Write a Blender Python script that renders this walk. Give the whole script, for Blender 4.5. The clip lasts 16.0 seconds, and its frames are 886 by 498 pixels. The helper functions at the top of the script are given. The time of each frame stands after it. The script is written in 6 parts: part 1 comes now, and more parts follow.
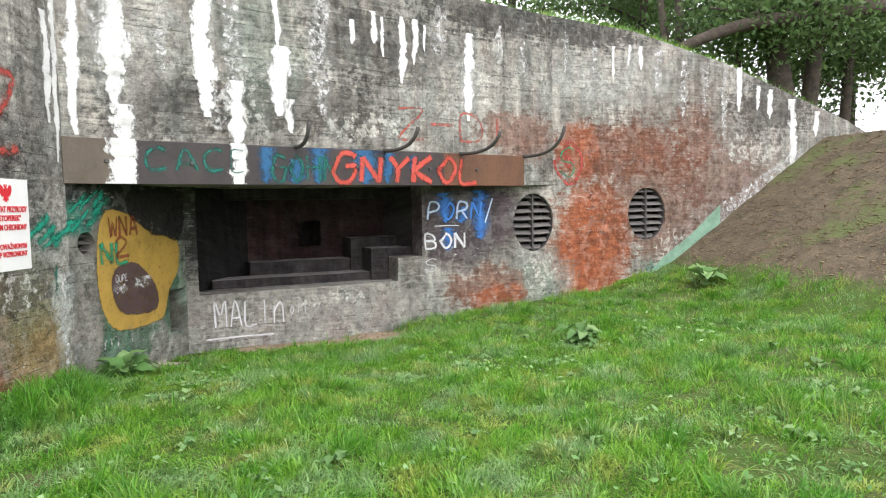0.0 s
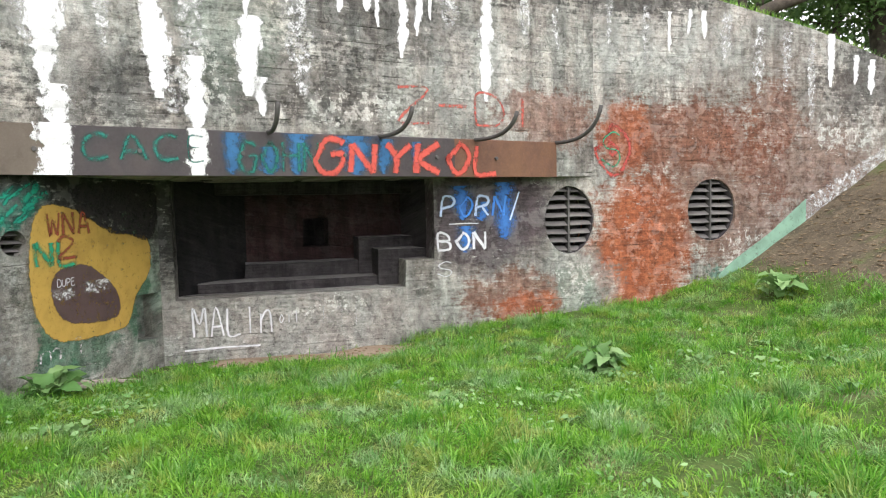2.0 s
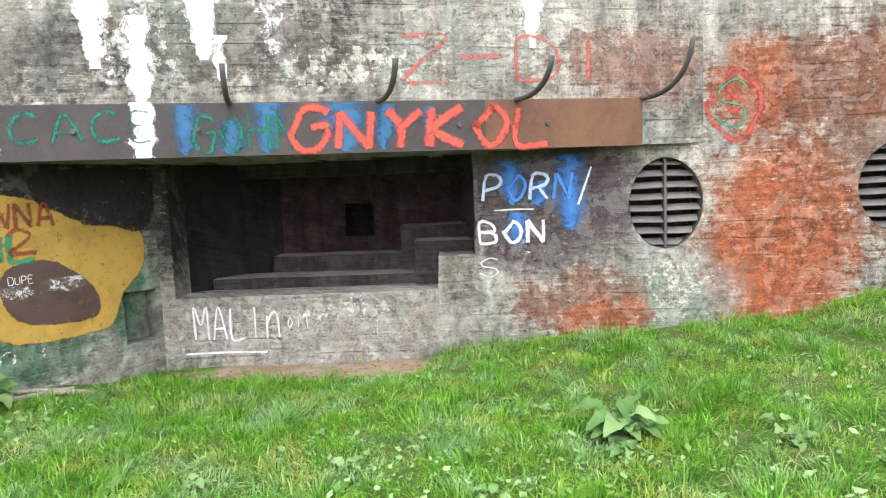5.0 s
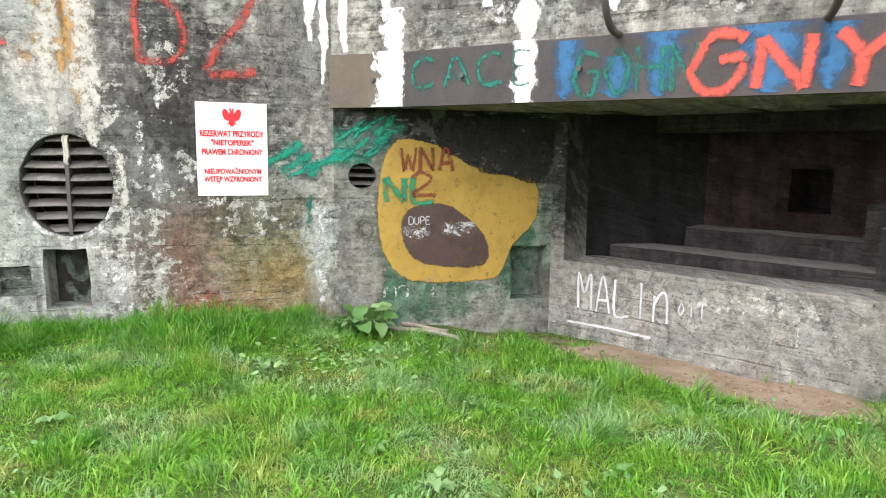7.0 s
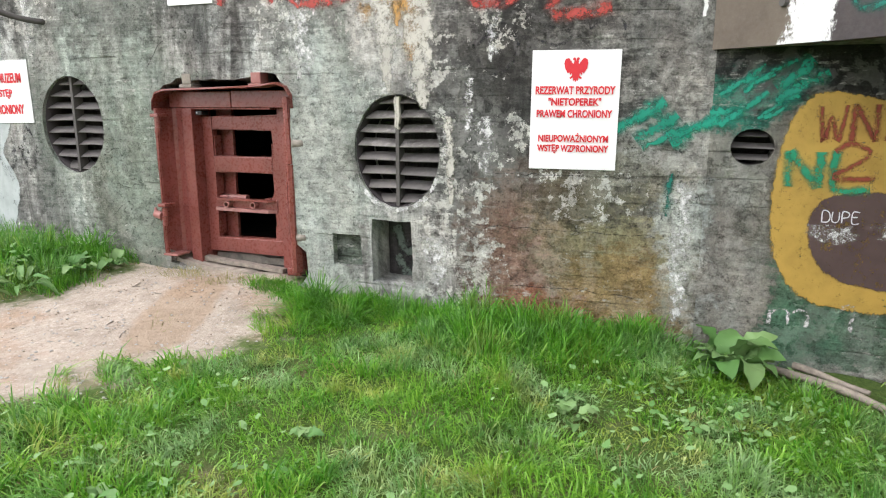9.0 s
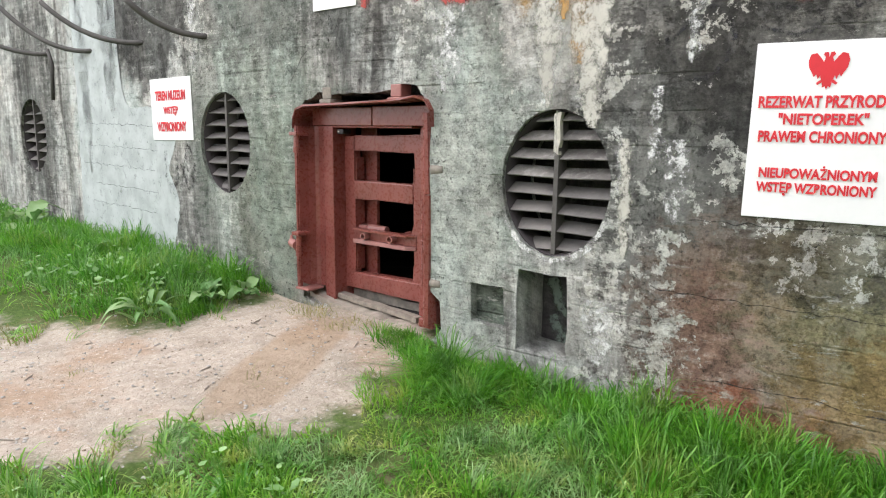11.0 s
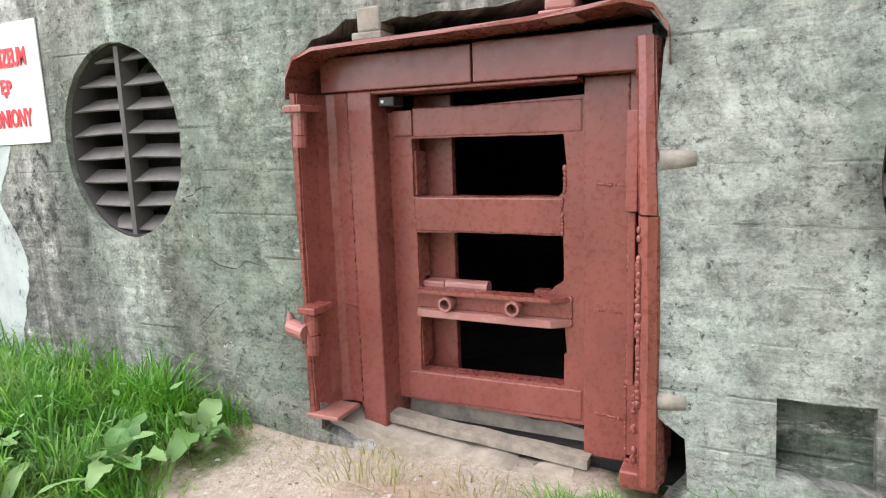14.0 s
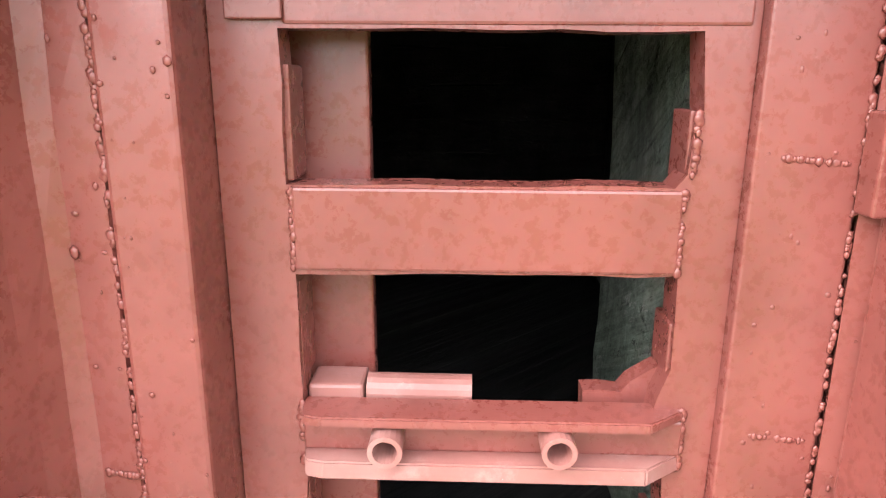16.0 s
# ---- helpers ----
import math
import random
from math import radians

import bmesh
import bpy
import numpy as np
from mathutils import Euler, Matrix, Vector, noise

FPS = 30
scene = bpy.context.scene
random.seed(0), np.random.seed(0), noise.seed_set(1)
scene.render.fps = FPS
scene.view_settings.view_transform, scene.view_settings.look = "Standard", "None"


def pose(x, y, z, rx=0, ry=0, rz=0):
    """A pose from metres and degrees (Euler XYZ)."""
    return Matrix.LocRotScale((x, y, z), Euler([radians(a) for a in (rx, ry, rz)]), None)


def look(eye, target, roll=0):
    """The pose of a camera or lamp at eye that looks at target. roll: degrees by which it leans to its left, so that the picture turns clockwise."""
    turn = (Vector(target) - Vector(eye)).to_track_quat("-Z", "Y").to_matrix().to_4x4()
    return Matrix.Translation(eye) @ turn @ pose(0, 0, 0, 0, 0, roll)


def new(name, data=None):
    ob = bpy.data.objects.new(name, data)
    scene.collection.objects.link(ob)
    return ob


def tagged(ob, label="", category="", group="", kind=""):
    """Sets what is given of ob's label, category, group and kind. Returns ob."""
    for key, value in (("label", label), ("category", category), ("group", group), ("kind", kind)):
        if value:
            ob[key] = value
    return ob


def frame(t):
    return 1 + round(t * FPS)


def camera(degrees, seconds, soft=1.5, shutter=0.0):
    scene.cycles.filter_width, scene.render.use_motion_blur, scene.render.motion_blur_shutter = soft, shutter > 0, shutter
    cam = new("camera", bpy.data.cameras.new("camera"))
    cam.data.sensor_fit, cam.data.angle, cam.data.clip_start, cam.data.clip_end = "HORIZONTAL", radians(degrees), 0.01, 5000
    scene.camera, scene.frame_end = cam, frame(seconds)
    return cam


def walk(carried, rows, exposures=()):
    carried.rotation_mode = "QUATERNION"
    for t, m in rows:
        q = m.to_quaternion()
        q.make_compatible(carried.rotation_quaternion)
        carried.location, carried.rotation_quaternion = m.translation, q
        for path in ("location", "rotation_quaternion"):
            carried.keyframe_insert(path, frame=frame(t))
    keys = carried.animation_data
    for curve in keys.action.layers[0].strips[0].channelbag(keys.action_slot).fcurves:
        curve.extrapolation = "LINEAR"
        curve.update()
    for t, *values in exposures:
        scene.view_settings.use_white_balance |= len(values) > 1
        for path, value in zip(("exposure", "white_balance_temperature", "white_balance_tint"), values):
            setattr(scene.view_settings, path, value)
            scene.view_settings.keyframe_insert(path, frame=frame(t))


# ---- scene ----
cam = camera(68.1, 16.0, 1.1)
METRES, EYE, TILT, LEAN, TURN = 12.6, 1.5, 0.0, 0.0, 8.7
ROWS = [
    (0.0, 0.0, 0.0, 0.0, -0.07, -3.95, 1.02),
    (0.5, 0.0216, 0.0284, 0.0016, 5.87, -3.84, -1.65),
    (1.0, 0.0365, 0.0533, -0.0013, 5.26, -3.21, -0.2),
    (1.5, 0.053, 0.0829, -0.0013, 5.73, -3.13, 0.71),
    (2.0, 0.0726, 0.1062, -0.0055, 7.55, -3.92, 1.22),
    (2.5, 0.0944, 0.1252, -0.0036, 12.64, -4.29, 1.51),
    (3.0, 0.1099, 0.148, -0.0081, 11.22, -3.79, 1.53),
    (5.5, 0.1906, 0.3129, -0.005, 35.32, -6.35, 1.2),
    (6.0, 0.194, 0.3423, -0.0052, 47.29, -6.02, -0.74),
    (6.5, 0.1892, 0.3651, -0.0085, 56.5, -6.11, -0.69),
    (7.0, 0.1705, 0.3879, -0.0112, 67.57, -8.12, -0.58),
    (7.5, 0.1476, 0.4002, -0.0124, 81.09, -8.42, 0.52),
    (8.0, 0.1217, 0.4166, -0.0102, 92.15, -9.9, -0.24),
    (8.5, 0.099, 0.4281, -0.0101, 95.29, -10.98, -0.15),
    (9.0, 0.0678, 0.4307, -0.0076, 101.81, -12.13, -0.12),
    (9.5, 0.0422, 0.4387, -0.0074, 108.22, -11.71, 0.28),
    (10.0, 0.0182, 0.4434, -0.0048, 115.97, -11.83, 0.67),
    (12.5, -0.0793, 0.3456, -0.0199, 121.02, -9.72, -1.17),
    (13.0, -0.0989, 0.3129, -0.0196, 114.4, -9.06, 1.39),
    (13.5, -0.1218, 0.287, -0.021, 112.42, -9.56, 3.06),
    (14.0, -0.1447, 0.2578, -0.0226, 106.85, -9.36, 1.94),
    (14.5, -0.169, 0.2316, -0.0228, 98.13, -11.88, 0.51),
    (15.0, -0.1929, 0.2154, -0.0241, 93.28, -12.57, 1.89),
    (15.5, -0.2248, 0.2062, -0.0265, 93.88, -15.56, 0.45),
    (16.0, -0.2542, 0.2005, -0.0267, 83.11, -14.7, -0.34),
]
walk(cam, [(t, pose(0, 0, EYE, TILT, LEAN, TURN) @ pose(METRES * x, METRES * y, METRES * z, 90 + pitch, roll, yaw)) for t, x, y, z, yaw, pitch, roll in ROWS],
     [(0, 1.15), (3, 1.35), (5.5, 1.7), (6.5, 1.8), (7.2, 1.5), (8.5, 1.3), (10, 1.2), (12.5, 1.25), (14, 1.6), (15, 2.25), (16, 2.7)])

# ---- light ----
world = bpy.data.worlds.new("sky")
scene.world = world
world.use_nodes = True
wn = world.node_tree
sky = wn.nodes.new("ShaderNodeTexSky")
sky.sky_type, sky.sun_disc = "NISHITA", False
sky.sun_elevation, sky.sun_rotation = radians(52), radians(150)
sky.air_density, sky.dust_density, sky.ozone_density = 1.0, 6.0, 0.6
haze = wn.nodes.new("ShaderNodeHueSaturation")
haze.inputs["Saturation"].default_value = 0.35
wn.links.new(sky.outputs[0], haze.inputs["Color"])
cloud = wn.nodes.new("ShaderNodeMix")
cloud.data_type = "RGBA"
cloud.inputs[0].default_value = 0.85
cloud.inputs[7].default_value = (8.6, 8.5, 9.1, 1)   # closed bright cloud
wn.links.new(haze.outputs[0], cloud.inputs[6])
wn.links.new(cloud.outputs[2], wn.nodes["Background"].inputs[0])
wn.nodes["Background"].inputs[1].default_value = 0.15
sun = new("sun", bpy.data.lights.new("sun", "SUN"))
sun.data.energy, sun.data.angle, sun.data.color = 0.6, radians(50), (1.0, 0.99, 0.98)
sun.matrix_world = look((8, -10, 16), (0, 4, 0))


# ---- materials ----
class Tree:
    """Short hand for a node material."""

    def __init__(self, name):
        self.m = bpy.data.materials.new(name)
        self.m.use_nodes = True
        self.n, self.l = self.m.node_tree.nodes, self.m.node_tree.links
        self.bsdf, self.out = self.n["Principled BSDF"], self.n["Material Output"]
        self.coords = self.n.new("ShaderNodeTexCoord")
        self.uv = self.n.new("ShaderNodeUVMap").outputs[0]
        self.obj = self.n.new("ShaderNodeNewGeometry").outputs["Position"]

    def put(self, sock, v):
        if isinstance(v, bpy.types.NodeSocket):
            self.l.new(v, sock)
        elif isinstance(v, (tuple, list)) and len(v) == 3 and len(sock.default_value) == 4:
            sock.default_value = (*v, 1)
        else:
            sock.default_value = v

    def math(self, op, a, b=0.0, c=0.0):
        k = self.n.new("ShaderNodeMath")
        k.operation = op
        for s, v in zip(k.inputs, (a, b, c)):
            self.put(s, v)
        return k.outputs[0]

    def scaled(self, v, scale, loc=(0, 0, 0)):
        k = self.n.new("ShaderNodeMapping")
        k.inputs["Scale"].default_value, k.inputs["Location"].default_value = scale, loc
        self.l.new(v, k.inputs[0])
        return k.outputs[0]

    def noise(self, v, scale, detail=4.0, rough=0.6, stretch=None, warp=0.0):
        if stretch:
            v = self.scaled(v, stretch)
        k = self.n.new("ShaderNodeTexNoise")
        k.inputs["Scale"].default_value, k.inputs["Detail"].default_value = scale, detail
        k.inputs["Roughness"].default_value, k.inputs["Distortion"].default_value = rough, warp
        self.l.new(v, k.inputs["Vector"])
        return k.outputs[0]

    def ramp(self, v, lo, hi, a=0.0, b=1.0):
        k = self.n.new("ShaderNodeMapRange")
        k.interpolation_type = "SMOOTHSTEP"
        for s, x in zip(k.inputs, (v, lo, hi, a, b)):
            self.put(s, x)
        return k.outputs[0]

    def mix(self, f, a, b, kind="MIX"):
        k = self.n.new("ShaderNodeMix")
        k.data_type, k.blend_type = "RGBA", kind
        self.put(k.inputs[0], f), self.put(k.inputs[6], a), self.put(k.inputs[7], b)
        return k.outputs[2]

    def bump(self, h, strength=0.5, dist=0.01, before=None):
        k = self.n.new("ShaderNodeBump")
        k.inputs["Strength"].default_value, k.inputs["Distance"].default_value = strength, dist
        self.l.new(h, k.inputs["Height"])
        if before:
            self.l.new(before, k.inputs["Normal"])
        return k.outputs[0]

    def random(self):
        return self.n.new("ShaderNodeObjectInfo").outputs["Random"]

    def island(self):
        return self.n.new("ShaderNodeNewGeometry").outputs["Random Per Island"]

    def done(self, colour, rough=0.8, metal=0.0, normal=None, spec=0.5):
        self.put(self.bsdf.inputs["Base Color"], colour)
        self.put(self.bsdf.inputs["Roughness"], rough)
        self.bsdf.inputs["Metallic"].default_value = metal
        self.bsdf.inputs["Specular IOR Level"].default_value = spec
        if normal:
            self.l.new(normal, self.bsdf.inputs["Normal"])
        return self.m

    def cut(self, alpha):
        """Lets the surface show only where alpha is high (worn paint)."""
        t, k = self.n.new("ShaderNodeBsdfTransparent"), self.n.new("ShaderNodeMixShader")
        self.l.new(alpha, k.inputs[0])
        self.l.new(t.outputs[0], k.inputs[1])
        self.l.new(self.bsdf.outputs[0], k.inputs[2])
        self.l.new(k.outputs[0], self.out.inputs[0])
        return self.m

    def glow_through(self, colour, share=0.35):
        t, k = self.n.new("ShaderNodeBsdfTranslucent"), self.n.new("ShaderNodeMixShader")
        self.put(t.inputs[0], colour)
        k.inputs[0].default_value = share
        self.l.new(self.bsdf.outputs[0], k.inputs[1])
        self.l.new(t.outputs[0], k.inputs[2])
        self.l.new(k.outputs[0], self.out.inputs[0])
        return self.m


def concrete(name, zones, light=(0.34, 0.335, 0.31), dark=(0.075, 0.07, 0.066), stain=0.5, speck=0.5, pale_tops=None, mottle=0.7, gritty=0.6, lines=0.28, crust=0.5, flake=0.75, board=0.8, flaky=(), wash=0.35):
    """Weathered board-formed concrete; zones: (colour, u, z, half width, half height, raggedness, strength) of old
    paint, stains and, in some black ones, shade.
    """
    t = Tree(name)
    fine = t.noise(t.uv, 75, 6, 0.75)
    mid = t.noise(t.uv, 9, 9, 0.78)
    big = t.noise(t.uv, 1.1, 6, 0.65)
    streak = t.noise(t.uv, 2.6, 8, 0.68, stretch=(2.2, 0.32, 1), warp=0.5)
    thin = t.noise(t.uv, 7, 6, 0.65, stretch=(2.6, 0.22, 1), warp=0.3)
    boards = t.noise(t.uv, 5, 9, 0.78, stretch=(0.4, 5.5, 1))
    sepz = t.n.new("ShaderNodeSeparateXYZ")
    t.l.new(t.uv, sepz.inputs[0])
    row = t.math("ADD", t.math("MULTIPLY", sepz.outputs[1], 1 / 0.17), t.math("MULTIPLY", t.noise(t.scaled(t.uv, (0.25, 0.9, 1)), 1.0, 2), 0.7))
    white = t.n.new("ShaderNodeTexWhiteNoise")
    white.noise_dimensions = "2D"
    cell = t.n.new("ShaderNodeCombineXYZ")
    t.l.new(t.math("FLOOR", row), cell.inputs[0])
    t.l.new(t.math("FLOOR", t.math("ADD", t.math("MULTIPLY", sepz.outputs[0], 0.33), t.math("MULTIPLY", t.math("FLOOR", row), 0.37))), cell.inputs[1])
    t.l.new(cell.outputs[0], white.inputs["Vector"])
    col = t.mix(t.ramp(big, 0.35, 0.65), light, tuple(0.66 * c for c in light))
    col = t.mix(t.math("MULTIPLY", t.ramp(streak, 0.46, 0.68), stain + 0.25), col, dark)
    col = t.mix(t.math("MULTIPLY", t.ramp(thin, 0.55, 0.75), 0.4), col, tuple(1.6 * c for c in light))
    col = t.mix(t.math("MULTIPLY", t.ramp(boards, 0.5, 0.8), 0.3), col, tuple(1.3 * c for c in light))
    bands = t.noise(t.uv, 1.7, 6, 0.62, stretch=(2.0, 0.11, 1), warp=0.25)
    col = t.mix(wash, col, t.mix(t.ramp(bands, 0.36, 0.62), (0.16, 0.165, 0.155), (0.86, 0.86, 0.85)), "OVERLAY")
    wob = t.n.new("ShaderNodeTexNoise")
    wob.inputs["Scale"].default_value, wob.inputs["Detail"].default_value, wob.inputs["Roughness"].default_value = 2.2, 7, 0.7
    t.l.new(t.uv, wob.inputs["Vector"])
    sh = t.n.new("ShaderNodeVectorMath")
    sh.operation = "MULTIPLY_ADD"
    t.l.new(wob.outputs["Color"], sh.inputs[0])
    sh.inputs[1].default_value, sh.inputs[2].default_value = (1.1, 0.9, 0), (-0.55, -0.45, 0)
    ad = t.n.new("ShaderNodeVectorMath")
    t.l.new(t.uv, ad.inputs[0]), t.l.new(sh.outputs[0], ad.inputs[1])
    where = ad.outputs[0]
    shared = t.math("ADD", t.math("MULTIPLY", mid, 0.65), t.math("MULTIPLY", boards, 0.35))
    for colour, u, z, hu, hz, rag, strength in zones:
        p = t.scaled(where, (1 / hu, 1 / hz, 0), (-u / hu, -z / hz, 0))
        k = t.n.new("ShaderNodeVectorMath")
        k.operation = "LENGTH"
        t.l.new(p, k.inputs[0])
        d = t.math("ADD", k.outputs["Value"], t.math("MULTIPLY", t.math("SUBTRACT", shared, 0.5), rag * 4.5))
        col = t.mix(t.ramp(d, 0.7, 1.15, strength, 0.0), col, colour)
    flakes = t.ramp(t.noise(t.uv, 10, 10, 0.80, stretch=(0.55, 1.7, 1)), 0.56, 0.60)
    col = t.mix(t.math("MULTIPLY", flakes, t.ramp(t.noise(t.uv, 1.7, 3, 0.5, stretch=(1, 0.6, 1)), 0.45, 0.65, 0.0, flake)), col, (0.50, 0.49, 0.46))
    for u, z, hu, hz in flaky:
        p = t.scaled(where, (1 / hu, 1 / hz, 0), (-u / hu, -z / hz, 0))
        k = t.n.new("ShaderNodeVectorMath")
        k.operation = "LENGTH"
        t.l.new(p, k.inputs[0])
        d = t.ramp(k.outputs["Value"], 0.3, 1.2, 0.07, -0.08)
        scab = t.ramp(t.math("ADD", t.noise(t.uv, 8.5, 9, 0.76, stretch=(1.0, 0.9, 1)), d), 0.575, 0.595)
        col = t.mix(t.math("MULTIPLY", scab, 0.85), col, (0.56, 0.55, 0.51))
    pits = t.ramp(t.noise(t.uv, 24, 7, 0.8), 0.57, 0.63)
    pitted = t.ramp(t.noise(t.uv, 1.3, 5, 0.65, stretch=(1, 0.55, 1)), 0.42, 0.62, 0.08, 0.5 + speck)
    col = t.mix(t.math("MULTIPLY", pits, pitted), col, (0.03, 0.029, 0.027))
    part_of = t.math("FRACT", row)
    line = t.math("MAXIMUM", t.ramp(part_of, 0.0, 0.055, 1.0, 0.0), t.ramp(part_of, 0.965, 1.0))
    line = t.math("MULTIPLY", line, t.ramp(t.noise(t.uv, 1.7, 5, 0.65), 0.46, 0.62))
    col = t.mix(t.math("MULTIPLY", line, (0.25 + lines) * board), col, (0.05, 0.045, 0.04))
    col = t.mix(0.32 * board, col, t.mix(white.outputs["Value"], (0.32, 0.32, 0.31), (0.68, 0.68, 0.68)), "OVERLAY")
    grain = t.math("ADD", t.math("MULTIPLY", mid, 0.70 - 0.4 * board), t.math("ADD", t.math("MULTIPLY", fine, 0.3 - 0.05 * board), t.math("MULTIPLY", boards, 0.45 * board)))
    blot = t.noise(t.uv, 3.2, 9, 0.75, stretch=(1.2, 0.8, 1), warp=0.6)
    col = t.mix(0.62 * mottle, col, t.mix(t.ramp(blot, 0.36, 0.64), (0.2, 0.2, 0.2), (0.85, 0.86, 0.85)), "OVERLAY")
    col = t.mix(gritty, col, t.mix(t.ramp(grain, 0.37, 0.63), (0.06, 0.06, 0.06), (0.94, 0.94, 0.94)), "OVERLAY")
    tint = t.noise(t.uv, 1.9, 6, 0.7, stretch=(1.3, 0.7, 1))
    col = t.mix(0.36 * crust, col, t.mix(t.ramp(tint, 0.38, 0.62), (0.62, 0.50, 0.40), (0.42, 0.56, 0.50)), "OVERLAY")
    shell = t.noise(t.uv, 3.6, 10, 0.72, warp=0.3)
    lip = t.math("MULTIPLY", t.ramp(shell, 0.485, 0.50), t.ramp(shell, 0.50, 0.515, 1.0, 0.0))
    lip = t.math("MULTIPLY", lip, t.ramp(t.noise(t.uv, 1.6, 3), 0.45, 0.6))
    col = t.mix(t.math("MULTIPLY", lip, 0.65 * crust), col, (0.045, 0.042, 0.038))
    col = t.mix(t.math("MULTIPLY", t.ramp(shell, 0.515, 0.54), 0.22 * crust), col, (0.60, 0.59, 0.55))
    blot = t.math("ADD", blot, t.math("MULTIPLY", t.ramp(shell, 0.48, 0.52), 0.35 * crust))
    # Dust, and light falling on tops, put into the colour by surface normal.
    if pale_tops:
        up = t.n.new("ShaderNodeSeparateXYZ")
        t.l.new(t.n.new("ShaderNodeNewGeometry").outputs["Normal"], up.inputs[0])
        col = t.mix(t.math("MULTIPLY", t.ramp(up.outputs[2], 0.7, 0.9), t.ramp(mid, 0.25, 0.6, 0.45, 0.95)), col, pale_tops)
    h = t.math("SUBTRACT", t.math("ADD", grain, t.math("MULTIPLY", boards, 0.15 + 0.45 * board)), t.math("ADD", t.math("MULTIPLY", pits, 0.4), t.math("MULTIPLY", line, board)))
    rough = t.bump(blot, 0.8, 0.06)
    return t.done(col, 0.92, 0, t.bump(h, 0.9, 0.025, rough), 0.25)


GREY, PALE, BLACK, RUST, ORANGE = (0.30, 0.29, 0.27), (0.48, 0.47, 0.44), (0.035, 0.034, 0.033), (0.20, 0.078, 0.045), (0.33, 0.098, 0.042)
WHITISH, GREENISH, TEAL, MAUVE, OCHRE, MOSS = (0.58, 0.62, 0.60), (0.24, 0.29, 0.24), (0.02, 0.17, 0.12), (0.075, 0.055, 0.062), (0.42, 0.24, 0.07), (0.12, 0.11, 0.04)
DKGREEN = (0.07, 0.16, 0.10)

SEAM = [(PALE, 3.95, 1.6, 0.2, 1.0, 1.4, 0.7), (PALE, 4.05, 0.7, 0.3, 0.7, 1.5, 0.6), (BLACK, 4.25, 1.4, 0.5, 1.5, 0.9, 0.68), (RUST, 4.75, 0.3, 0.65, 0.5, 0.8, 0.6), ((0.25, 0.17, 0.13), 4.5, 0.45, 0.45, 0.6, 0.9, 0.5)]
concrete_a = concrete("concrete_door_wall", SEAM + [
    (GREENISH, 0.9, 1.4, 0.9, 1.6, 0.5, 0.55), (GREENISH, 2.9, 1.6, 0.5, 1.4, 0.5, 0.5), (BLACK, 3.7, 1.9, 0.5, 1.0, 1.1, 0.5),
    (BLACK, -0.7, 2.4, 0.75, 0.7, 0.4, 0.8), (WHITISH, -1.3, 1.1, 0.85, 0.8, 0.35, 0.9), (WHITISH, -2.0, 1.9, 0.4, 1.6, 0.5, 0.75),
    (BLACK, -3.3, 1.4, 0.5, 1.5, 0.7, 0.5), (PALE, 3.45, 2.4, 0.32, 1.0, 0.4, 0.8), (OCHRE, 3.52, 2.75, 0.26, 0.75, 0.35, 0.85), (BLACK, -0.2, 0.6, 0.3, 0.35, 0.9, 0.4),
    (PALE, 0.25, 2.3, 0.18, 0.9, 0.6, 0.5), (BLACK, 2.5, 2.15, 0.35, 0.35, 1.1, 0.5), (PALE, 2.75, 2.0, 0.35, 0.5, 1.1, 0.6), ((0.15, 0.16, 0.125), 1.05, 0.6, 0.5, 0.9, 0.6, 0.7), ((0.41, 0.44, 0.405), 2.92, 0.8, 0.32, 1.3, 0.3, 0.85), (BLACK, 2.3, 2.1, 0.9, 0.4, 0.8, 0.35), (GREENISH, 1.15, 1.0, 0.3, 0.9, 0.7, 0.6), ((0.12, 0.12, 0.11), 1.0, 2.6, 1.6, 0.7, 0.7, 0.5)], mottle=0.42, gritty=0.62, lines=-0.08, speck=0.7, crust=0.35, stain=0.65, light=(0.39, 0.39, 0.375), board=0.5, wash=0.75, flaky=((3.95, 0.5, 0.3, 1.1), (3.85, 1.6, 0.3, 0.5), (3.3, 1.9, 0.25, 0.5), (2.65, 2.05, 0.4, 0.4), (0.1, 2.2, 0.3, 0.6)))
concrete_a2 = concrete("concrete_sign_wall", SEAM + [
    (ORANGE, 4.6, 0.0, 0.35, 0.18, 0.9, 0.6), (MOSS, 5.25, 0.5, 0.5, 0.55, 0.7, 0.75), ((0.27, 0.25, 0.15), 5.0, 0.55, 0.5, 0.7, 0.7, 0.55),
    (GREY, 5.3, 1.9, 0.5, 1.2, 0.6, 0.5), (WHITISH, 5.5, 0.55, 0.2, 0.45, 0.7, 0.6), (OCHRE, 5.1, 0.1, 0.45, 0.35, 0.9, 0.35), (BLACK, 5.3, 2.2, 0.5, 0.9, 0.8, 0.35), (BLACK, 4.6, 1.7, 0.6, 0.6, 0.8, 0.5), (BLACK, 4.9, 0.85, 0.5, 0.2, 0.8, 0.45)], mottle=0.42, gritty=0.7, lines=0.1, speck=0.6, crust=0.4, stain=0.6, light=(0.32, 0.31, 0.285), board=0.35, wash=0.5, flaky=((4.1, 0.5, 0.3, 1.0), (4.3, 1.25, 0.14, 0.4), (4.25, 2.0, 0.3, 0.5), (4.9, 0.9, 0.5, 0.25)))
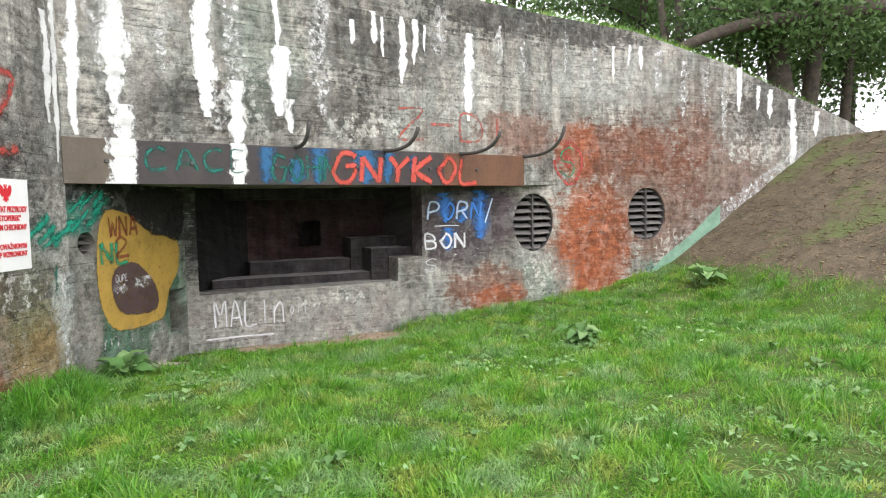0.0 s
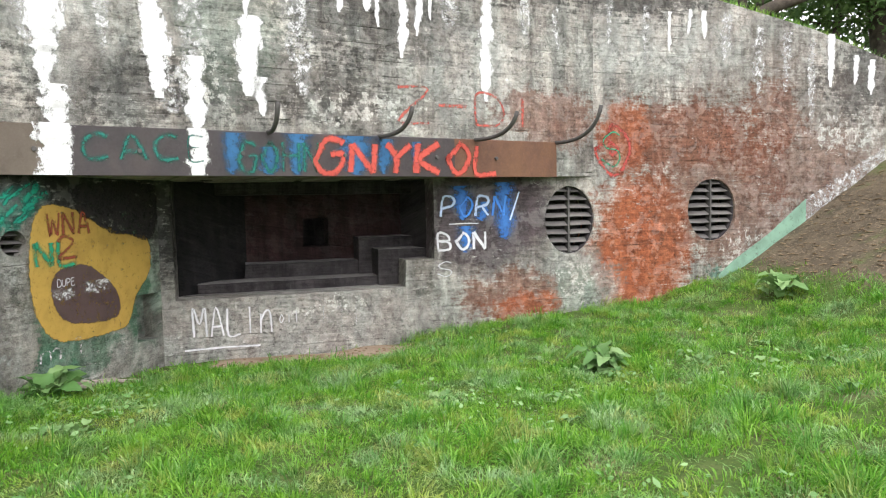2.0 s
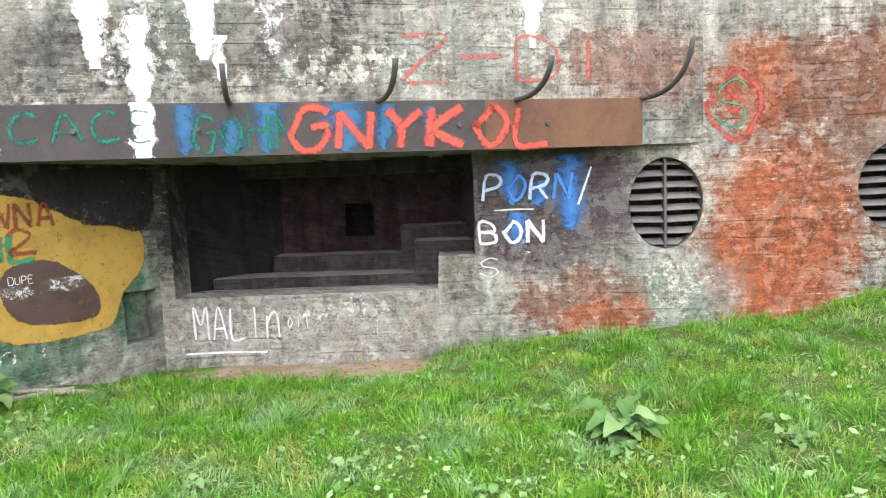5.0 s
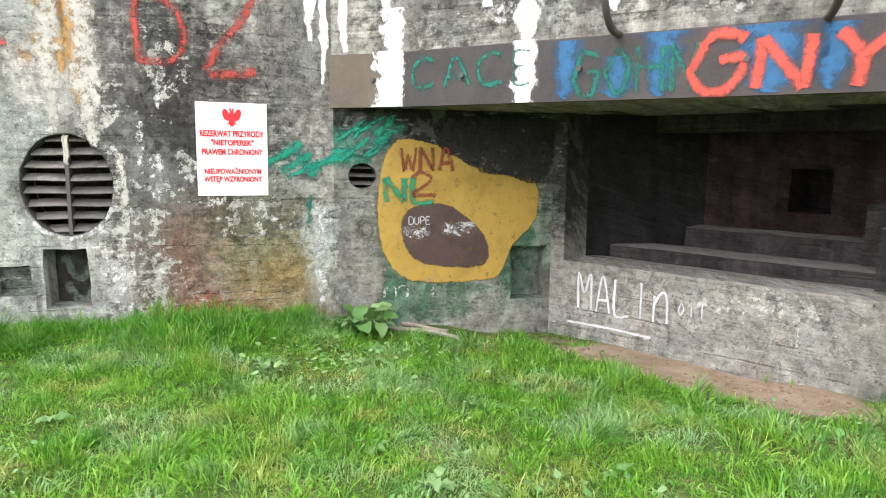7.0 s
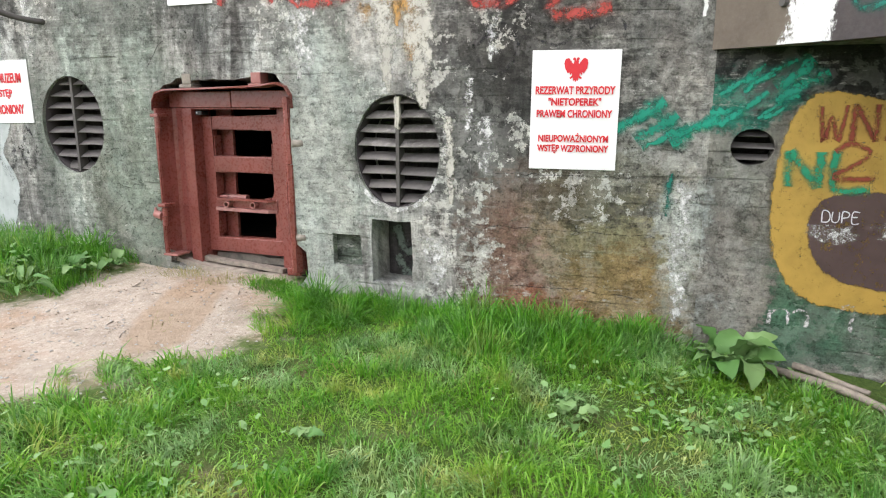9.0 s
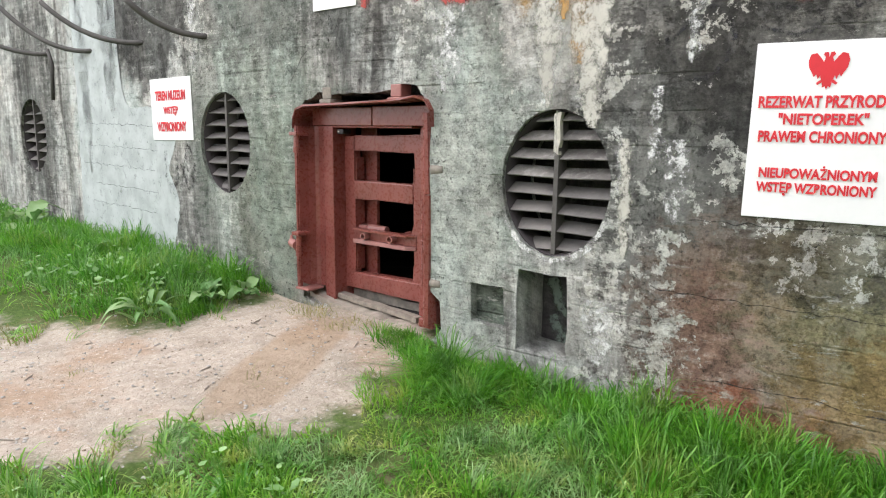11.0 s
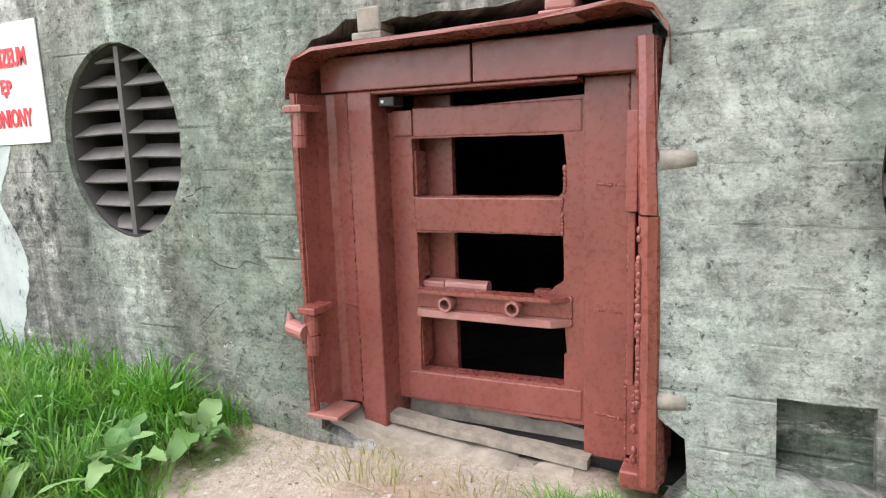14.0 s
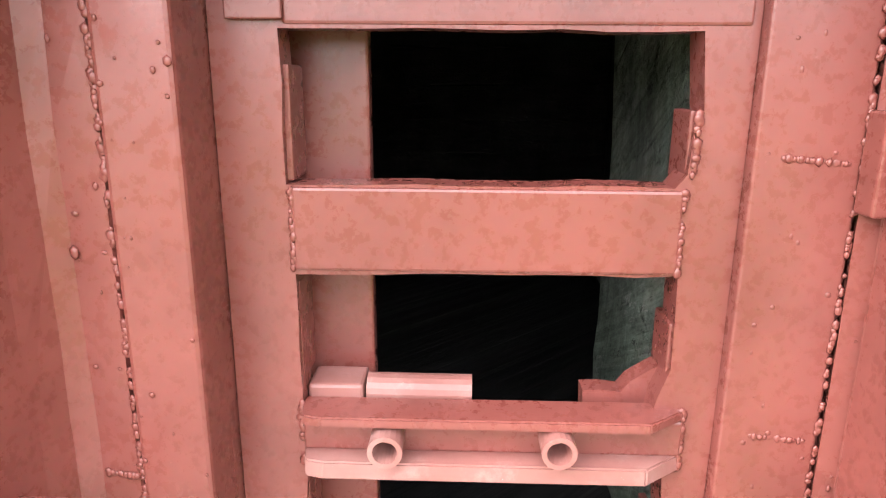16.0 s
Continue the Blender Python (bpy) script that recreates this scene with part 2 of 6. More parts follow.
# BLACK zones high on this wall paint soot and the overhang's shade together.
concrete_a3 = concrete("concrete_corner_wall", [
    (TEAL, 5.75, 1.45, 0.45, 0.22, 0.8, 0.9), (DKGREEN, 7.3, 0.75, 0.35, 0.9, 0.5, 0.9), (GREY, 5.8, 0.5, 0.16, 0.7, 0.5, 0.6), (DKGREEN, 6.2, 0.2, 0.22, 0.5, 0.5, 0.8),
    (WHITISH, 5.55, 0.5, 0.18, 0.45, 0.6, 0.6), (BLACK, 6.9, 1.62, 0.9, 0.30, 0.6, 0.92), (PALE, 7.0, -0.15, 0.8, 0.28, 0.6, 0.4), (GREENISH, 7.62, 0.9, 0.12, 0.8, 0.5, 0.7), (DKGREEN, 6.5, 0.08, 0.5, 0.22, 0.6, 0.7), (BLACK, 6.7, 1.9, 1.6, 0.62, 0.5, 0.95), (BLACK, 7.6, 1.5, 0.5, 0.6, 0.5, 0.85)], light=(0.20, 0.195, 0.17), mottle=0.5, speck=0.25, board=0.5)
# BLACK zone by the opening's left edge: soot plus painted-in overhang shade.
concrete_b = concrete("concrete_embrasure_wall", [
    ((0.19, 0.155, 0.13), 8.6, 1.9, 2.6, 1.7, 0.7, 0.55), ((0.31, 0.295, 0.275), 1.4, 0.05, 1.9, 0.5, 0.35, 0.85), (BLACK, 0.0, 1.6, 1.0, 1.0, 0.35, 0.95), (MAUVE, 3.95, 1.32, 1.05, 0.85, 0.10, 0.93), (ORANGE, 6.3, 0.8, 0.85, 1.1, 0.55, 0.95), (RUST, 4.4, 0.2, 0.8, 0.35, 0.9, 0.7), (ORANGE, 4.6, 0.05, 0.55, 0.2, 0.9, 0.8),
    (RUST, 7.0, 2.3, 1.5, 0.5, 0.8, 0.75), (ORANGE, 6.0, 2.3, 0.5, 0.5, 0.6, 0.7), (GREY, 5.4, 0.35, 0.5, 0.5, 0.7, 0.7), (GREENISH, 5.3, 0.2, 0.4, 0.35, 0.8, 0.6),
    (RUST, 8.6, 2.6, 0.5, 0.6, 0.9, 0.6), (RUST, 9.2, 1.9, 1.4, 0.6, 0.9, 0.4), (PALE, 6.6, 3.6, 1.4, 0.5, 0.9, 0.45), (BLACK, 6.0, 4.3, 1.5, 0.35, 0.9, 0.7), (BLACK, 10.5, 3.2, 1.2, 0.5, 0.9, 0.6), (RUST, 7.6, 1.6, 1.3, 1.2, 0.9, 0.5),
    (TEAL, 7.7, 0.35, 0.3, 0.12, 0.7, 0.5)], light=(0.355, 0.338, 0.31), stain=0.3, mottle=0.42, board=0.6, flaky=((5.3, 0.35, 0.5, 0.4), (2.0, 0.2, 0.8, 0.12), (8.0, 0.7, 0.5, 0.5), (10.0, 2.4, 1.2, 0.5)))
concrete_c = concrete("concrete_overhang_wall", [
    (BLACK, 0.5, 2.6, 0.8, 0.4, 0.9, 0.6), (BLACK, 2.0, 2.7, 1.2, 0.4, 1.1, 0.55), (BLACK, 3.2, 3.5, 1.3, 0.5, 1.1, 0.55), (PALE, 4.5, 3.0, 0.8, 0.6, 0.9, 0.4), (RUST, 5.6, 2.5, 0.9, 0.35, 0.8, 0.6),
    (BLACK, 5.2, 4.2, 1.5, 0.3, 1.0, 0.7), (GREENISH, 1.6, 3.3, 0.5, 0.8, 0.8, 0.4), (PALE, 0.2, 3.4, 0.4, 1.0, 0.6, 0.6)], light=(0.355, 0.338, 0.31), stain=0.3, mottle=0.5, speck=0.6, board=0.65, flaky=((1.3, 2.8, 0.4, 0.6), (3.0, 2.5, 1.2, 0.2)))
# Soot on the embrasure side; unlit darkness put into colour for the door room.
concrete_soot_dark = concrete("concrete_soot_and_dark", [], light=(0.022, 0.021, 0.022), dark=(0.010, 0.010, 0.010), mottle=0.2, flake=0.04, crust=0.05)
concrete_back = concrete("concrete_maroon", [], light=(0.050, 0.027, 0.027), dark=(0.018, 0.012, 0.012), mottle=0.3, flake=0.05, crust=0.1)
concrete_in = concrete("concrete_sooty", [], light=(0.055, 0.048, 0.05), dark=(0.014, 0.013, 0.014), stain=0.5, pale_tops=(0.36, 0.34, 0.325), mottle=0.3, flake=0.06, crust=0.1)


def paint(name, colour, worn=0.35, soft=0.25, rough=0.6, drag=2.6):
    """Spray or brush paint; uv.y runs 0 to 1 across the stroke."""
    t = Tree(name)
    sep = t.n.new("ShaderNodeSeparateXYZ")
    t.l.new(t.uv, sep.inputs[0])
    edge = t.math("SUBTRACT", 1.0, t.math("ABSOLUTE", t.math("SUBTRACT", t.math("MULTIPLY", sep.outputs[1], 2.0), 1.0)))
    wear = t.noise(t.obj, 26, 8, 0.8)
    rag = t.noise(t.obj, 7, 8, 0.75, stretch=(1, 1, 0.45))
    a = t.math("ADD", edge, t.math("ADD", t.math("MULTIPLY", t.math("SUBTRACT", wear, 0.5), 1.3), t.math("MULTIPLY", t.math("SUBTRACT", rag, 0.5), drag)))
    a = t.ramp(a, 0.10, soft + 0.15)
    a = t.math("MULTIPLY", a, t.ramp(t.noise(t.obj, 13, 10, 0.85), 0.26 + worn * 0.25, 0.40 + worn * 0.30))
    col = t.mix(t.ramp(t.noise(t.obj, 5, 5), 0.35, 0.7), colour, tuple(0.75 * c for c in colour))
    t.done(col, rough, 0, t.bump(wear, 0.4, 0.006), 0.3)
    return t.cut(a)


paint_white = paint("white_runs", (0.72, 0.72, 0.70), 0.15, 0.3)
paint_thin = paint("thin_white_runs", (0.72, 0.72, 0.70), 0.75, 0.5)
paint_red = paint("red_spray", (0.52, 0.085, 0.06), 0.25, 0.6, 0.6, 0.8)
paint_faded = paint("faded_red_spray", (0.50, 0.11, 0.08), 0.55, 0.5, 0.6, 1.2)
paint_blue = paint("blue_spray", (0.045, 0.17, 0.46), 0.12, 1.0, 0.6, 1.0)
paint_teal = paint("teal_spray", (0.012, 0.15, 0.115), 0.42, 0.9, 0.6, 1.0)
paint_smear = paint("teal_smears", (0.015, 0.27, 0.18), 0.36, 0.9, 0.6, 1.6)
paint_letter = paint("white_letter_spray", (0.62, 0.62, 0.63), 0.10, 0.5, 0.6, 0.6)
paint_sky = paint("pale_blue_letter_spray", (0.50, 0.61, 0.78), 0.2, 0.55, 0.6, 0.6)
paint_black = paint("dark_spray", (0.03, 0.03, 0.035), 0.75, 0.7)
paint_green = paint("green_spray", (0.02, 0.25, 0.13), 0.40, 0.8, 0.6, 1.0)
paint_yellow = paint("yellow_wall_paint", (0.43, 0.275, 0.06), 0.22, 0.4, 0.6, 1.3)
paint_brown = paint("brown_wall_paint", (0.085, 0.055, 0.05), 0.3, 0.3, 0.6, 1.2)
paint_strip = paint("pale_green_band", (0.22, 0.37, 0.27), 0.2, 0.1, 0.6, 0.6)
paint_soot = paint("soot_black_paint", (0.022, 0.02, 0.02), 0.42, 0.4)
paint_maroon = paint("maroon_spray", (0.24, 0.055, 0.03), 0.40, 0.8, 0.6, 0.9)
paint_niche = paint("pale_green_niche_paint", (0.17, 0.205, 0.175), 0.45, 0.6, 0.6, 1.0)
paint_wash = paint("pale_whitewash", (0.45, 0.49, 0.48), 0.2, 0.02)
paint_lime = paint("lime_crust", (0.52, 0.50, 0.44), 0.42, 0.6)
paint_navy = paint("blue_teal_spray", (0.03, 0.12, 0.25), 0.15, 0.8, 0.6, 0.9)
paint_oldred = paint("old_red_spray", (0.42, 0.07, 0.055), 0.50, 0.8, 0.6, 1.4)
paint_royal = paint("blue_letter_spray", (0.06, 0.22, 0.60), 0.15, 0.5, 0.6, 0.6)
paint_crack = paint("crack_shadow", (0.05, 0.047, 0.044), 0.5, 0.6, 0.9, 1.2)
paint_ochre = paint("ochre_runs", (0.50, 0.28, 0.08), 0.34, 0.7)


def steel(name, colour, wornto, rough=0.55, wear=0.55, lumps=0.5, spec=0.45):
    t = Tree(name)
    big, fine = t.noise(t.obj, 4, 6, 0.65), t.noise(t.obj, 45, 5, 0.7)
    col = t.mix(t.ramp(big, 0.4, 0.68), colour, tuple(0.78 * c for c in colour))
    col = t.mix(t.math("MULTIPLY", t.ramp(t.noise(t.obj, 13, 8, 0.75), wear, wear + 0.22), 0.3), col, wornto)
    col = t.mix(t.math("MULTIPLY", t.ramp(t.noise(t.obj, 2.2, 5, 0.6, stretch=(1, 1, 0.4)), 0.45, 0.7), 0.35), col, wornto)
    col = t.mix(t.math("MULTIPLY", t.ramp(t.noise(t.obj, 70, 6, 0.8), 0.66, 0.70), 0.3), col, tuple(min(1, 1.5 * c + 0.15) for c in wornto))
    h = t.math("ADD", t.math("MULTIPLY", t.noise(t.obj, 14, 4), 0.7), t.math("MULTIPLY", fine, 0.3))
    return t.done(col, t.ramp(fine, 0.3, 0.7, rough - 0.1, rough + 0.12), 0, t.bump(h, lumps, 0.006), spec)


red_steel = steel("red_oxide_paint", (0.205, 0.056, 0.045), (0.27, 0.10, 0.085), 0.30, 0.58, 0.10, 0.6)
pale_red = steel("rubbed_red_paint", (0.28, 0.115, 0.098), (0.46, 0.33, 0.30), 0.4, 0.5, 0.3)
iron = steel("dull_iron", (0.075, 0.07, 0.065), (0.13, 0.12, 0.11), 0.75, 0.55)
slat_iron = steel("grey_louvre_iron", (0.13, 0.122, 0.115), (0.28, 0.26, 0.235), 0.75, 0.50)
slat_lime = steel("limed_louvre_iron", (0.14, 0.13, 0.12), (0.62, 0.60, 0.55), 0.8, 0.47)
beam_steel = steel("stained_beam_steel", (0.047, 0.039, 0.039), (0.10, 0.076, 0.066), 0.7, 0.55)
beam_rust = steel("rusty_beam_steel", (0.12, 0.058, 0.034), (0.20, 0.10, 0.045), 0.75, 0.45)
beam_tan = steel("tan_beam_steel", (0.115, 0.092, 0.07), (0.18, 0.15, 0.115), 0.75, 0.5)
black_steel = steel("black_camera_shell", (0.02, 0.02, 0.02), (0.03, 0.03, 0.03), 0.4, 0.8)


def plain(name, colour, rough=0.8, scale=12, dark=0.7, bumpy=0.3):
    t = Tree(name)
    k = t.noise(t.obj, scale, 7, 0.7)
    return t.done(t.mix(t.ramp(k, 0.35, 0.68), colour, tuple(dark * c for c in colour)), rough, 0, t.bump(k, bumpy, 0.01), 0.3)


sign_white = plain("sign_white_board", (0.80, 0.80, 0.79), 0.45, 3, 0.95, 0.02)
sign_red = plain("sign_red_print", (0.62, 0.03, 0.04), 0.5, 20, 0.9, 0.0)
wood = plain("weathered_wood", (0.30, 0.26, 0.215), 0.85, 18, 0.6)
bark = plain("bark", (0.085, 0.07, 0.055), 0.95, 9, 0.5, 0.9)
rubble_lime = plain("lime_lump", (0.56, 0.53, 0.46), 0.95, 14, 0.6, 0.8)
rubble = plain("crumbled_concrete", (0.29, 0.26, 0.22), 0.95, 7, 0.5, 0.8)
stone = plain("pebble", (0.42, 0.40, 0.37), 0.9, 20, 0.7)


def leafy(name, a, b, share=0.35, rough=0.55, per_object=False):
    t = Tree(name)
    r = t.random() if per_object else t.island()
    patch = t.noise(t.obj, 0.9, 4, 0.6)
    col = t.mix(r, a, b)
    col = t.mix(t.ramp(patch, 0.4, 0.65, 0.0, 0.5), col, tuple(0.6 * c for c in a))
    t.done(col, rough, 0, None, 0.3)
    return t.glow_through(col, share)


def grass_material(name="grass_blades", lush=((0.11, 0.30, 0.02), (0.26, 0.49, 0.06)), faded=0.75):
    """Tufts of saturated, greyish and yellowish green."""
    t = Tree(name)
    r = t.island()
    a, b, c = t.noise(t.obj, 1.9, 5, 0.65), t.noise(t.obj, 5.5, 5, 0.7), t.noise(t.scaled(t.obj, (1, 1, 1), (7, 3, 0)), 2.8, 4, 0.6)
    col = t.mix(r, lush[0], lush[1])
    col = t.mix(t.ramp(a, 0.46, 0.64, 0.0, faded), col, t.mix(r, (0.22, 0.36, 0.17), (0.42, 0.56, 0.33)))
    col = t.mix(t.ramp(c, 0.51, 0.66, 0.0, 0.9 * faded), col, t.mix(r, (0.34, 0.38, 0.06), (0.52, 0.52, 0.18)))
    col = t.mix(t.ramp(b, 0.48, 0.64, 0.0, 0.7), col, (0.045, 0.15, 0.016))
    t.done(col, 0.42, 0, None, 0.4)
    return t.glow_through(col, 0.4)


grass_mat = grass_material()
lush_mat = grass_material("lush_grass_blades", ((0.05, 0.21, 0.012), (0.16, 0.40, 0.035)), 0.35)
dry_mat = leafy("dry_grass", (0.20, 0.22, 0.07), (0.40, 0.33, 0.16), 0.3)
weed_mat = leafy("weed_leaves", (0.10, 0.23, 0.06), (0.26, 0.39, 0.16), 0.25, 0.5, True)
small_weed = leafy("small_weed_leaves", (0.12, 0.27, 0.07), (0.30, 0.46, 0.20), 0.25)
crown_mat = leafy("tree_leaves", (0.06, 0.12, 0.035), (0.15, 0.24, 0.08), 0.45)


def ground_material():
    t = Tree("lawn_soil")
    sep = t.n.new("ShaderNodeSeparateXYZ")
    t.l.new(t.obj, sep.inputs[0])
    fine, mid = t.noise(t.obj, 35, 7, 0.7), t.noise(t.obj, 4, 7, 0.7)
    soil = t.mix(t.ramp(mid, 0.35, 0.65), (0.11, 0.092, 0.05), (0.20, 0.165, 0.10))
    green = t.mix(t.ramp(fine, 0.35, 0.65), (0.05, 0.09, 0.018), (0.09, 0.14, 0.032))
    col = t.mix(t.ramp(t.noise(t.obj, 2.2, 5), 0.5, 0.75), green, soil)
    sand = t.mix(t.ramp(mid, 0.4, 0.7), (0.46, 0.395, 0.33), (0.33, 0.28, 0.225))
    sand = t.mix(t.math("MULTIPLY", t.ramp(t.noise(t.obj, 1.1, 5), 0.5, 0.62), 0.55), sand, (0.34, 0.21, 0.125))
    sand = t.mix(t.math("MULTIPLY", t.ramp(t.noise(t.obj, 48, 8, 0.8), 0.52, 0.60), 0.6), sand, (0.24, 0.195, 0.15))
    sand = t.mix(t.math("MULTIPLY", t.ramp(t.noise(t.obj, 30, 8, 0.8), 0.55, 0.62), 0.65), sand, (0.62, 0.56, 0.49))

    clods = t.noise(t.obj, 13, 8, 0.75)
    sand = t.mix(t.ramp(clods, 0.50, 0.66, 0.0, 0.42), sand, (0.22, 0.18, 0.14))

    def spot(cx, cy, rx, ry, turn=0.0):
        k = t.n.new("ShaderNodeMapping")
        k.vector_type = "TEXTURE"
        k.inputs["Location"].default_value, k.inputs["Scale"].default_value = (cx, cy, 0), (rx, ry, 1e6)
        k.inputs["Rotation"].default_value = (0, 0, turn)
        t.l.new(t.obj, k.inputs[0])
        v = t.n.new("ShaderNodeVectorMath")
        v.operation = "LENGTH"
        t.l.new(k.outputs[0], v.inputs[0])
        d = t.math("ADD", v.outputs["Value"], t.math("MULTIPLY", t.math("SUBTRACT", mid, 0.5), 0.9))
        return t.ramp(d, 0.8, 1.08, 1.0, 0.0)

    for s in DIRT:
        col = t.mix(spot(*s), col, sand)
    col = t.mix(t.math("MULTIPLY", spot(-3.45, 2.22, 0.8, 0.24, 0.38), 0.7), col, t.mix(t.ramp(clods, 0.4, 0.6), (0.37, 0.275, 0.19), (0.29, 0.21, 0.14)))
    col = t.mix(spot(*EMB_DIRT), col, t.mix(t.ramp(mid, 0.35, 0.65), (0.26, 0.19, 0.13), (0.35, 0.27, 0.2)))
    bank = t.mix(t.ramp(mid, 0.3, 0.7), (0.07, 0.058, 0.04), (0.15, 0.118, 0.078))
    bank = t.mix(t.math("MULTIPLY", t.ramp(t.noise(t.obj, 25, 6, 0.7), 0.55, 0.66), 0.7), bank, (0.34, 0.27, 0.18))
    bank = t.mix(t.ramp(t.noise(t.obj, 0.9, 6, 0.7), 0.5, 0.62, 0.0, 0.75), bank, t.mix(t.ramp(fine, 0.35, 0.65), (0.07, 0.11, 0.03), (0.14, 0.17, 0.06)))
    up = t.math("ADD", sep.outputs[2], t.math("MULTIPLY", t.math("SUBTRACT", mid, 0.5), 0.5))
    col = t.mix(t.ramp(up, 0.28, 0.5), col, bank)
    h = t.math("ADD", t.math("MULTIPLY", clods, 0.6), t.math("MULTIPLY", fine, 0.4))
    return t.done(col, 0.95, 0, t.bump(h, 0.9, 0.04), 0.2)


# bare earth: centre, half sizes, turn
DIRT = [(-3.55, 2.0, 1.3, 0.95, 0.3), (-2.5, 1.5, 0.95, 1.2, 0.2), (-1.8, 0.4, 0.9, 1.5, 0.0)]
EMB_DIRT = (-2.95, 8.25, 1.55, 0.50, 0.58)
soil_mat = ground_material()


# ---- plan ----
K = Vector((-4.47, 7.67))                       # inner corner of the two walls
BD = Vector((0.8366, 0.5479))                   # along the embrasure wall
BN = Vector((-0.5479, 0.8366))                  # into the embrasure wall
CP, CD = Vector((-4.2, 6.035)), Vector((0.6828, 0.7306))
CN = Vector((-0.7306, 0.6828))


def on_a(u, z, d=0.0):
    return Vector((-4.25 - d, u, z))


def on_a2(u, z, d=0.0):
    s = (u - 4.0) / 1.6
    return Vector((-4.25 - 0.2 * s - d, u, z))


def on_a3(u, z, d=0.0):
    s = (u - 5.6) / 2.07
    return Vector((-4.45 - 0.02 * s - d, u, z))


def on_b(u, z, d=0.0):
    p = K + BD * u + BN * d
    return Vector((p.x, p.y, z))


def on_c(u, z, d=0.0):
    if u < 0:
        e = Vector((-0.255, -0.455)).normalized()
        p = CP + e * -u + Vector((-0.872, 0.489)) * d
    else:
        p = CP + CD * u + CN * d
    return Vector((p.x, p.y, z))


HEIGHTS = ((0, 0, 0.0), (2, 4, -0.03), (-1.5, 5.1, -0.11), (-2.3, 5.2, -0.13), (-3.2, 3.5, -0.09), (-4.3, 0, 0.16), (-4.3, -1.2, 0.2), (-4.3, -3.5, 0.24), (-4.3, 2.0, 0.075), (-4.3, 3.9, -0.03),
           (-4.4, 5.0, -0.08), (-4.4, 6.0, -0.22), (-4.47, 7.6, -0.36), (-3.1, 8.56, -0.36), (-2.2, 9.2, -0.34), (-1.8, 9.4, -0.2), (-0.8, 10.06, -0.14), (0.4, 10.8, -0.05), (1.9, 11.8, 0.2),
           (-2.8, 7.2, -0.25), (-1, 7.5, -0.14), (1, 8, -0.1), (3, 7, 0.05), (-2.6, 1, 0.0), (0, -6, 0.05), (7, 0, 0.05))
HX = np.array(HEIGHTS)


def ground_z(x, y):
    x, y = np.asarray(x, float), np.asarray(y, float)
    w = 1.0 / (((x[..., None] - HX[:, 0]) ** 2 + (y[..., None] - HX[:, 1]) ** 2) + 0.05) ** 1.6
    z = (w * HX[:, 2]).sum(-1) / w.sum(-1)
    u = (x - K.x) * BD.x + (y - K.y) * BD.y
    v = -((x - K.x) * BN.x + (y - K.y) * BN.y)
    s = u - 7.75 + 0.10 * np.clip(v, -3, 8)
    bank = 0.22 + 0.58 * s
    bank = np.where(bank > 2.7, 2.7 + (bank - 2.7) * 0.05, bank)
    soft = 0.1
    z = soft * np.logaddexp(z / soft, np.minimum(bank, 6) / soft)
    behind = np.minimum(x + 4.25 + np.where(y > 4, np.minimum((y - 4) / 1.6, 1) * 0.2, 0), v)
    z = np.where((behind < -0.3) & (u < 7.0), z - 1.2, z)
    far = np.hypot(x, y - 5)
    return np.where(far > 40, z * 0.2 + 0.8 * np.minimum(z, 1.0), z) + 0.012 * np.sin(x * 5.1 + y * 3.3) * np.cos(y * 4.7 - x * 2.1)


def gz(x, y):
    return float(ground_z(np.array([x]), np.array([y]))[0])


# ---- mesh helpers ----
def mesh_object(name, bm, material, parent=None, label="", smooth=False):
    me = bpy.data.meshes.new(name)
    bm.to_mesh(me)
    bm.free()
    for m in (material if isinstance(material, (list, tuple)) else (material,)):
        me.materials.append(m)
    if smooth:
        for p in me.polygons:
            p.use_smooth = True
    ob = new(name, me)
    if parent:
        ob.parent = parent
    if label:
        ob["label"] = label
    return ob


def part(name, bm, material, parent, label="", smooth=False):
    return mesh_object(name, bm, material, parent, label, smooth)


def thing(name, label, category, group="", kind="", at=(0, 0, 0)):
    ob = new(name)
    ob.empty_display_size = 0.1
    ob.location = at
    return tagged(ob, label, category, group, kind)


def box(bm, x0, y0, z0, x1, y1, z1, m=None, bevel=0.0, skew=None):
    b = bmesh.new() if bevel else bm
    r = bmesh.ops.create_cube(b, size=1.0)
    for v in r["verts"]:
        v.co = Vector((x0 + (v.co.x + 0.5) * (x1 - x0), y0 + (v.co.y + 0.5) * (y1 - y0), z0 + (v.co.z + 0.5) * (z1 - z0)))
    if bevel:
        bmesh.ops.bevel(b, geom=b.edges[:], offset=bevel, segments=2, affect="EDGES", profile=0.5)
    if skew:
        for v in (b.verts if bevel else r["verts"]):
            v.co = skew(v.co)
    if m:
        bmesh.ops.transform(b, matrix=m, verts=b.verts if bevel else r["verts"])
    if bevel:
        me = bpy.data.meshes.new("tmp")
        b.to_mesh(me)
        b.free()
        bm.from_mesh(me)
        bpy.data.meshes.remove(me)
    return bm


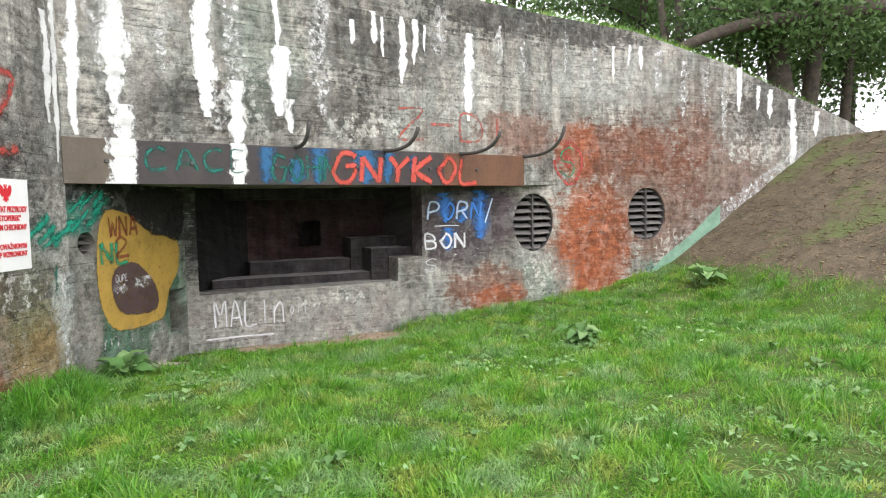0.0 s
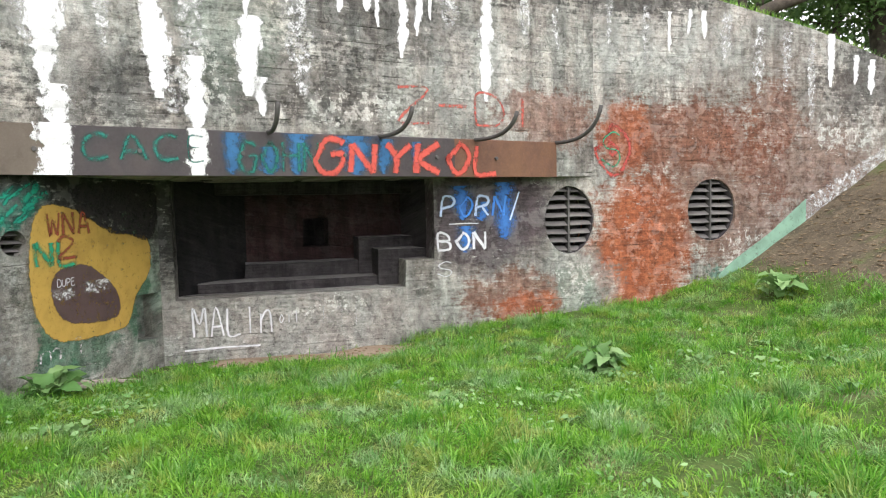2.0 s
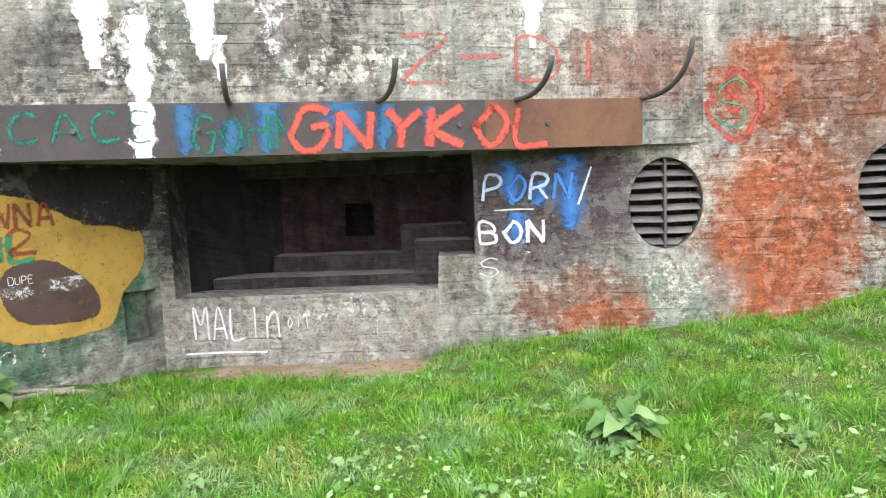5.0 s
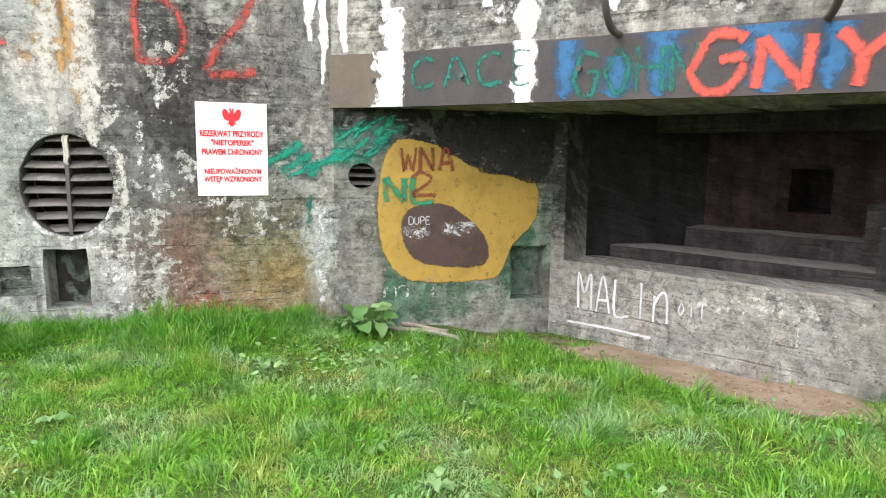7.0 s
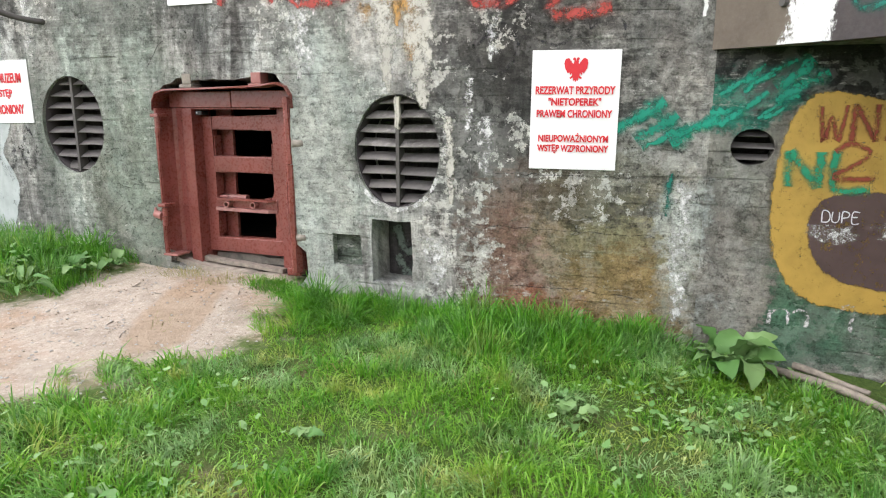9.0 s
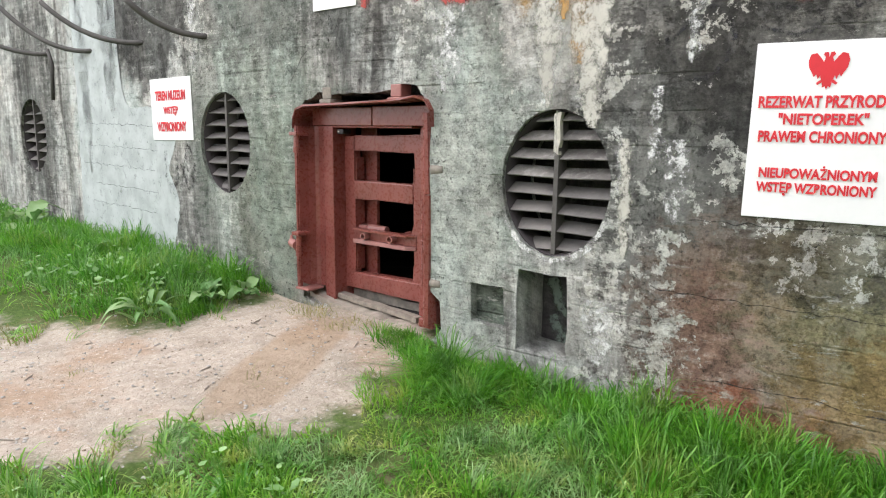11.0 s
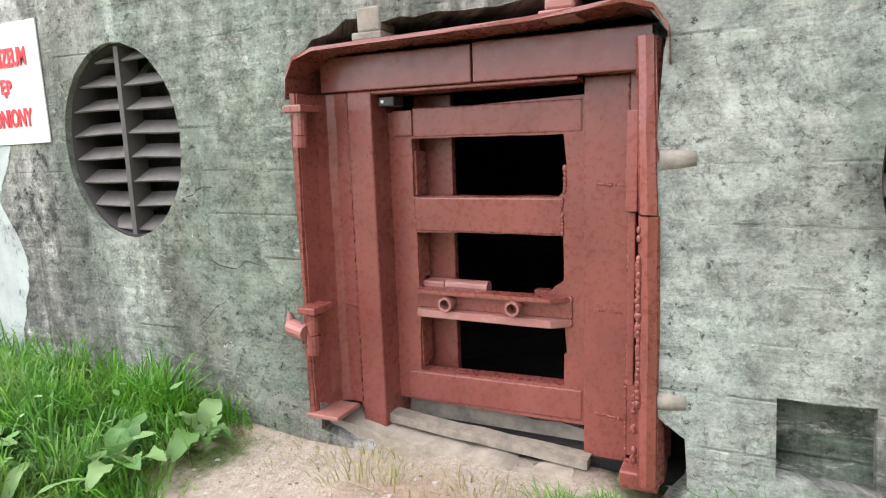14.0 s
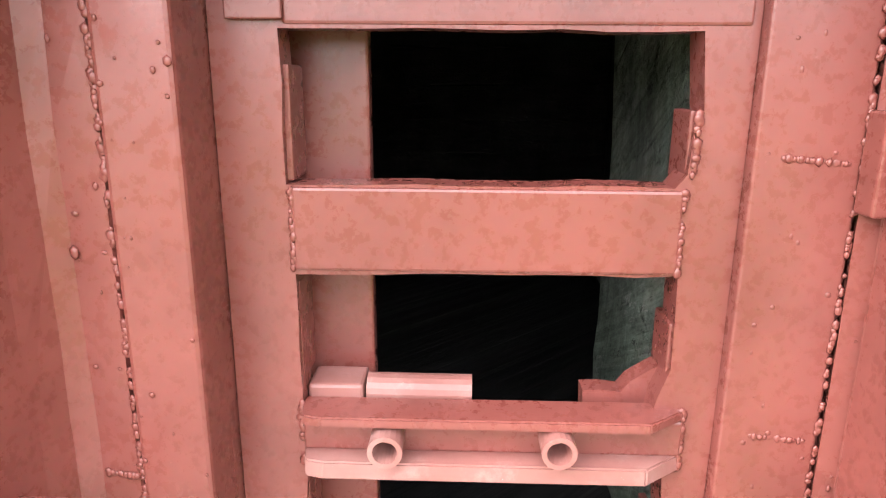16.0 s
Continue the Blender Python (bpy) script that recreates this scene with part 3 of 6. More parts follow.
def prism(bm, loop, place, d0, d1):
    """A flat outline (u, z) pushed from depth d0 to d1 by place(u, z, d)."""
    uv = bm.loops.layers.uv.verify()
    front = [bm.verts.new(place(u, z, d0)) for u, z in loop]
    back = [bm.verts.new(place(u, z, d1)) for u, z in loop]
    n = len(loop)
    faces = [bm.faces.new(front), bm.faces.new(back[::-1])]
    for i in range(n):
        faces.append(bm.faces.new((front[i], back[i], back[(i + 1) % n], front[(i + 1) % n])))
    for f in faces:
        for lp in f.loops:
            i = (front + back).index(lp.vert) % n
            deep = d1 - d0 if lp.vert in back else 0
            lp[uv].uv = (loop[i][0] + 0.7 * deep, loop[i][1] + 0.5 * deep)
    bmesh.ops.recalc_face_normals(bm, faces=faces)
    return bm


def slab(outline, holes, place, depth):
    """A wall with openings right through it; uv in metres."""
    bm = bmesh.new()
    uv = bm.loops.layers.uv.verify()
    edges = []
    for loop in (outline, *holes):
        vs = [bm.verts.new((u, z, 0)) for u, z in loop]
        edges += [bm.edges.new((vs[i], vs[(i + 1) % len(vs)])) for i in range(len(vs))]
    bmesh.ops.triangle_fill(bm, use_beauty=True, use_dissolve=False, edges=edges)
    ext = bmesh.ops.extrude_face_region(bm, geom=bm.faces[:])
    for v in ext["geom"]:
        if isinstance(v, bmesh.types.BMVert):
            v.co.z = depth
    for f in bm.faces:
        side = abs(f.normal.z) < 0.5 if f.normal.length else False
        for lp in f.loops:
            c = lp.vert.co
            lp[uv].uv = (c.x + c.z * 0.7, c.y + c.z * 0.5)
    for v in bm.verts:
        v.co = place(v.co.x, v.co.y, v.co.z)
    bmesh.ops.recalc_face_normals(bm, faces=bm.faces[:])
    return bm


def ellipse(u, z, hu, hz, n=40, rough=0.0):
    rnd = random.Random(int(u * 100 + z * 10))
    return [(u + hu * math.cos(a) * (1 + rnd.uniform(-rough, rough)), z + hz * math.sin(a) * (1 + rnd.uniform(-rough, rough))) for a in (2 * math.pi * i / n for i in range(n))]


def rough_loop(corners, step=0.08, amp=0.012, seed=1):
    rnd, out = random.Random(seed), []
    for i, (a, b) in enumerate(zip(corners, corners[1:] + corners[:1])):
        n = max(1, int(math.dist(a, b) / step))
        for j in range(n):
            f = j / n
            out.append((a[0] + (b[0] - a[0]) * f + rnd.uniform(-amp, amp), a[1] + (b[1] - a[1]) * f + rnd.uniform(-amp, amp)))
    return out


def tube(bm, pts, radii, sides=8):
    """A round rod along points."""
    rings = []
    for i, p in enumerate(pts):
        p = Vector(p)
        d = (Vector(pts[min(i + 1, len(pts) - 1)]) - Vector(pts[max(i - 1, 0)])).normalized()
        s = d.orthogonal().normalized() if not rings else (side - d * side.dot(d)).normalized()
        side, t = s, d.cross(s)
        r = radii[i] if isinstance(radii, (list, tuple)) else radii
        rings.append([bm.verts.new(p + (s * math.cos(a) + t * math.sin(a)) * r) for a in (2 * math.pi * k / sides for k in range(sides))])
    for a, b in zip(rings, rings[1:]):
        for k in range(sides):
            bm.faces.new((a[k], a[(k + 1) % sides], b[(k + 1) % sides], b[k]))
    bm.faces.new(rings[0][::-1]), bm.faces.new(rings[-1])
    return bm


# ---- ground ----
def make_ground():
    near = np.arange(-7, 9.01, 0.16)
    xs = np.unique(np.round(np.concatenate([-np.geomspace(7, 900, 22), near, np.geomspace(9, 900, 22)]), 3))
    neary = np.arange(-6, 18.01, 0.16)
    ys = np.unique(np.round(np.concatenate([-np.geomspace(6, 900, 22), neary, np.geomspace(18, 900, 22)]), 3))
    X, Y = np.meshgrid(xs, ys)
    Z = ground_z(X, Y)
    nx, ny = len(xs), len(ys)
    co = np.stack([X, Y, Z], -1).reshape(-1, 3)
    i = np.arange(nx * ny).reshape(ny, nx)
    f = np.stack([i[:-1, :-1], i[:-1, 1:], i[1:, 1:], i[1:, :-1]], -1).reshape(-1, 4)
    me = bpy.data.meshes.new("ground")
    me.from_pydata(co.tolist(), [], f.tolist())
    me.materials.append(soil_mat)
    for p in me.polygons:
        p.use_smooth = True
    tagged(new("ground", me), "grassy ground with bare sandy earth by the door", "ground", kind="structure")


make_ground()

# ---- walls ----
VENTS = [  # place, u, z, half width, half height
    (on_b, 5.17, 1.18, 0.37, 0.46), (on_b, 7.475, 1.265, 0.41, 0.45), (on_a, 3.54, 1.10, 0.33, 0.40), (on_a, 0.48, 1.255, 0.35, 0.41), (on_a, -3.46, 1.255, 0.37, 0.43)]
NICHE_DEEP = [(3.34, 0.125), (3.665, 0.125), (3.65, 0.60), (3.335, 0.606)]
NICHE_LOW = [(3.005, 0.235), (3.25, 0.235), (3.24, 0.48), (3.005, 0.478)]
NICHE_CORNER = [(7.265, -0.01), (7.63, -0.01), (7.63, 0.51), (7.26, 0.52)]
DOOR_HOLE = [(1.44, 0.12), (1.9, 0.02), (2.5, 0.02), (2.70, 0.05), (2.775, 0.14), (2.77, 0.31), (2.68, 0.36), (2.665, 0.9), (2.668, 1.35), (2.70, 1.50), (2.56, 1.66), (2.42, 1.65), (2.2, 1.61), (1.85, 1.62), (1.66, 1.63), (1.5, 1.58), (1.41, 1.5), (1.39, 1.2), (1.40, 0.7)]
TOP = 4.34


def vent_holes(place):
    return [ellipse(u, z, hu, hz, 40, 0.012) for pl, u, z, hu, hz in VENTS if pl is place]


tagged(mesh_object("wall_door", slab([(-14, -1.2), (4.0, -1.2), (4.0, TOP), (-14, TOP)],
    vent_holes(on_a) + [rough_loop(NICHE_DEEP, 0.09, 0.006), rough_loop(NICHE_LOW, 0.09, 0.006, 2), rough_loop(DOOR_HOLE, 0.06, 0.014, 3)], on_a, 0.55), concrete_a),
    "weathered grey concrete bunker wall with dark streaks", "wall", kind="structure")
tagged(mesh_object("wall_sign", slab([(4.0, -1.2), (5.6, -1.2), (5.6, TOP), (4.0, TOP)], [], on_a2, 0.55), concrete_a2),
    "stained grey and rusty concrete bunker wall", "wall", kind="structure")
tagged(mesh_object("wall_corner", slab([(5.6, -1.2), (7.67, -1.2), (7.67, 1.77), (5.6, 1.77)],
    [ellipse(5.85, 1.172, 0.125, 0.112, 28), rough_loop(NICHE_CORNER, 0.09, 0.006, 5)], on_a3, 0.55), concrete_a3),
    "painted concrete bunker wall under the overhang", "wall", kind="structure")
EMB = [(0.15, 0.385), (2.86, 0.39), (2.87, 0.735), (3.25, 0.735), (3.25, 1.766), (0.15, 1.766)]
tagged(mesh_object("wall_embrasure", slab([(0, -1.2), (20, -1.2), (20, 2.2), (14.5, 2.4), (12.7, 3.05), (11.0, 3.5), (9.3, 3.95), (7.2, 4.33), (5.54, 4.42), (5.54, 1.77), (0, 1.77)],
    vent_holes(on_b) + [rough_loop(EMB, 0.12, 0.005, 7)], on_b, 0.40), concrete_b), "long bunker wall with rusty orange paint remains", "wall", kind="structure")


def overhang():
    bm = bmesh.new()
    uv = bm.loops.layers.uv.verify()
    us = [-0.52, 0.0, 1.5, 3.0, 4.5, 6.394]
    back = [Vector((-5.2, 5.6)), Vector((-5.2, 9.4)), Vector((-0.4, 12.4))]
    low = [bm.verts.new(on_c(u, 1.765)) for u in us]
    top = [bm.verts.new(on_c(u, TOP + 0.012 * u)) for u in us]
    for i in range(len(us) - 1):
        f = bm.faces.new((low[i], low[i + 1], top[i + 1], top[i]))
        for lp, w in zip(f.loops, ((us[i], 1.765), (us[i + 1], 1.765), (us[i + 1], TOP), (us[i], TOP))):
            lp[uv].uv = w
    lb = [bm.verts.new((p.x, p.y, 1.765)) for p in back]
    tb = [bm.verts.new((p.x, p.y, TOP)) for p in back]
    bm.faces.new(low[::-1] + lb), bm.faces.new(top + tb[::-1])
    bm.faces.new((low[0], top[0], tb[0], lb[0]))
    bm.faces.new((lb[0], tb[0], tb[1], lb[1])), bm.faces.new((lb[1], tb[1], tb[2], lb[2])), bm.faces.new((lb[2], tb[2], top[-1], low[-1]))
    for f in bm.faces:
        for lp in f.loops:
            if lp[uv].uv.length == 0:
                lp[uv].uv = (lp.vert.co.x + lp.vert.co.y, lp.vert.co.y + lp.vert.co.z)
    bmesh.ops.recalc_face_normals(bm, faces=bm.faces[:])
    return bm


tagged(mesh_object("wall_overhang", overhang(), concrete_c), "grey concrete wall over the embrasure with white runs", "wall", kind="structure")

# ---- embrasure ----
def inner_uv(bm):
    uv = bm.loops.layers.uv.verify()
    for f in bm.faces:
        for lp in f.loops:
            c = lp.vert.co
            lp[uv].uv = (c.x * 0.8 + c.y * 0.6, c.z + 0.3 * c.y)
    return bm


def recess_side(u0, d0, u1, d1, o):
    """Slanting side of the funnel behind the opening."""
    bm = bmesh.new()
    vs = [bm.verts.new(on_b(u, z, d)) for u, d in ((u0, d0), (u1, d1), (u1 + o, d1), (u0 + o, d0)) for z in (-0.5, 1.9)]
    for i in range(4):
        j = (i + 1) % 4
        bm.faces.new((vs[2 * i], vs[2 * i + 1], vs[2 * j + 1], vs[2 * j]))
    bm.faces.new(vs[0::2]), bm.faces.new(vs[1::2])
    bmesh.ops.recalc_face_normals(bm, faces=bm.faces[:])
    return inner_uv(bm)


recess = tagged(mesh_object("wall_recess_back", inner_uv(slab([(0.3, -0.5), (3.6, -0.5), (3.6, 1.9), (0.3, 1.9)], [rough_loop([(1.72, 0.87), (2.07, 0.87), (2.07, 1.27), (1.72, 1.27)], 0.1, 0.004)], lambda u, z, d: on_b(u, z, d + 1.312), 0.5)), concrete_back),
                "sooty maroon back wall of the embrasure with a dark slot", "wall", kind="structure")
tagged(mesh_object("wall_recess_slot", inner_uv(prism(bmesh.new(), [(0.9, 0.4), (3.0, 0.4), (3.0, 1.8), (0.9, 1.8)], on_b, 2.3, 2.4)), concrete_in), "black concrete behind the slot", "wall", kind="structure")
tagged(mesh_object("wall_recess_side", recess_side(0.15, 0.402, 0.95, 1.31, -0.3), concrete_soot_dark), "soot black slanting side of the embrasure", "wall", kind="structure")
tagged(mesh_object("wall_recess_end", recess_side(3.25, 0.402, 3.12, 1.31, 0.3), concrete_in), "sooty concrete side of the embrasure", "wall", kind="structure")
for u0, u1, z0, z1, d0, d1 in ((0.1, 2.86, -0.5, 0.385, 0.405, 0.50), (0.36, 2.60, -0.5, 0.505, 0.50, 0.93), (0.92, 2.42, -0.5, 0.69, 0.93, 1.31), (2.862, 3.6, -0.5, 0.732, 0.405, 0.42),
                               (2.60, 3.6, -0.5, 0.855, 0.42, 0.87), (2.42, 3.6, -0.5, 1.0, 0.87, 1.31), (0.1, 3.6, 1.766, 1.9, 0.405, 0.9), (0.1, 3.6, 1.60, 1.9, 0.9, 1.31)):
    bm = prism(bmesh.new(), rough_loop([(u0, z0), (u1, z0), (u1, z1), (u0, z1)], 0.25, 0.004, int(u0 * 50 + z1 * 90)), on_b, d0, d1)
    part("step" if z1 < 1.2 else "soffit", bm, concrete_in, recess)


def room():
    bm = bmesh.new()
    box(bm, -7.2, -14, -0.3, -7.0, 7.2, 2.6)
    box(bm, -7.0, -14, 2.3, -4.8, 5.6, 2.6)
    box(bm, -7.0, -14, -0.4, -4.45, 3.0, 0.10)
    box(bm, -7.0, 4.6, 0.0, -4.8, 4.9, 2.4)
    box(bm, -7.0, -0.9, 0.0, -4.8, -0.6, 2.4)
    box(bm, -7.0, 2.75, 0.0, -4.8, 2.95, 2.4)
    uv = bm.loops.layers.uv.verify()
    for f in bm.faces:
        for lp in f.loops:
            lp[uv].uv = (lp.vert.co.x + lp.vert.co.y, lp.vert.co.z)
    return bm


# The room's darkness is put into its near-black colour.
tagged(mesh_object("wall_inside", room(), concrete_soot_dark), "dark concrete room behind the steel door", "wall", kind="structure")


def back_box(name, pl, loop, d0, d1, mat):
    """Closes a niche or a vent at its back."""
    bm = prism(bmesh.new(), loop, pl, d0, d1)
    return tagged(mesh_object(name, bm, mat), "flat concrete back of a shallow niche", "wall", kind="structure")


concrete_niche = concrete("concrete_niche_back", [], light=(0.22, 0.26, 0.22), dark=(0.06, 0.07, 0.06), stain=0.6)
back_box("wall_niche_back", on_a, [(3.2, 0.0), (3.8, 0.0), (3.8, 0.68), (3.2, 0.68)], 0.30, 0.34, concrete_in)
back_box("wall_niche_low_back", on_a, [(2.95, 0.15), (3.30, 0.15), (3.30, 0.55), (2.95, 0.55)], 0.06, 0.10, concrete_niche)
back_box("wall_niche_corner_back", on_a3, [(7.1, -0.1), (7.66, -0.1), (7.66, 0.6), (7.1, 0.6)], 0.22, 0.26, concrete_a3)
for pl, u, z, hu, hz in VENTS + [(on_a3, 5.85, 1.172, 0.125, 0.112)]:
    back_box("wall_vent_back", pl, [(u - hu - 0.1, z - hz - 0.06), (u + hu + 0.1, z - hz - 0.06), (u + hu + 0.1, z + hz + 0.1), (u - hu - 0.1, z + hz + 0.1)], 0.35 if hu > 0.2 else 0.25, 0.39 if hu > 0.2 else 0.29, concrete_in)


def mound():
    """Earth and turf over the bunker, rising behind the parapets."""
    def z_of(x, y):
        v = (x - K.x) * BN.x + (y - K.y) * BN.y
        u = (x - K.x) * BD.x + (y - K.y) * BD.y
        edge = max(min(-4.35 - x, 30), 0) if y < 5.7 else None
        inland = min(d for d in (edge if edge is not None else 99, max(v, 0)) if d is not None)
        c = (x - CP.x) * CN.x + (y - CP.y) * CN.y
        inland = max(min(inland, max(c, 0)), 0) if 5.5 < y < 11 and u < 5.6 else inland
        h = float(np.interp(u, (5.5, 7.2, 9.3, 11, 12.7, 14.5, 30), (4.34, 4.25, 3.87, 3.42, 2.97, 2.5, 2.3)))
        return h + 0.9 * (1 - math.exp(-inland / 2.5)) + 0.04 * noise.noise((x * 2, y * 2, 0)) + 0.02
    bm = bmesh.new()
    strips = []
    rim = [on_a(-14, 0, 0.1), on_a(-6, 0, 0.1), on_a(0, 0, 0.1), on_a(4.0, 0, 0.1), on_a2(5.5, 0, 0.12)] + [on_c(u, 0, 0.12) for u in (0.2, 1.5, 3, 4.5, 6.2)] + [on_b(u, 0, 0.10) for u in (6, 7, 8, 9, 10, 11, 12, 13, 14, 15.5, 18, 20)]
    out = [Vector((-0.95, 0.3, 0)) if i < 5 else Vector((-0.7306, 0.6828, 0)) if i < 10 else Vector((-0.5479, 0.8366, 0)) for i in range(len(rim))]
    for p, o in zip(rim, out):
        strips.append([bm.verts.new((q.x, q.y, z_of(q.x, q.y))) for q in (p + o * d for d in (0, 0.25, 0.6, 1.1, 1.8, 3, 5, 9, 16))])
    for a, b in zip(strips, strips[1:]):
        for i in range(len(a) - 1):
            bm.faces.new((a[i], b[i], b[i + 1], a[i + 1]))
    bmesh.ops.recalc_face_normals(bm, faces=bm.faces[:])
    return bm


turf_mat = plain("turf", (0.13, 0.17, 0.05), 0.95, 6, 0.55, 0.8)
tagged(mesh_object("ground_mound", mound(), turf_mat, smooth=True), "grassy earth mound over the bunker roof", "ground", kind="structure")


# ---- steel beam over the embrasure ----
def beam():
    ob = thing("steel_beam", "long dark stained steel beam with graffiti over the embrasure", "beam")
    for name, u0, u1, mat in (("end_plate", -0.52, 0.02, beam_tan), ("face_plate", 0.02, 4.15, beam_steel), ("rusty_plate", 4.15, 5.72, beam_rust)):
        bm = bmesh.new()
        n = max(1, int((u1 - u0) / 0.5))
        us = [u0 + (u1 - u0) * i / n for i in range(n + 1)]
        prof = [(1.755, -0.018), (2.19, -0.018), (2.198, 0.0), (2.198, 0.06), (1.755, 0.06)]
        rows = [[bm.verts.new(on_c(u, z + (0.0 if z < 2 else 0.01 * u / 5), d)) for z, d in prof] for u in us]
        for a, b in zip(rows, rows[1:]):
            for i in range(5):
                bm.faces.new((a[i], b[i], b[(i + 1) % 5], a[(i + 1) % 5]))
        bm.faces.new(rows[0]), bm.faces.new(rows[-1][::-1])
        bmesh.ops.recalc_face_normals(bm, faces=bm.faces[:])
        part(name, bm, mat, ob)
    for u in (-0.12, 0.72, 1.66, 2.75, 3.9, 4.75):
        bm = bmesh.new()
        m = Matrix.Translation(on_c(u, 1.98, -0.03)) @ Matrix.Rotation(math.atan2(CN.y, CN.x), 4, "Z") @ Matrix.Rotation(radians(90), 4, "Y")
        bmesh.ops.create_cone(bm, cap_ends=True, segments=10, radius1=0.02, radius2=0.024, depth=0.03, matrix=m)
        part("bolt", bm, iron, ob)
    return ob


beam()


def hook(base, mid, tip, name="bent_rod", r=0.024):
    bm = bmesh.new()
    a, b, c = Vector(base), Vector(mid), Vector(tip)
    pts = [a * (1 - s) ** 2 + b * 2 * s * (1 - s) + c * s * s for s in (i / 10 for i in range(11))]
    tube(bm, pts, r, 8)
    return tagged(mesh_object(name, bm, iron, smooth=True), "dark bent steel rod sticking out of the concrete wall", "rod", "bent rods over the embrasure")


for u, tip in ((1.93, (-2.60, 7.17, 2.45)), (3.17, (-1.497, 7.95, 2.44)), (4.45, (-0.55, 8.77, 2.44)), (5.72, (0.319, 9.666, 2.58))):
    b = on_c(u, 2.205, 0.05)
    t = Vector(tip)
    hook(b, Vector((b.x * 0.12 + t.x * 0.88, b.y * 0.12 + t.y * 0.88, b.z - 0.07)), t)


# ---- round louvred vents ----
def vent(pl, u, z, hu, hz, slats=8, label="round vent with rusty iron louvre slats in the concrete wall", small=False, limed=False):
    ob = thing("louvre_vent", label, "vent", "" if small else "round louvred vents")
    d_front = 0.03
    if not small:
        bm = bmesh.new()
        outer, inner = ellipse(u, z, hu * 1.005, hz * 1.005, 36), ellipse(u, z, hu * 0.975, hz * 0.975, 36)
        ring = []
        for loop, d in ((outer, d_front), (inner, d_front), (inner, 0.30), (outer, 0.30)):
            ring.append([bm.verts.new(pl(a, b, d)) for a, b in loop])
        for k in range(4):
            for i in range(36):
                j = (i + 1) % 36
                bm.faces.new((ring[k][i], ring[k][j], ring[(k + 1) % 4][j], ring[(k + 1) % 4][i]))
        bmesh.ops.recalc_face_normals(bm, faces=bm.faces[:])
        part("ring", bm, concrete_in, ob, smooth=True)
    n = slats
    for i in range(n):
        zz = z - hz + (2 * hz) * (i + 0.62) / n
        half = hu * math.sqrt(max(0.0, 1 - ((zz - z) / hz) ** 2))
        if half < 0.05:
            continue
        bm = bmesh.new()
        hgt = 2 * hz / n * (0.50 if not small else 0.4)
        prof = [(d_front + 0.012, zz - hgt * 0.62), (d_front + 0.004, zz - hgt * 0.50), (d_front + 0.10, zz + hgt * 0.55), (d_front + 0.115, zz + hgt * 0.45)]
        segs = 6
        rows = []
        for s in range(segs + 1):
            x = u - half + 2 * half * s / segs
            rows.append([bm.verts.new(pl(x, q + 0.004 * math.sin(9 * x + i), d)) for d, q in prof])
        for a, b in zip(rows, rows[1:]):
            for k in range(4):
                bm.faces.new((a[k], b[k], b[(k + 1) % 4], a[(k + 1) % 4]))
        bm.faces.new(rows[0]), bm.faces.new(rows[-1][::-1])
        bmesh.ops.recalc_face_normals(bm, faces=bm.faces[:])
        part("slat", bm, slat_lime if limed and i >= n - 4 else slat_iron, ob)
    if not small:
        bm = bmesh.new()
        prism(bm, [(u - 0.013, z - hz * 0.97), (u + 0.013, z - hz * 0.97), (u + 0.013, z + hz * 0.97), (u - 0.013, z + hz * 0.97)], pl, d_front - 0.006, d_front + 0.09)
        part("centre_bar", bm, iron, ob)
        if limed:
            bm = prism(bmesh.new(), rough_loop([(u - 0.014, z + hz * 0.45), (u + 0.016, z + hz * 0.40), (u + 0.022, z + hz * 0.95), (u - 0.022, z + hz * 0.95)], 0.03, 0.006, 4), pl, d_front - 0.014, d_front + 0.02)
            part("lime_crust", bm, rubble_lime, ob, "pale lime crust")
    return ob


for pl, u, z, hu, hz in VENTS:
    vent(pl, u, z, hu, hz, limed=pl is on_a and u > 3, label="round louvred vent with white lime crust on its upper slats" if pl is on_a and u > 3 else "round vent with rusty iron louvre slats in the concrete wall")
vent(on_a3, 5.85, 1.172, 0.125, 0.112, 3, "small round vent with two slats in the painted wall", True)


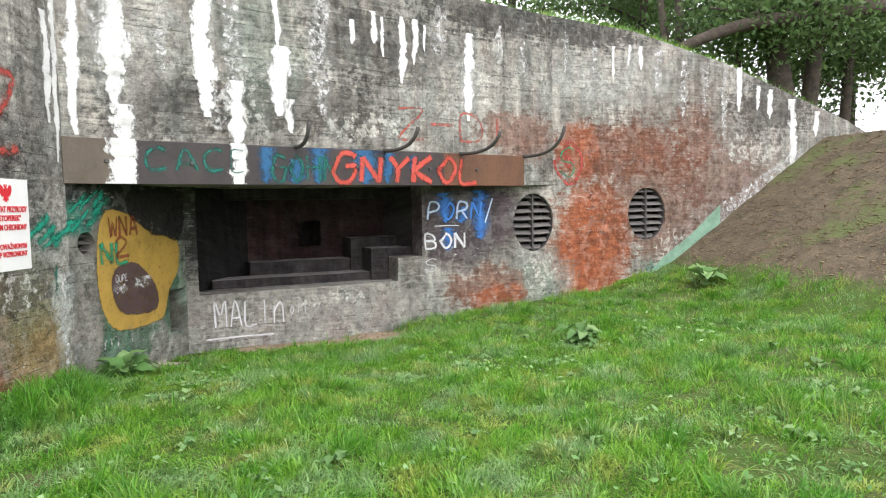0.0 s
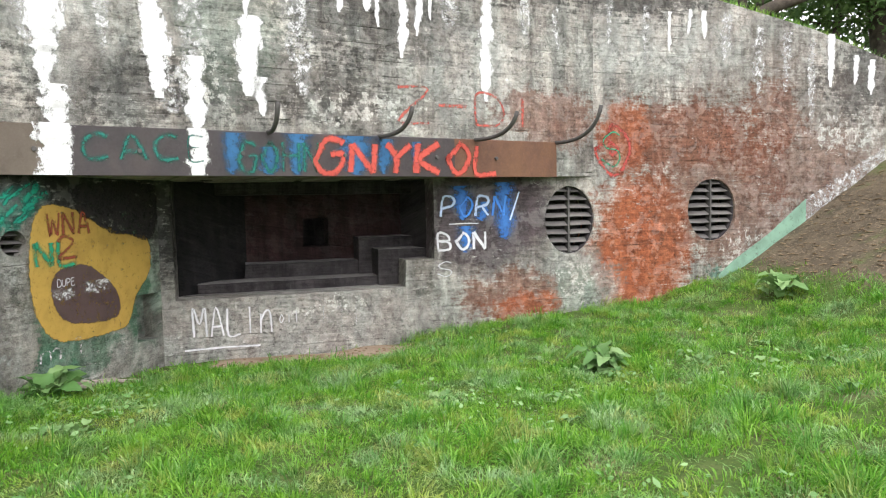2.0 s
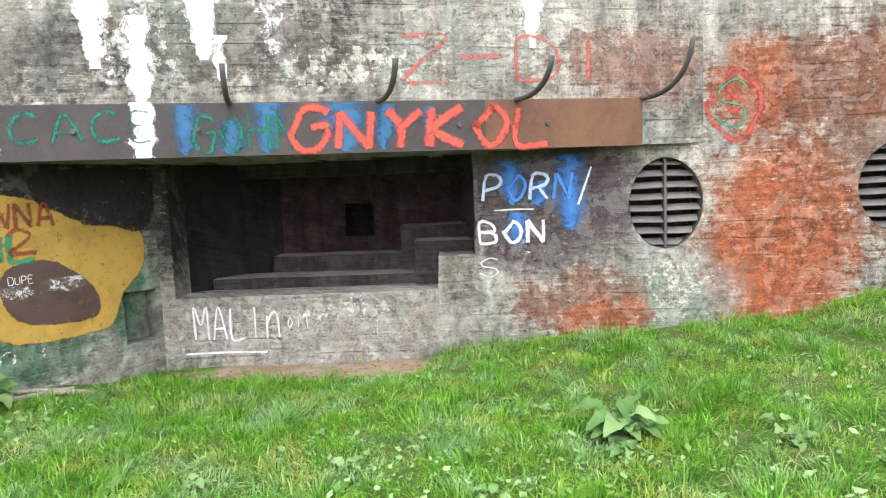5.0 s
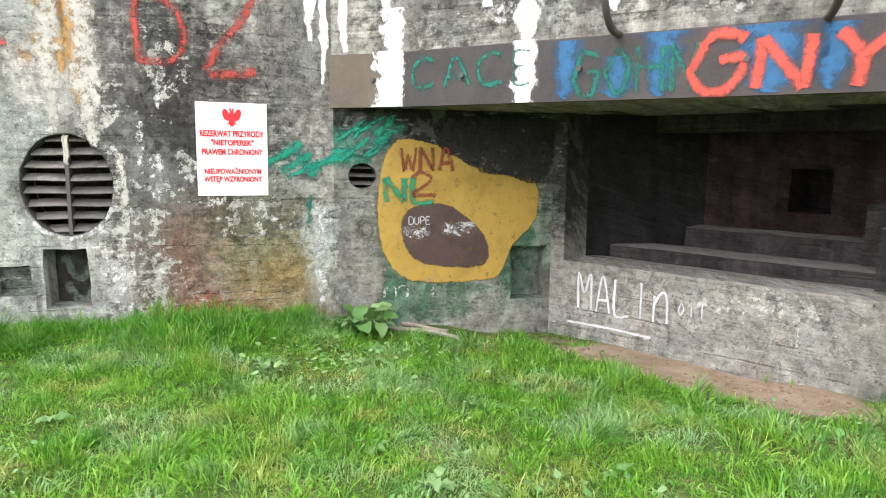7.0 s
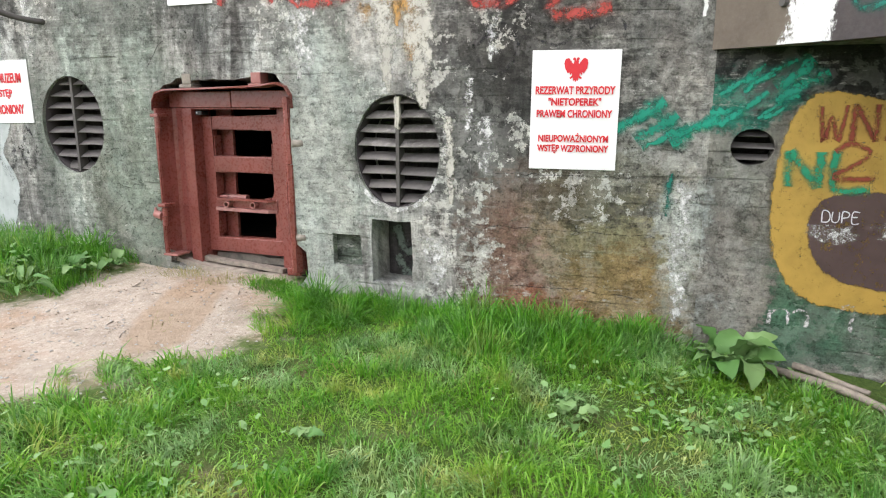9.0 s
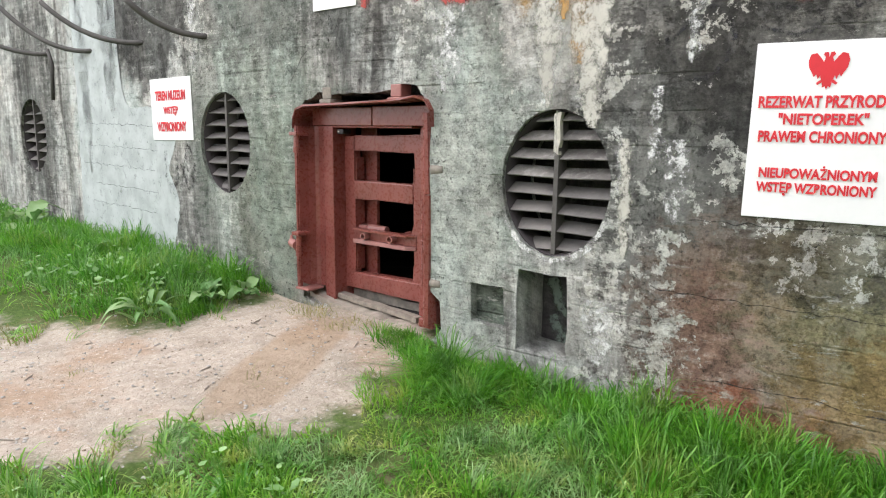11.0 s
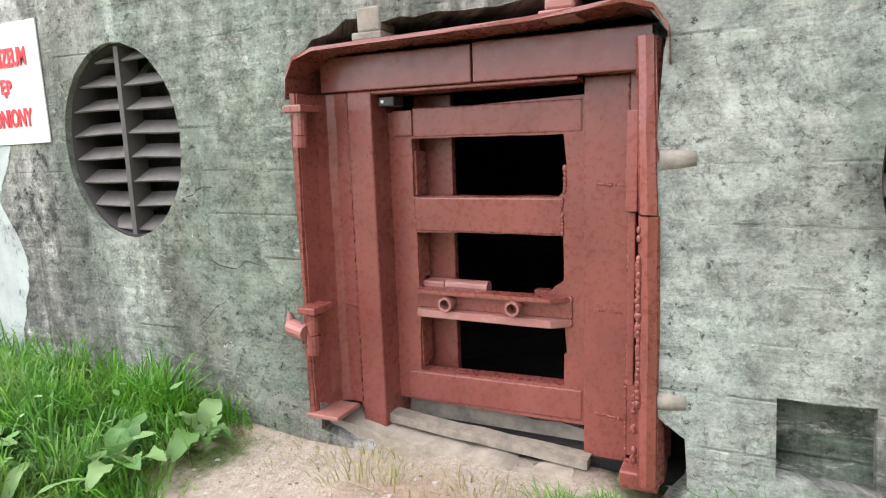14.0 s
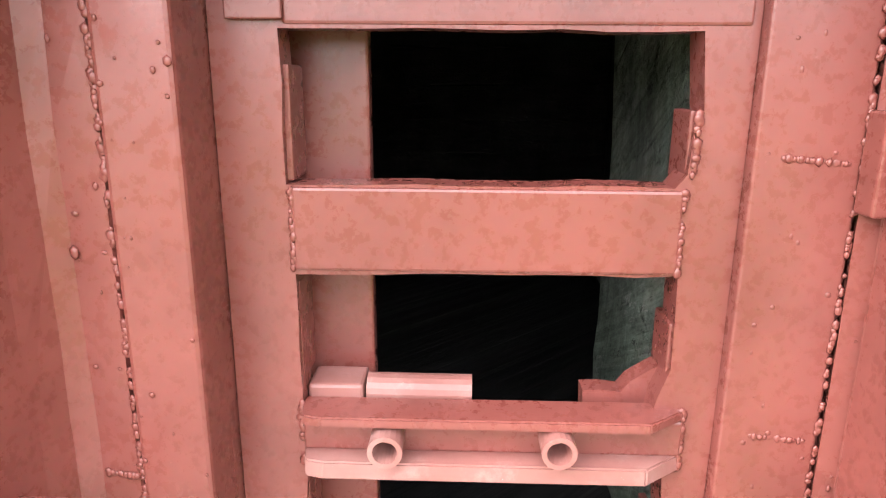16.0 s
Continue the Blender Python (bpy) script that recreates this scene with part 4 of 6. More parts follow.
# ---- steel door ----
def door():
    ob = thing("steel_door", "red oxide painted armoured steel door with three open slots", "door")
    X = lambda d: -4.25 - d
    rnd = random.Random(5)

    def bar(name, y0, z0, y1, z1, d0, d1, mat=red_steel, parent=ob, bevel=0.005, skew=None, label=""):
        bm = box(bmesh.new(), X(d1), y0, z0, X(d0), y1, z1, None, bevel, skew)
        return part(name, bm, mat, parent, label)

    def folded(name, profile, zs, mat=red_steel, thick=0.012, wob=0.003, lean=0.0):
        """Sheet steel folded along a profile of (depth, y), drawn up through heights zs."""
        bm = bmesh.new()
        inner = [(d + thick, y + thick * 0.4) for d, y in profile]
        loop = profile + inner[::-1]
        rows = [[bm.verts.new(on_a(y + rnd.uniform(-wob, wob) + lean * (z - 0.8), z, d + rnd.uniform(-wob, wob))) for d, y in loop] for z in zs]
        n = len(loop)
        for a, b in zip(rows, rows[1:]):
            for k in range(n):
                bm.faces.new((a[k], b[k], b[(k + 1) % n], a[(k + 1) % n]))
        bm.faces.new(rows[0][::-1]), bm.faces.new(rows[-1])
        bmesh.ops.recalc_face_normals(bm, faces=bm.faces[:])
        return part(name, bm, mat, ob)

    def bead(name, a, b, skip=0.1, size=0.007, parent=ob):
        """A lumpy weld seam from a to b, each (y, z, depth)."""
        bm = bmesh.new()
        length = math.dist(a, b)
        n = max(3, int(length / (size * 0.8)))
        gap = 0
        for k in range(n):
            if gap <= 0 and rnd.random() < skip * 0.25:
                gap = rnd.randint(2, 7)
            gap -= 1
            if gap > 0:
                continue
            f = k / n
            p = [a[i] + (b[i] - a[i]) * f for i in range(3)]
            m = Matrix.Translation(on_a(p[0] + rnd.uniform(-0.002, 0.002), p[1], p[2] + rnd.uniform(-0.001, 0.002))) @ Matrix.Diagonal((0.45, rnd.uniform(0.7, 1.2), rnd.uniform(0.9, 1.5), 1))
            bmesh.ops.create_icosphere(bm, subdivisions=1, radius=size * rnd.uniform(0.75, 1.25), matrix=m)
        if not bm.verts:
            bmesh.ops.create_icosphere(bm, subdivisions=1, radius=size, matrix=Matrix.Translation(on_a(*a)))
        return part(name, bm, red_steel, parent, smooth=True)

    zs = [0.20 + 1.2 * i / 8 for i in range(9)]
    # outer frame
    folded("frame_side", [(-0.035, 1.413), (-0.028, 1.428), (0.06, 1.443), (0.115, 1.462), (0.13, 1.49), (0.13, 1.546)], zs, lean=0.004)
    bar("frame_side", 2.4115, 0.085, 2.559, 1.404, 0.213, 0.36, bevel=0.004)
    folded("frame_side", [(0.205, 2.561), (0.20, 2.59), (0.15, 2.618)], [0.13 + 1.3 * i / 8 for i in range(9)], thick=0.03, wob=0.001)
    bar("back_plate", 2.50, 0.13, 2.70, 1.45, 0.24, 0.26, bevel=0.003)
    bar("frame_head", 1.445, 1.405, 2.055, 1.53, 0.115, 0.20)
    bar("frame_head", 2.060, 1.405, 2.64, 1.535, 0.118, 0.20)
    bar("head_lip", 1.56, 1.39, 2.41, 1.404, 0.13, 0.31)
    # rounded rim on the closing side
    folded("rim", [(0.19, 2.606), (0.03, 2.618), (-0.012, 2.632), (-0.025, 2.655), (-0.015, 2.68), (0.03, 2.692), (0.14, 2.692)], [0.14 + 0.84 * i / 6 for i in range(7)], wob=0.002, lean=-0.01)
    folded("rim", [(0.19, 2.606), (0.035, 2.622), (-0.006, 2.636), (-0.018, 2.657), (-0.01, 2.68), (0.03, 2.688), (0.14, 2.688)], [0.985 + 0.5 * i / 4 for i in range(5)], wob=0.002, lean=-0.03)
    # hood over the top, bent down at both ends
    bm = bmesh.new()
    path = [(1.405, 1.38), (1.412, 1.45), (1.45, 1.51), (1.53, 1.535), (1.75, 1.54), (2.0, 1.545), (2.3, 1.552), (2.48, 1.565), (2.58, 1.575), (2.66, 1.55), (2.70, 1.49), (2.705, 1.40)]
    rows = [[bm.verts.new(on_a(u, z + dz, d + rnd.uniform(-0.004, 0.004))) for d, dz in ((-0.045, 0), (-0.045, 0.013), (0.2, 0.015), (0.2, 0.0))] for u, z in path]
    for a, b in zip(rows, rows[1:]):
        for k in range(4):
            bm.faces.new((a[k], b[k], b[(k + 1) % 4], a[(k + 1) % 4]))
    bm.faces.new(rows[0]), bm.faces.new(rows[-1][::-1])
    bmesh.ops.recalc_face_normals(bm, faces=bm.faces[:])
    part("hood", bm, red_steel, ob)
    # box post on the hinge side
    bar("post", 1.553, 0.095, 1.656, 1.403, 0.122, 0.36, bevel=0.007)
    # leaf with three windows
    D0, D1 = 0.238, 0.30
    bm = slab(rough_loop([(1.658, 0.20), (2.41, 0.197), (2.41, 1.35), (1.658, 1.325)], 0.2, 0.001, 3),
              [rough_loop([(1.756, 1.012), (2.315, 1.012), (2.333, 1.03), (2.336, 1.10), (2.345, 1.12), (2.336, 1.225), (1.756, 1.228)], 0.06, 0.002, 4),
               rough_loop([(1.764, 0.625), (2.31, 0.625), (2.318, 0.68), (2.335, 0.73), (2.335, 0.878), (1.764, 0.876)], 0.06, 0.002, 5),
               rough_loop([(1.757, 0.322), (2.333, 0.337), (2.335, 0.44), (2.345, 0.45), (2.34, 0.552), (1.765, 0.548)], 0.06, 0.002, 6)], lambda u, z, d: on_a(u, z, D0 + d), D1 - D0)
    leaf = part("leaf", bm, red_steel, ob)
    for z0, z1 in ((0.882, 1.008),):
        bar("rail", 1.762, z0, 2.330, z1, D0 - 0.006, D1 + 0.004, red_steel, leaf)
    bar("rail", 1.762, 1.232, 2.40, 1.338, D0 - 0.004, D0 + 0.02, red_steel, leaf)
    bar("rail", 1.70, 0.203, 2.40, 0.316, D0 - 0.004, D1 + 0.004, red_steel, leaf, skew=lambda c: Vector((c.x, c.y, c.z + 0.014 * (c.y - 1.7))))
    bar("corner_plate", 1.685, 1.238, 1.765, 1.332, D0 - 0.013, D0 - 0.005, red_steel, leaf, 0.003)
    for z0, z1 in ((1.014, 1.12), (0.69, 0.80), (0.34, 0.45)):
        bar("cheek", 2.332, z0, 2.346, z1, D0 + 0.012, D1 + 0.03, red_steel, leaf, 0.003)
        bar("cheek", 1.752, z0, 1.764, z1 + 0.06, D0 + 0.014, D1 + 0.035, red_steel, leaf, 0.003)
    # slide rail: two flanges with cut ends and a web between them
    for z0, z1, mat, dz in ((0.645, 0.662, red_steel, 0.0), (0.556, 0.584, pale_red, 0.004)):
        bm = bmesh.new()
        loop = [(1.762, 0.24), (1.772, 0.195), (1.80, 0.188), (2.30, 0.188), (2.366, 0.236), (2.366, 0.262), (1.762, 0.262)]
        low = [bm.verts.new(on_a(y, z0 + rnd.uniform(-0.001, 0.001), d)) for y, d in loop]
        top = [bm.verts.new(on_a(y, z1 + rnd.uniform(-0.001, 0.001), d + dz)) for y, d in loop]
        bm.faces.new(low), bm.faces.new(top[::-1])
        for i in range(len(loop)):
            j = (i + 1) % len(loop)
            bm.faces.new((low[i], top[i], top[j], low[j]))
        bmesh.ops.recalc_face_normals(bm, faces=bm.faces[:])
        bmesh.ops.bevel(bm, geom=bm.edges[:], offset=0.003, segments=2, affect="EDGES")
        part("slide_rail", bm, mat, leaf, "rubbed pale red slide rail" if mat is pale_red else "")
    bar("web", 1.764, 0.584, 2.362, 0.645, D0 - 0.008, D0 + 0.03, red_steel, leaf, 0.004)
    for y, z in ((1.900, 0.614), (2.163, 0.619)):
        bm = bmesh.new()
        ring = []
        for r, d in ((0.027, D0 - 0.065), (0.019, D0 - 0.065), (0.018, D0 + 0.01), (0.027, D0 + 0.01)):
            ring.append([bm.verts.new(on_a(y + r * math.cos(a), z + r * math.sin(a), d)) for a in (2 * math.pi * k / 20 for k in range(20))])
        for k in range(4):
            for i in range(20):
                j = (i + 1) % 20
                bm.faces.new((ring[k][i], ring[k][j], ring[(k + 1) % 4][j], ring[(k + 1) % 4][i]))
        bmesh.ops.recalc_face_normals(bm, faces=bm.faces[:])
        part("pipe_end", bm, pale_red, leaf, smooth=False)
        bead("weld_seam", (y - 0.02, z + 0.03, D0 - 0.02), (y + 0.02, z + 0.03, D0 - 0.02), 0, 0.006, leaf)
    bm = bmesh.new()
    tube(bm, [on_a(1.860, 0.662, 0.292), on_a(1.93, 0.6615, 0.292), on_a(2.032, 0.661, 0.292)], 0.027, 18)
    part("roller", bm, pale_red, leaf, "pale rubbed steel roller")
    bm = bmesh.new()
    prism(bm, rough_loop([(2.215, 0.60), (2.33, 0.60), (2.345, 0.72), (2.325, 0.71), (2.29, 0.685), (2.275, 0.668), (2.215, 0.668)], 0.03, 0.002, 8), on_a, 0.285, 0.325)
    part("lug", bm, red_steel, leaf)
    bar("lug", 1.765, 0.60, 1.856, 0.680, 0.265, 0.34, pale_red, leaf, 0.006)
    # inner upright seen behind the slots
    bar("inner_post", 1.70, 0.18, 1.862, 1.39, 0.365, 0.40, red_steel)
    # hinges
    for z, big in ((1.30, False), (0.575, True)):
        bm = bmesh.new()
        tube(bm, [on_a(1.47, z - (0.125 if big else 0.09), -0.06), on_a(1.473, z - 0.05, -0.06)], 0.026, 12)
        tube(bm, [on_a(1.473, z - 0.048, -0.06), on_a(1.475, z + (0.025 if big else 0.05), -0.058)], 0.023, 12)
        box(bm, X(0.03), 1.425, z + 0.03, X(-0.09), 1.505, z + 0.056, None, 0.004)
        hinge = part("hinge", bm, red_steel, ob)
        if big:
            bm = bmesh.new()
            tube(bm, [on_a(1.34, z - 0.045, -0.02), on_a(1.44, z - 0.05, -0.055)], 0.032, 14)
            tube(bm, [on_a(1.325, z + 0.01, -0.012), on_a(1.33, z - 0.02, -0.014), on_a(1.34, z - 0.05, -0.018)], [0.008, 0.016, 0.03], 9)
            part("hinge_pin", bm, pale_red, hinge)
            bead("weld_seam", (1.41, z - 0.02, -0.05), (1.41, z - 0.1, -0.05), 0, 0.009, ob)
    bar("foot_plate", 1.40, 0.185, 1.545, 0.203, -0.045, 0.11, pale_red, ob, 0.005)
    bar("foot_plate", 2.57, 0.105, 2.69, 0.165, 0.02, 0.12, red_steel, ob, 0.008)
    # strips on the closing side
    bar("strip", 2.585, 0.44, 2.607, 0.985, 0.045, 0.19, red_steel, bevel=0.003)
    bar("strip", 2.583, 0.99, 2.615, 1.285, 0.02, 0.17, red_steel, bevel=0.003)
    bar("strike_plate", 2.553, 0.985, 2.60, 1.125, 0.165, 0.21, red_steel, bevel=0.004)
    # weld seams
    bead("weld_seam", (2.557, 0.14, 0.21), (2.557, 1.39, 0.21), 0.95, 0.0055)
    bead("weld_seam", (1.549, 0.16, 0.129), (1.549, 1.39, 0.129), 0.95, 0.0055)
    for z in (1.055, 0.63, 0.255):
        bead("weld_seam", (2.45, z + 0.004, 0.213), (2.545, z - 0.004, 0.213), 0.1, 0.005)
    bead("weld_seam", (2.63, 0.40, -0.012), (2.625, 0.95, -0.012), 0.3, 0.011)
    bead("weld_seam", (2.612, 0.2, 0.03), (2.612, 0.42, 0.03), 0.2, 0.010)
    bead("weld_seam", (2.618, 1.0, 0.03), (2.618, 1.28, 0.03), 0.3, 0.007)
    bead("weld_seam", (1.50, 0.60, 0.128), (1.545, 0.595, 0.128), 0.2, 0.006)
    bead("weld_seam", (1.47, 0.97, 0.125), (1.50, 0.93, 0.128), 0.2, 0.006)
    for y in (1.762, 2.331):
        bead("weld_seam", (y, 0.885, D0 - 0.004), (y, 1.01, D0 - 0.004), 0.3, 0.006, leaf)
        bead("weld_seam", (y + 0.03 * (y > 2), 0.56, D0 - 0.004), (y + 0.03 * (y > 2), 0.665, D0 - 0.004), 0.2, 0.007, leaf)
    bead("weld_seam", (2.34, 1.03, D0 - 0.002), (2.34, 1.12, D0 - 0.002), 0.2, 0.006, leaf)
    bm = bmesh.new()
    for k in range(110):
        y = rnd.choice((rnd.uniform(1.495, 1.65), rnd.uniform(2.43, 2.61), rnd.uniform(2.44, 2.50)))
        d = 0.129 if y < 1.546 else 0.121 if y < 1.657 else 0.214 if y < 2.555 else 0.198
        m = Matrix.Translation(on_a(y, rnd.uniform(0.22, 1.38), d)) @ Matrix.Diagonal((0.4, rnd.uniform(0.7, 1.3), rnd.uniform(0.7, 1.5), 1))
        bmesh.ops.create_icosphere(bm, subdivisions=1, radius=rnd.uniform(0.002, 0.0055), matrix=m)
    part("rust_blisters", bm, red_steel, ob, smooth=True)
    # welded brackets on top
    for y, mat in ((1.74, rubble), (2.39, pale_red)):
        bm = box(bmesh.new(), X(0.10), y - 0.06, 1.555, X(-0.02), y + 0.055, 1.582, None, 0.006)
        box(bm, X(0.10), y - 0.045, 1.583, X(-0.005), y + 0.045, 1.665, None, 0.008)
        part("bracket", bm, mat, ob)
    # small black camera in the upper corner
    bm = box(bmesh.new(), X(0.23), 1.672, 1.345, X(0.15), 1.735, 1.38, None, 0.005)
    cam_box = part("small_camera", bm, black_steel, ob, "small black camera with a white light")
    bm = bmesh.new()
    bmesh.ops.create_icosphere(bm, subdivisions=2, radius=0.008, matrix=Matrix.Translation(on_a(1.69, 1.363, 0.149)))
    part("lens", bm, sign_white, cam_box, smooth=True)
    return ob


door()
bm = bmesh.new()
prism(bm, rough_loop([(2.42, 0.1), (3.0, 0.1), (3.0, 1.6), (2.42, 1.6)], 0.12, 0.008, 31), on_a, 0.56, 1.16)
tagged(mesh_object("wall_door_reveal", bm, concrete_niche), "pale concrete reveal inside the doorway", "wall", kind="structure")
bm = bmesh.new()
prism(bm, rough_loop([(1.60, 0.125), (2.44, 0.075), (2.44, 0.105), (1.62, 0.16)], 0.1, 0.004, 9), on_a, 0.15, 0.22)
tagged(mesh_object("door_sill", bm, wood), "worn grey timber sill under the steel door", "sill")
bm = bmesh.new()
prism(bm, rough_loop([(1.38, -0.3), (2.85, -0.3), (2.85, 0.02), (2.5, 0.06), (1.9, 0.085), (1.5, 0.14), (1.38, 0.18)], 0.06, 0.012, 11), on_a, 0.06, 0.55)
tagged(mesh_object("threshold", bm, plain("sandy_rubble", (0.40, 0.35, 0.29), 0.95, 9, 0.6, 0.8)), "crumbling concrete under the door", "threshold", kind="structure")
bm = prism(bmesh.new(), rough_loop([(1.66, -0.3), (2.41, -0.3), (2.41, 0.15), (2.1, 0.165), (1.66, 0.175)], 0.1, 0.008, 12), on_a, 0.31, 0.56)
tagged(mesh_object("doorstep", bm, rubble), "dusty concrete step inside the doorway", "step", kind="structure")
for z, y0, y1 in ((1.14, 2.68, 2.775), (0.42, 2.67, 2.765)):
    bm = bmesh.new()
    tube(bm, [on_a(y0, z, 0.022), on_a(y1, z + 0.004, 0.028)], 0.036, 12)
    tagged(mesh_object("anchor_pipe", bm, rubble, smooth=True), "grey plastered pipe stub beside the door frame", "pipe", "pipe stubs by the door")


# ---- signs ----
def words(text, height, width, mat, parent, m, bold=0.0):
    cu = bpy.data.curves.new("t", "FONT")
    cu.body, cu.align_x, cu.align_y, cu.extrude, cu.offset = text, "CENTER", "CENTER", 0.001, bold
    tmp = bpy.data.objects.new("t", cu)
    me = bpy.data.meshes.new_from_object(tmp)
    bpy.data.objects.remove(tmp)
    xs, ys = [v.co.x for v in me.vertices], [v.co.y for v in me.vertices]
    sx, sy = width / (max(xs) - min(xs)), height / (max(ys) - min(ys))
    cx, cy = (max(xs) + min(xs)) / 2, (max(ys) + min(ys)) / 2
    for v in me.vertices:
        v.co = Vector(((v.co.x - cx) * sx, (v.co.y - cy) * sy, v.co.z))
    me.name = "lettering"
    me.materials.append(mat)
    ob = new("lettering", me)
    ob.parent, ob.matrix_basis = parent, m
    return ob


def sign(name, label, place, u0, z0, u1, z1, lines, lean=0.0, emblem=False, bars=()):
    a, b = place(u0, 0), place(u1, 0)
    ax = (b - a).normalized()
    nrm = Vector((ax.y, -ax.x, 0))
    c = (a + b) / 2 + Vector((0, 0, (z0 + z1) / 2)) + nrm * 0.012
    m = Matrix((( ax.x, 0, nrm.x, c.x), (ax.y, 0, nrm.y, c.y), (0, 1, 0, c.z), (0, 0, 0, 1))) @ Matrix.Rotation(radians(lean), 4, "Z")
    w, h = (b - a).length, z1 - z0
    ob = tagged(mesh_object(name, box(bmesh.new(), -w / 2, -h / 2, -0.008, w / 2, h / 2, 0.0, None, 0.002), sign_white), label, "sign", "warning signs on the wall")
    ob.matrix_basis = m
    for text, y, th, tw in lines:
        words(text, th, tw * w, sign_red, ob, Matrix.Translation((0, y * h, 0.004)), 0.035)
    for x, y, bw, bh in bars:
        part("lettering", box(bmesh.new(), (x - bw / 2) * w, (y - bh / 2) * h, 0.001, (x + bw / 2) * w, (y + bh / 2) * h, 0.003), sign_red, ob)
    if emblem:
        bm = bmesh.new()
        s = 0.075
        half = ((0, 0.70), (0.06, 0.98), (0.22, 1.0), (0.30, 0.86), (0.18, 0.72), (0.24, 0.45), (0.42, 0.72), (0.62, 0.95), (0.90, 0.88), (1.0, 0.55), (0.94, 0.15), (0.78, -0.12), (0.66, -0.36), (0.56, -0.2), (0.46, -0.48),
                (0.36, -0.28), (0.30, -0.5), (0.52, -0.68), (0.46, -0.8), (0.24, -0.66), (0.20, -0.95), (0.08, -0.86), (0, -1.05))
        loop = [(x, y) for x, y in half] + [(-x, y) for x, y in half[-2:0:-1]]
        top = [bm.verts.new((x * s, y * s + h * 0.34, 0.003)) for x, y in loop]
        bmesh.ops.triangle_fill(bm, use_beauty=True, edges=[bm.edges.new((top[i], top[(i + 1) % len(top)])) for i in range(len(top))])
        part("emblem", bm, sign_red, ob, "plain red emblem")
    return ob


sign("nature_sign", "white nature reserve sign with red lettering and emblem", on_a2, 4.49, 1.010, 5.045, 1.768,
     (("REZERWAT PRZYRODY", 0.17, 0.052, 0.90), ('"NIETOPEREK"', 0.075, 0.05, 0.60), ("PRAWEM CHRONIONY", -0.025, 0.050, 0.86), ("NIEUPOWAŻNIONYM", -0.225, 0.060, 0.80), ("WSTĘP WZBRONIONY", -0.325, 0.060, 0.82)), -0.3, True)
sign("museum_sign", "white museum warning sign with red lettering", on_a, -0.64, 1.265, 0.035, 1.805,
     (("TEREN MUZEUM", 0.22, 0.085, 0.74), ("WSTĘP", -0.03, 0.085, 0.36), ("WZBRONIONY", -0.28, 0.085, 0.72)), 0.8)
sign("small_sign", "small white sign with red print above the door", on_a, 1.625, 2.172, 2.045, 2.70, (), 0.0, False, ((0, 0.3, 0.22, 0.25), (0, -0.14, 0.3, 0.07), (0, -0.32, 0.72, 0.09)))


# ---- paint on the walls ----
GLYPHS = {  # strokes on a 0-9 grid, x then y
    "G": "98 79 39 15 03 30 70 93 95 55", "N": "00 09|09 80|80 89", "Y": "09 45 40|99 45", "K": "00 09|89 14 90", "O": "59 15 05 13 40 71 95 78 49", "L": "09 00 90", "P": "00 09 69 87 65 04",
    "R": "00 09 69 87 65 04|44 90", "B": "00 09 68 75 05|05 74 81 50 00", "S": "88 59 17 25 74 82 50 02", "M": "00 09 44 89 90", "A": "00 49 90|13 73", "I": "40 49", "n": "00 06|04 47 76 80",
    "W": "09 20 46 70 99", "Z": "09 99 00 90", "D": "00 09 69 96 92 60 00", "V": "09 40 99", "2": "07 39 77 54 00 90", "1": "27 59 50", "o": "47 13 30 73 65 47", "i": "40 46", "l": "49 40", "m": "00 06|04 26 45 40|44 66 85 80",
    "C": "88 59 17 03 30 81", "H": "00 09|90 99|05 95", "-": "05 95", "J": "79 72 40 12", "U": "09 02 40 82 89", "E": "89 09 00 80|05 65", "_": "00 51 90", "Q": "59 15 05 13 40 71 95 78 49 44 65 46"}


def ribbon(bm, pts, w, place, d, rnd, wob=0.0):
    """A flat painted stroke through points (u, z) of a wall."""
    uv = bm.loops.layers.uv.verify()
    p = [Vector(q) for q in pts]
    if len(p) > 2:
        smooth = []
        for i in range(len(p) - 1):
            a, b, c, e = p[max(i - 1, 0)], p[i], p[i + 1], p[min(i + 2, len(p) - 1)]
            for s in (0, 0.25, 0.5, 0.75):
                smooth.append(0.5 * ((2 * b) + (c - a) * s + (2 * a - 5 * b + 4 * c - e) * s * s + (3 * b - a - 3 * c + e) * s ** 3))
        p = smooth + [p[-1]]
    rows, run = [], 0.0
    for i, q in enumerate(p):
        t = (p[min(i + 1, len(p) - 1)] - p[max(i - 1, 0)])
        t = t.normalized() if t.length > 1e-6 else Vector((1, 0))
        nrm = Vector((-t.y, t.x)) * (w / 2) * (1 + rnd.uniform(-wob, wob))
        run += (q - p[i - 1]).length if i else 0
        rows.append((bm.verts.new(place(*(q + nrm), d)), bm.verts.new(place(*(q - nrm), d)), run))
    for a, b in zip(rows, rows[1:]):
        f = bm.faces.new((a[0], a[1], b[1], b[0]))
        for lp, c in zip(f.loops, ((a[2], 0), (a[2], 1), (b[2], 1), (b[2], 0))):
            lp[uv].uv = c


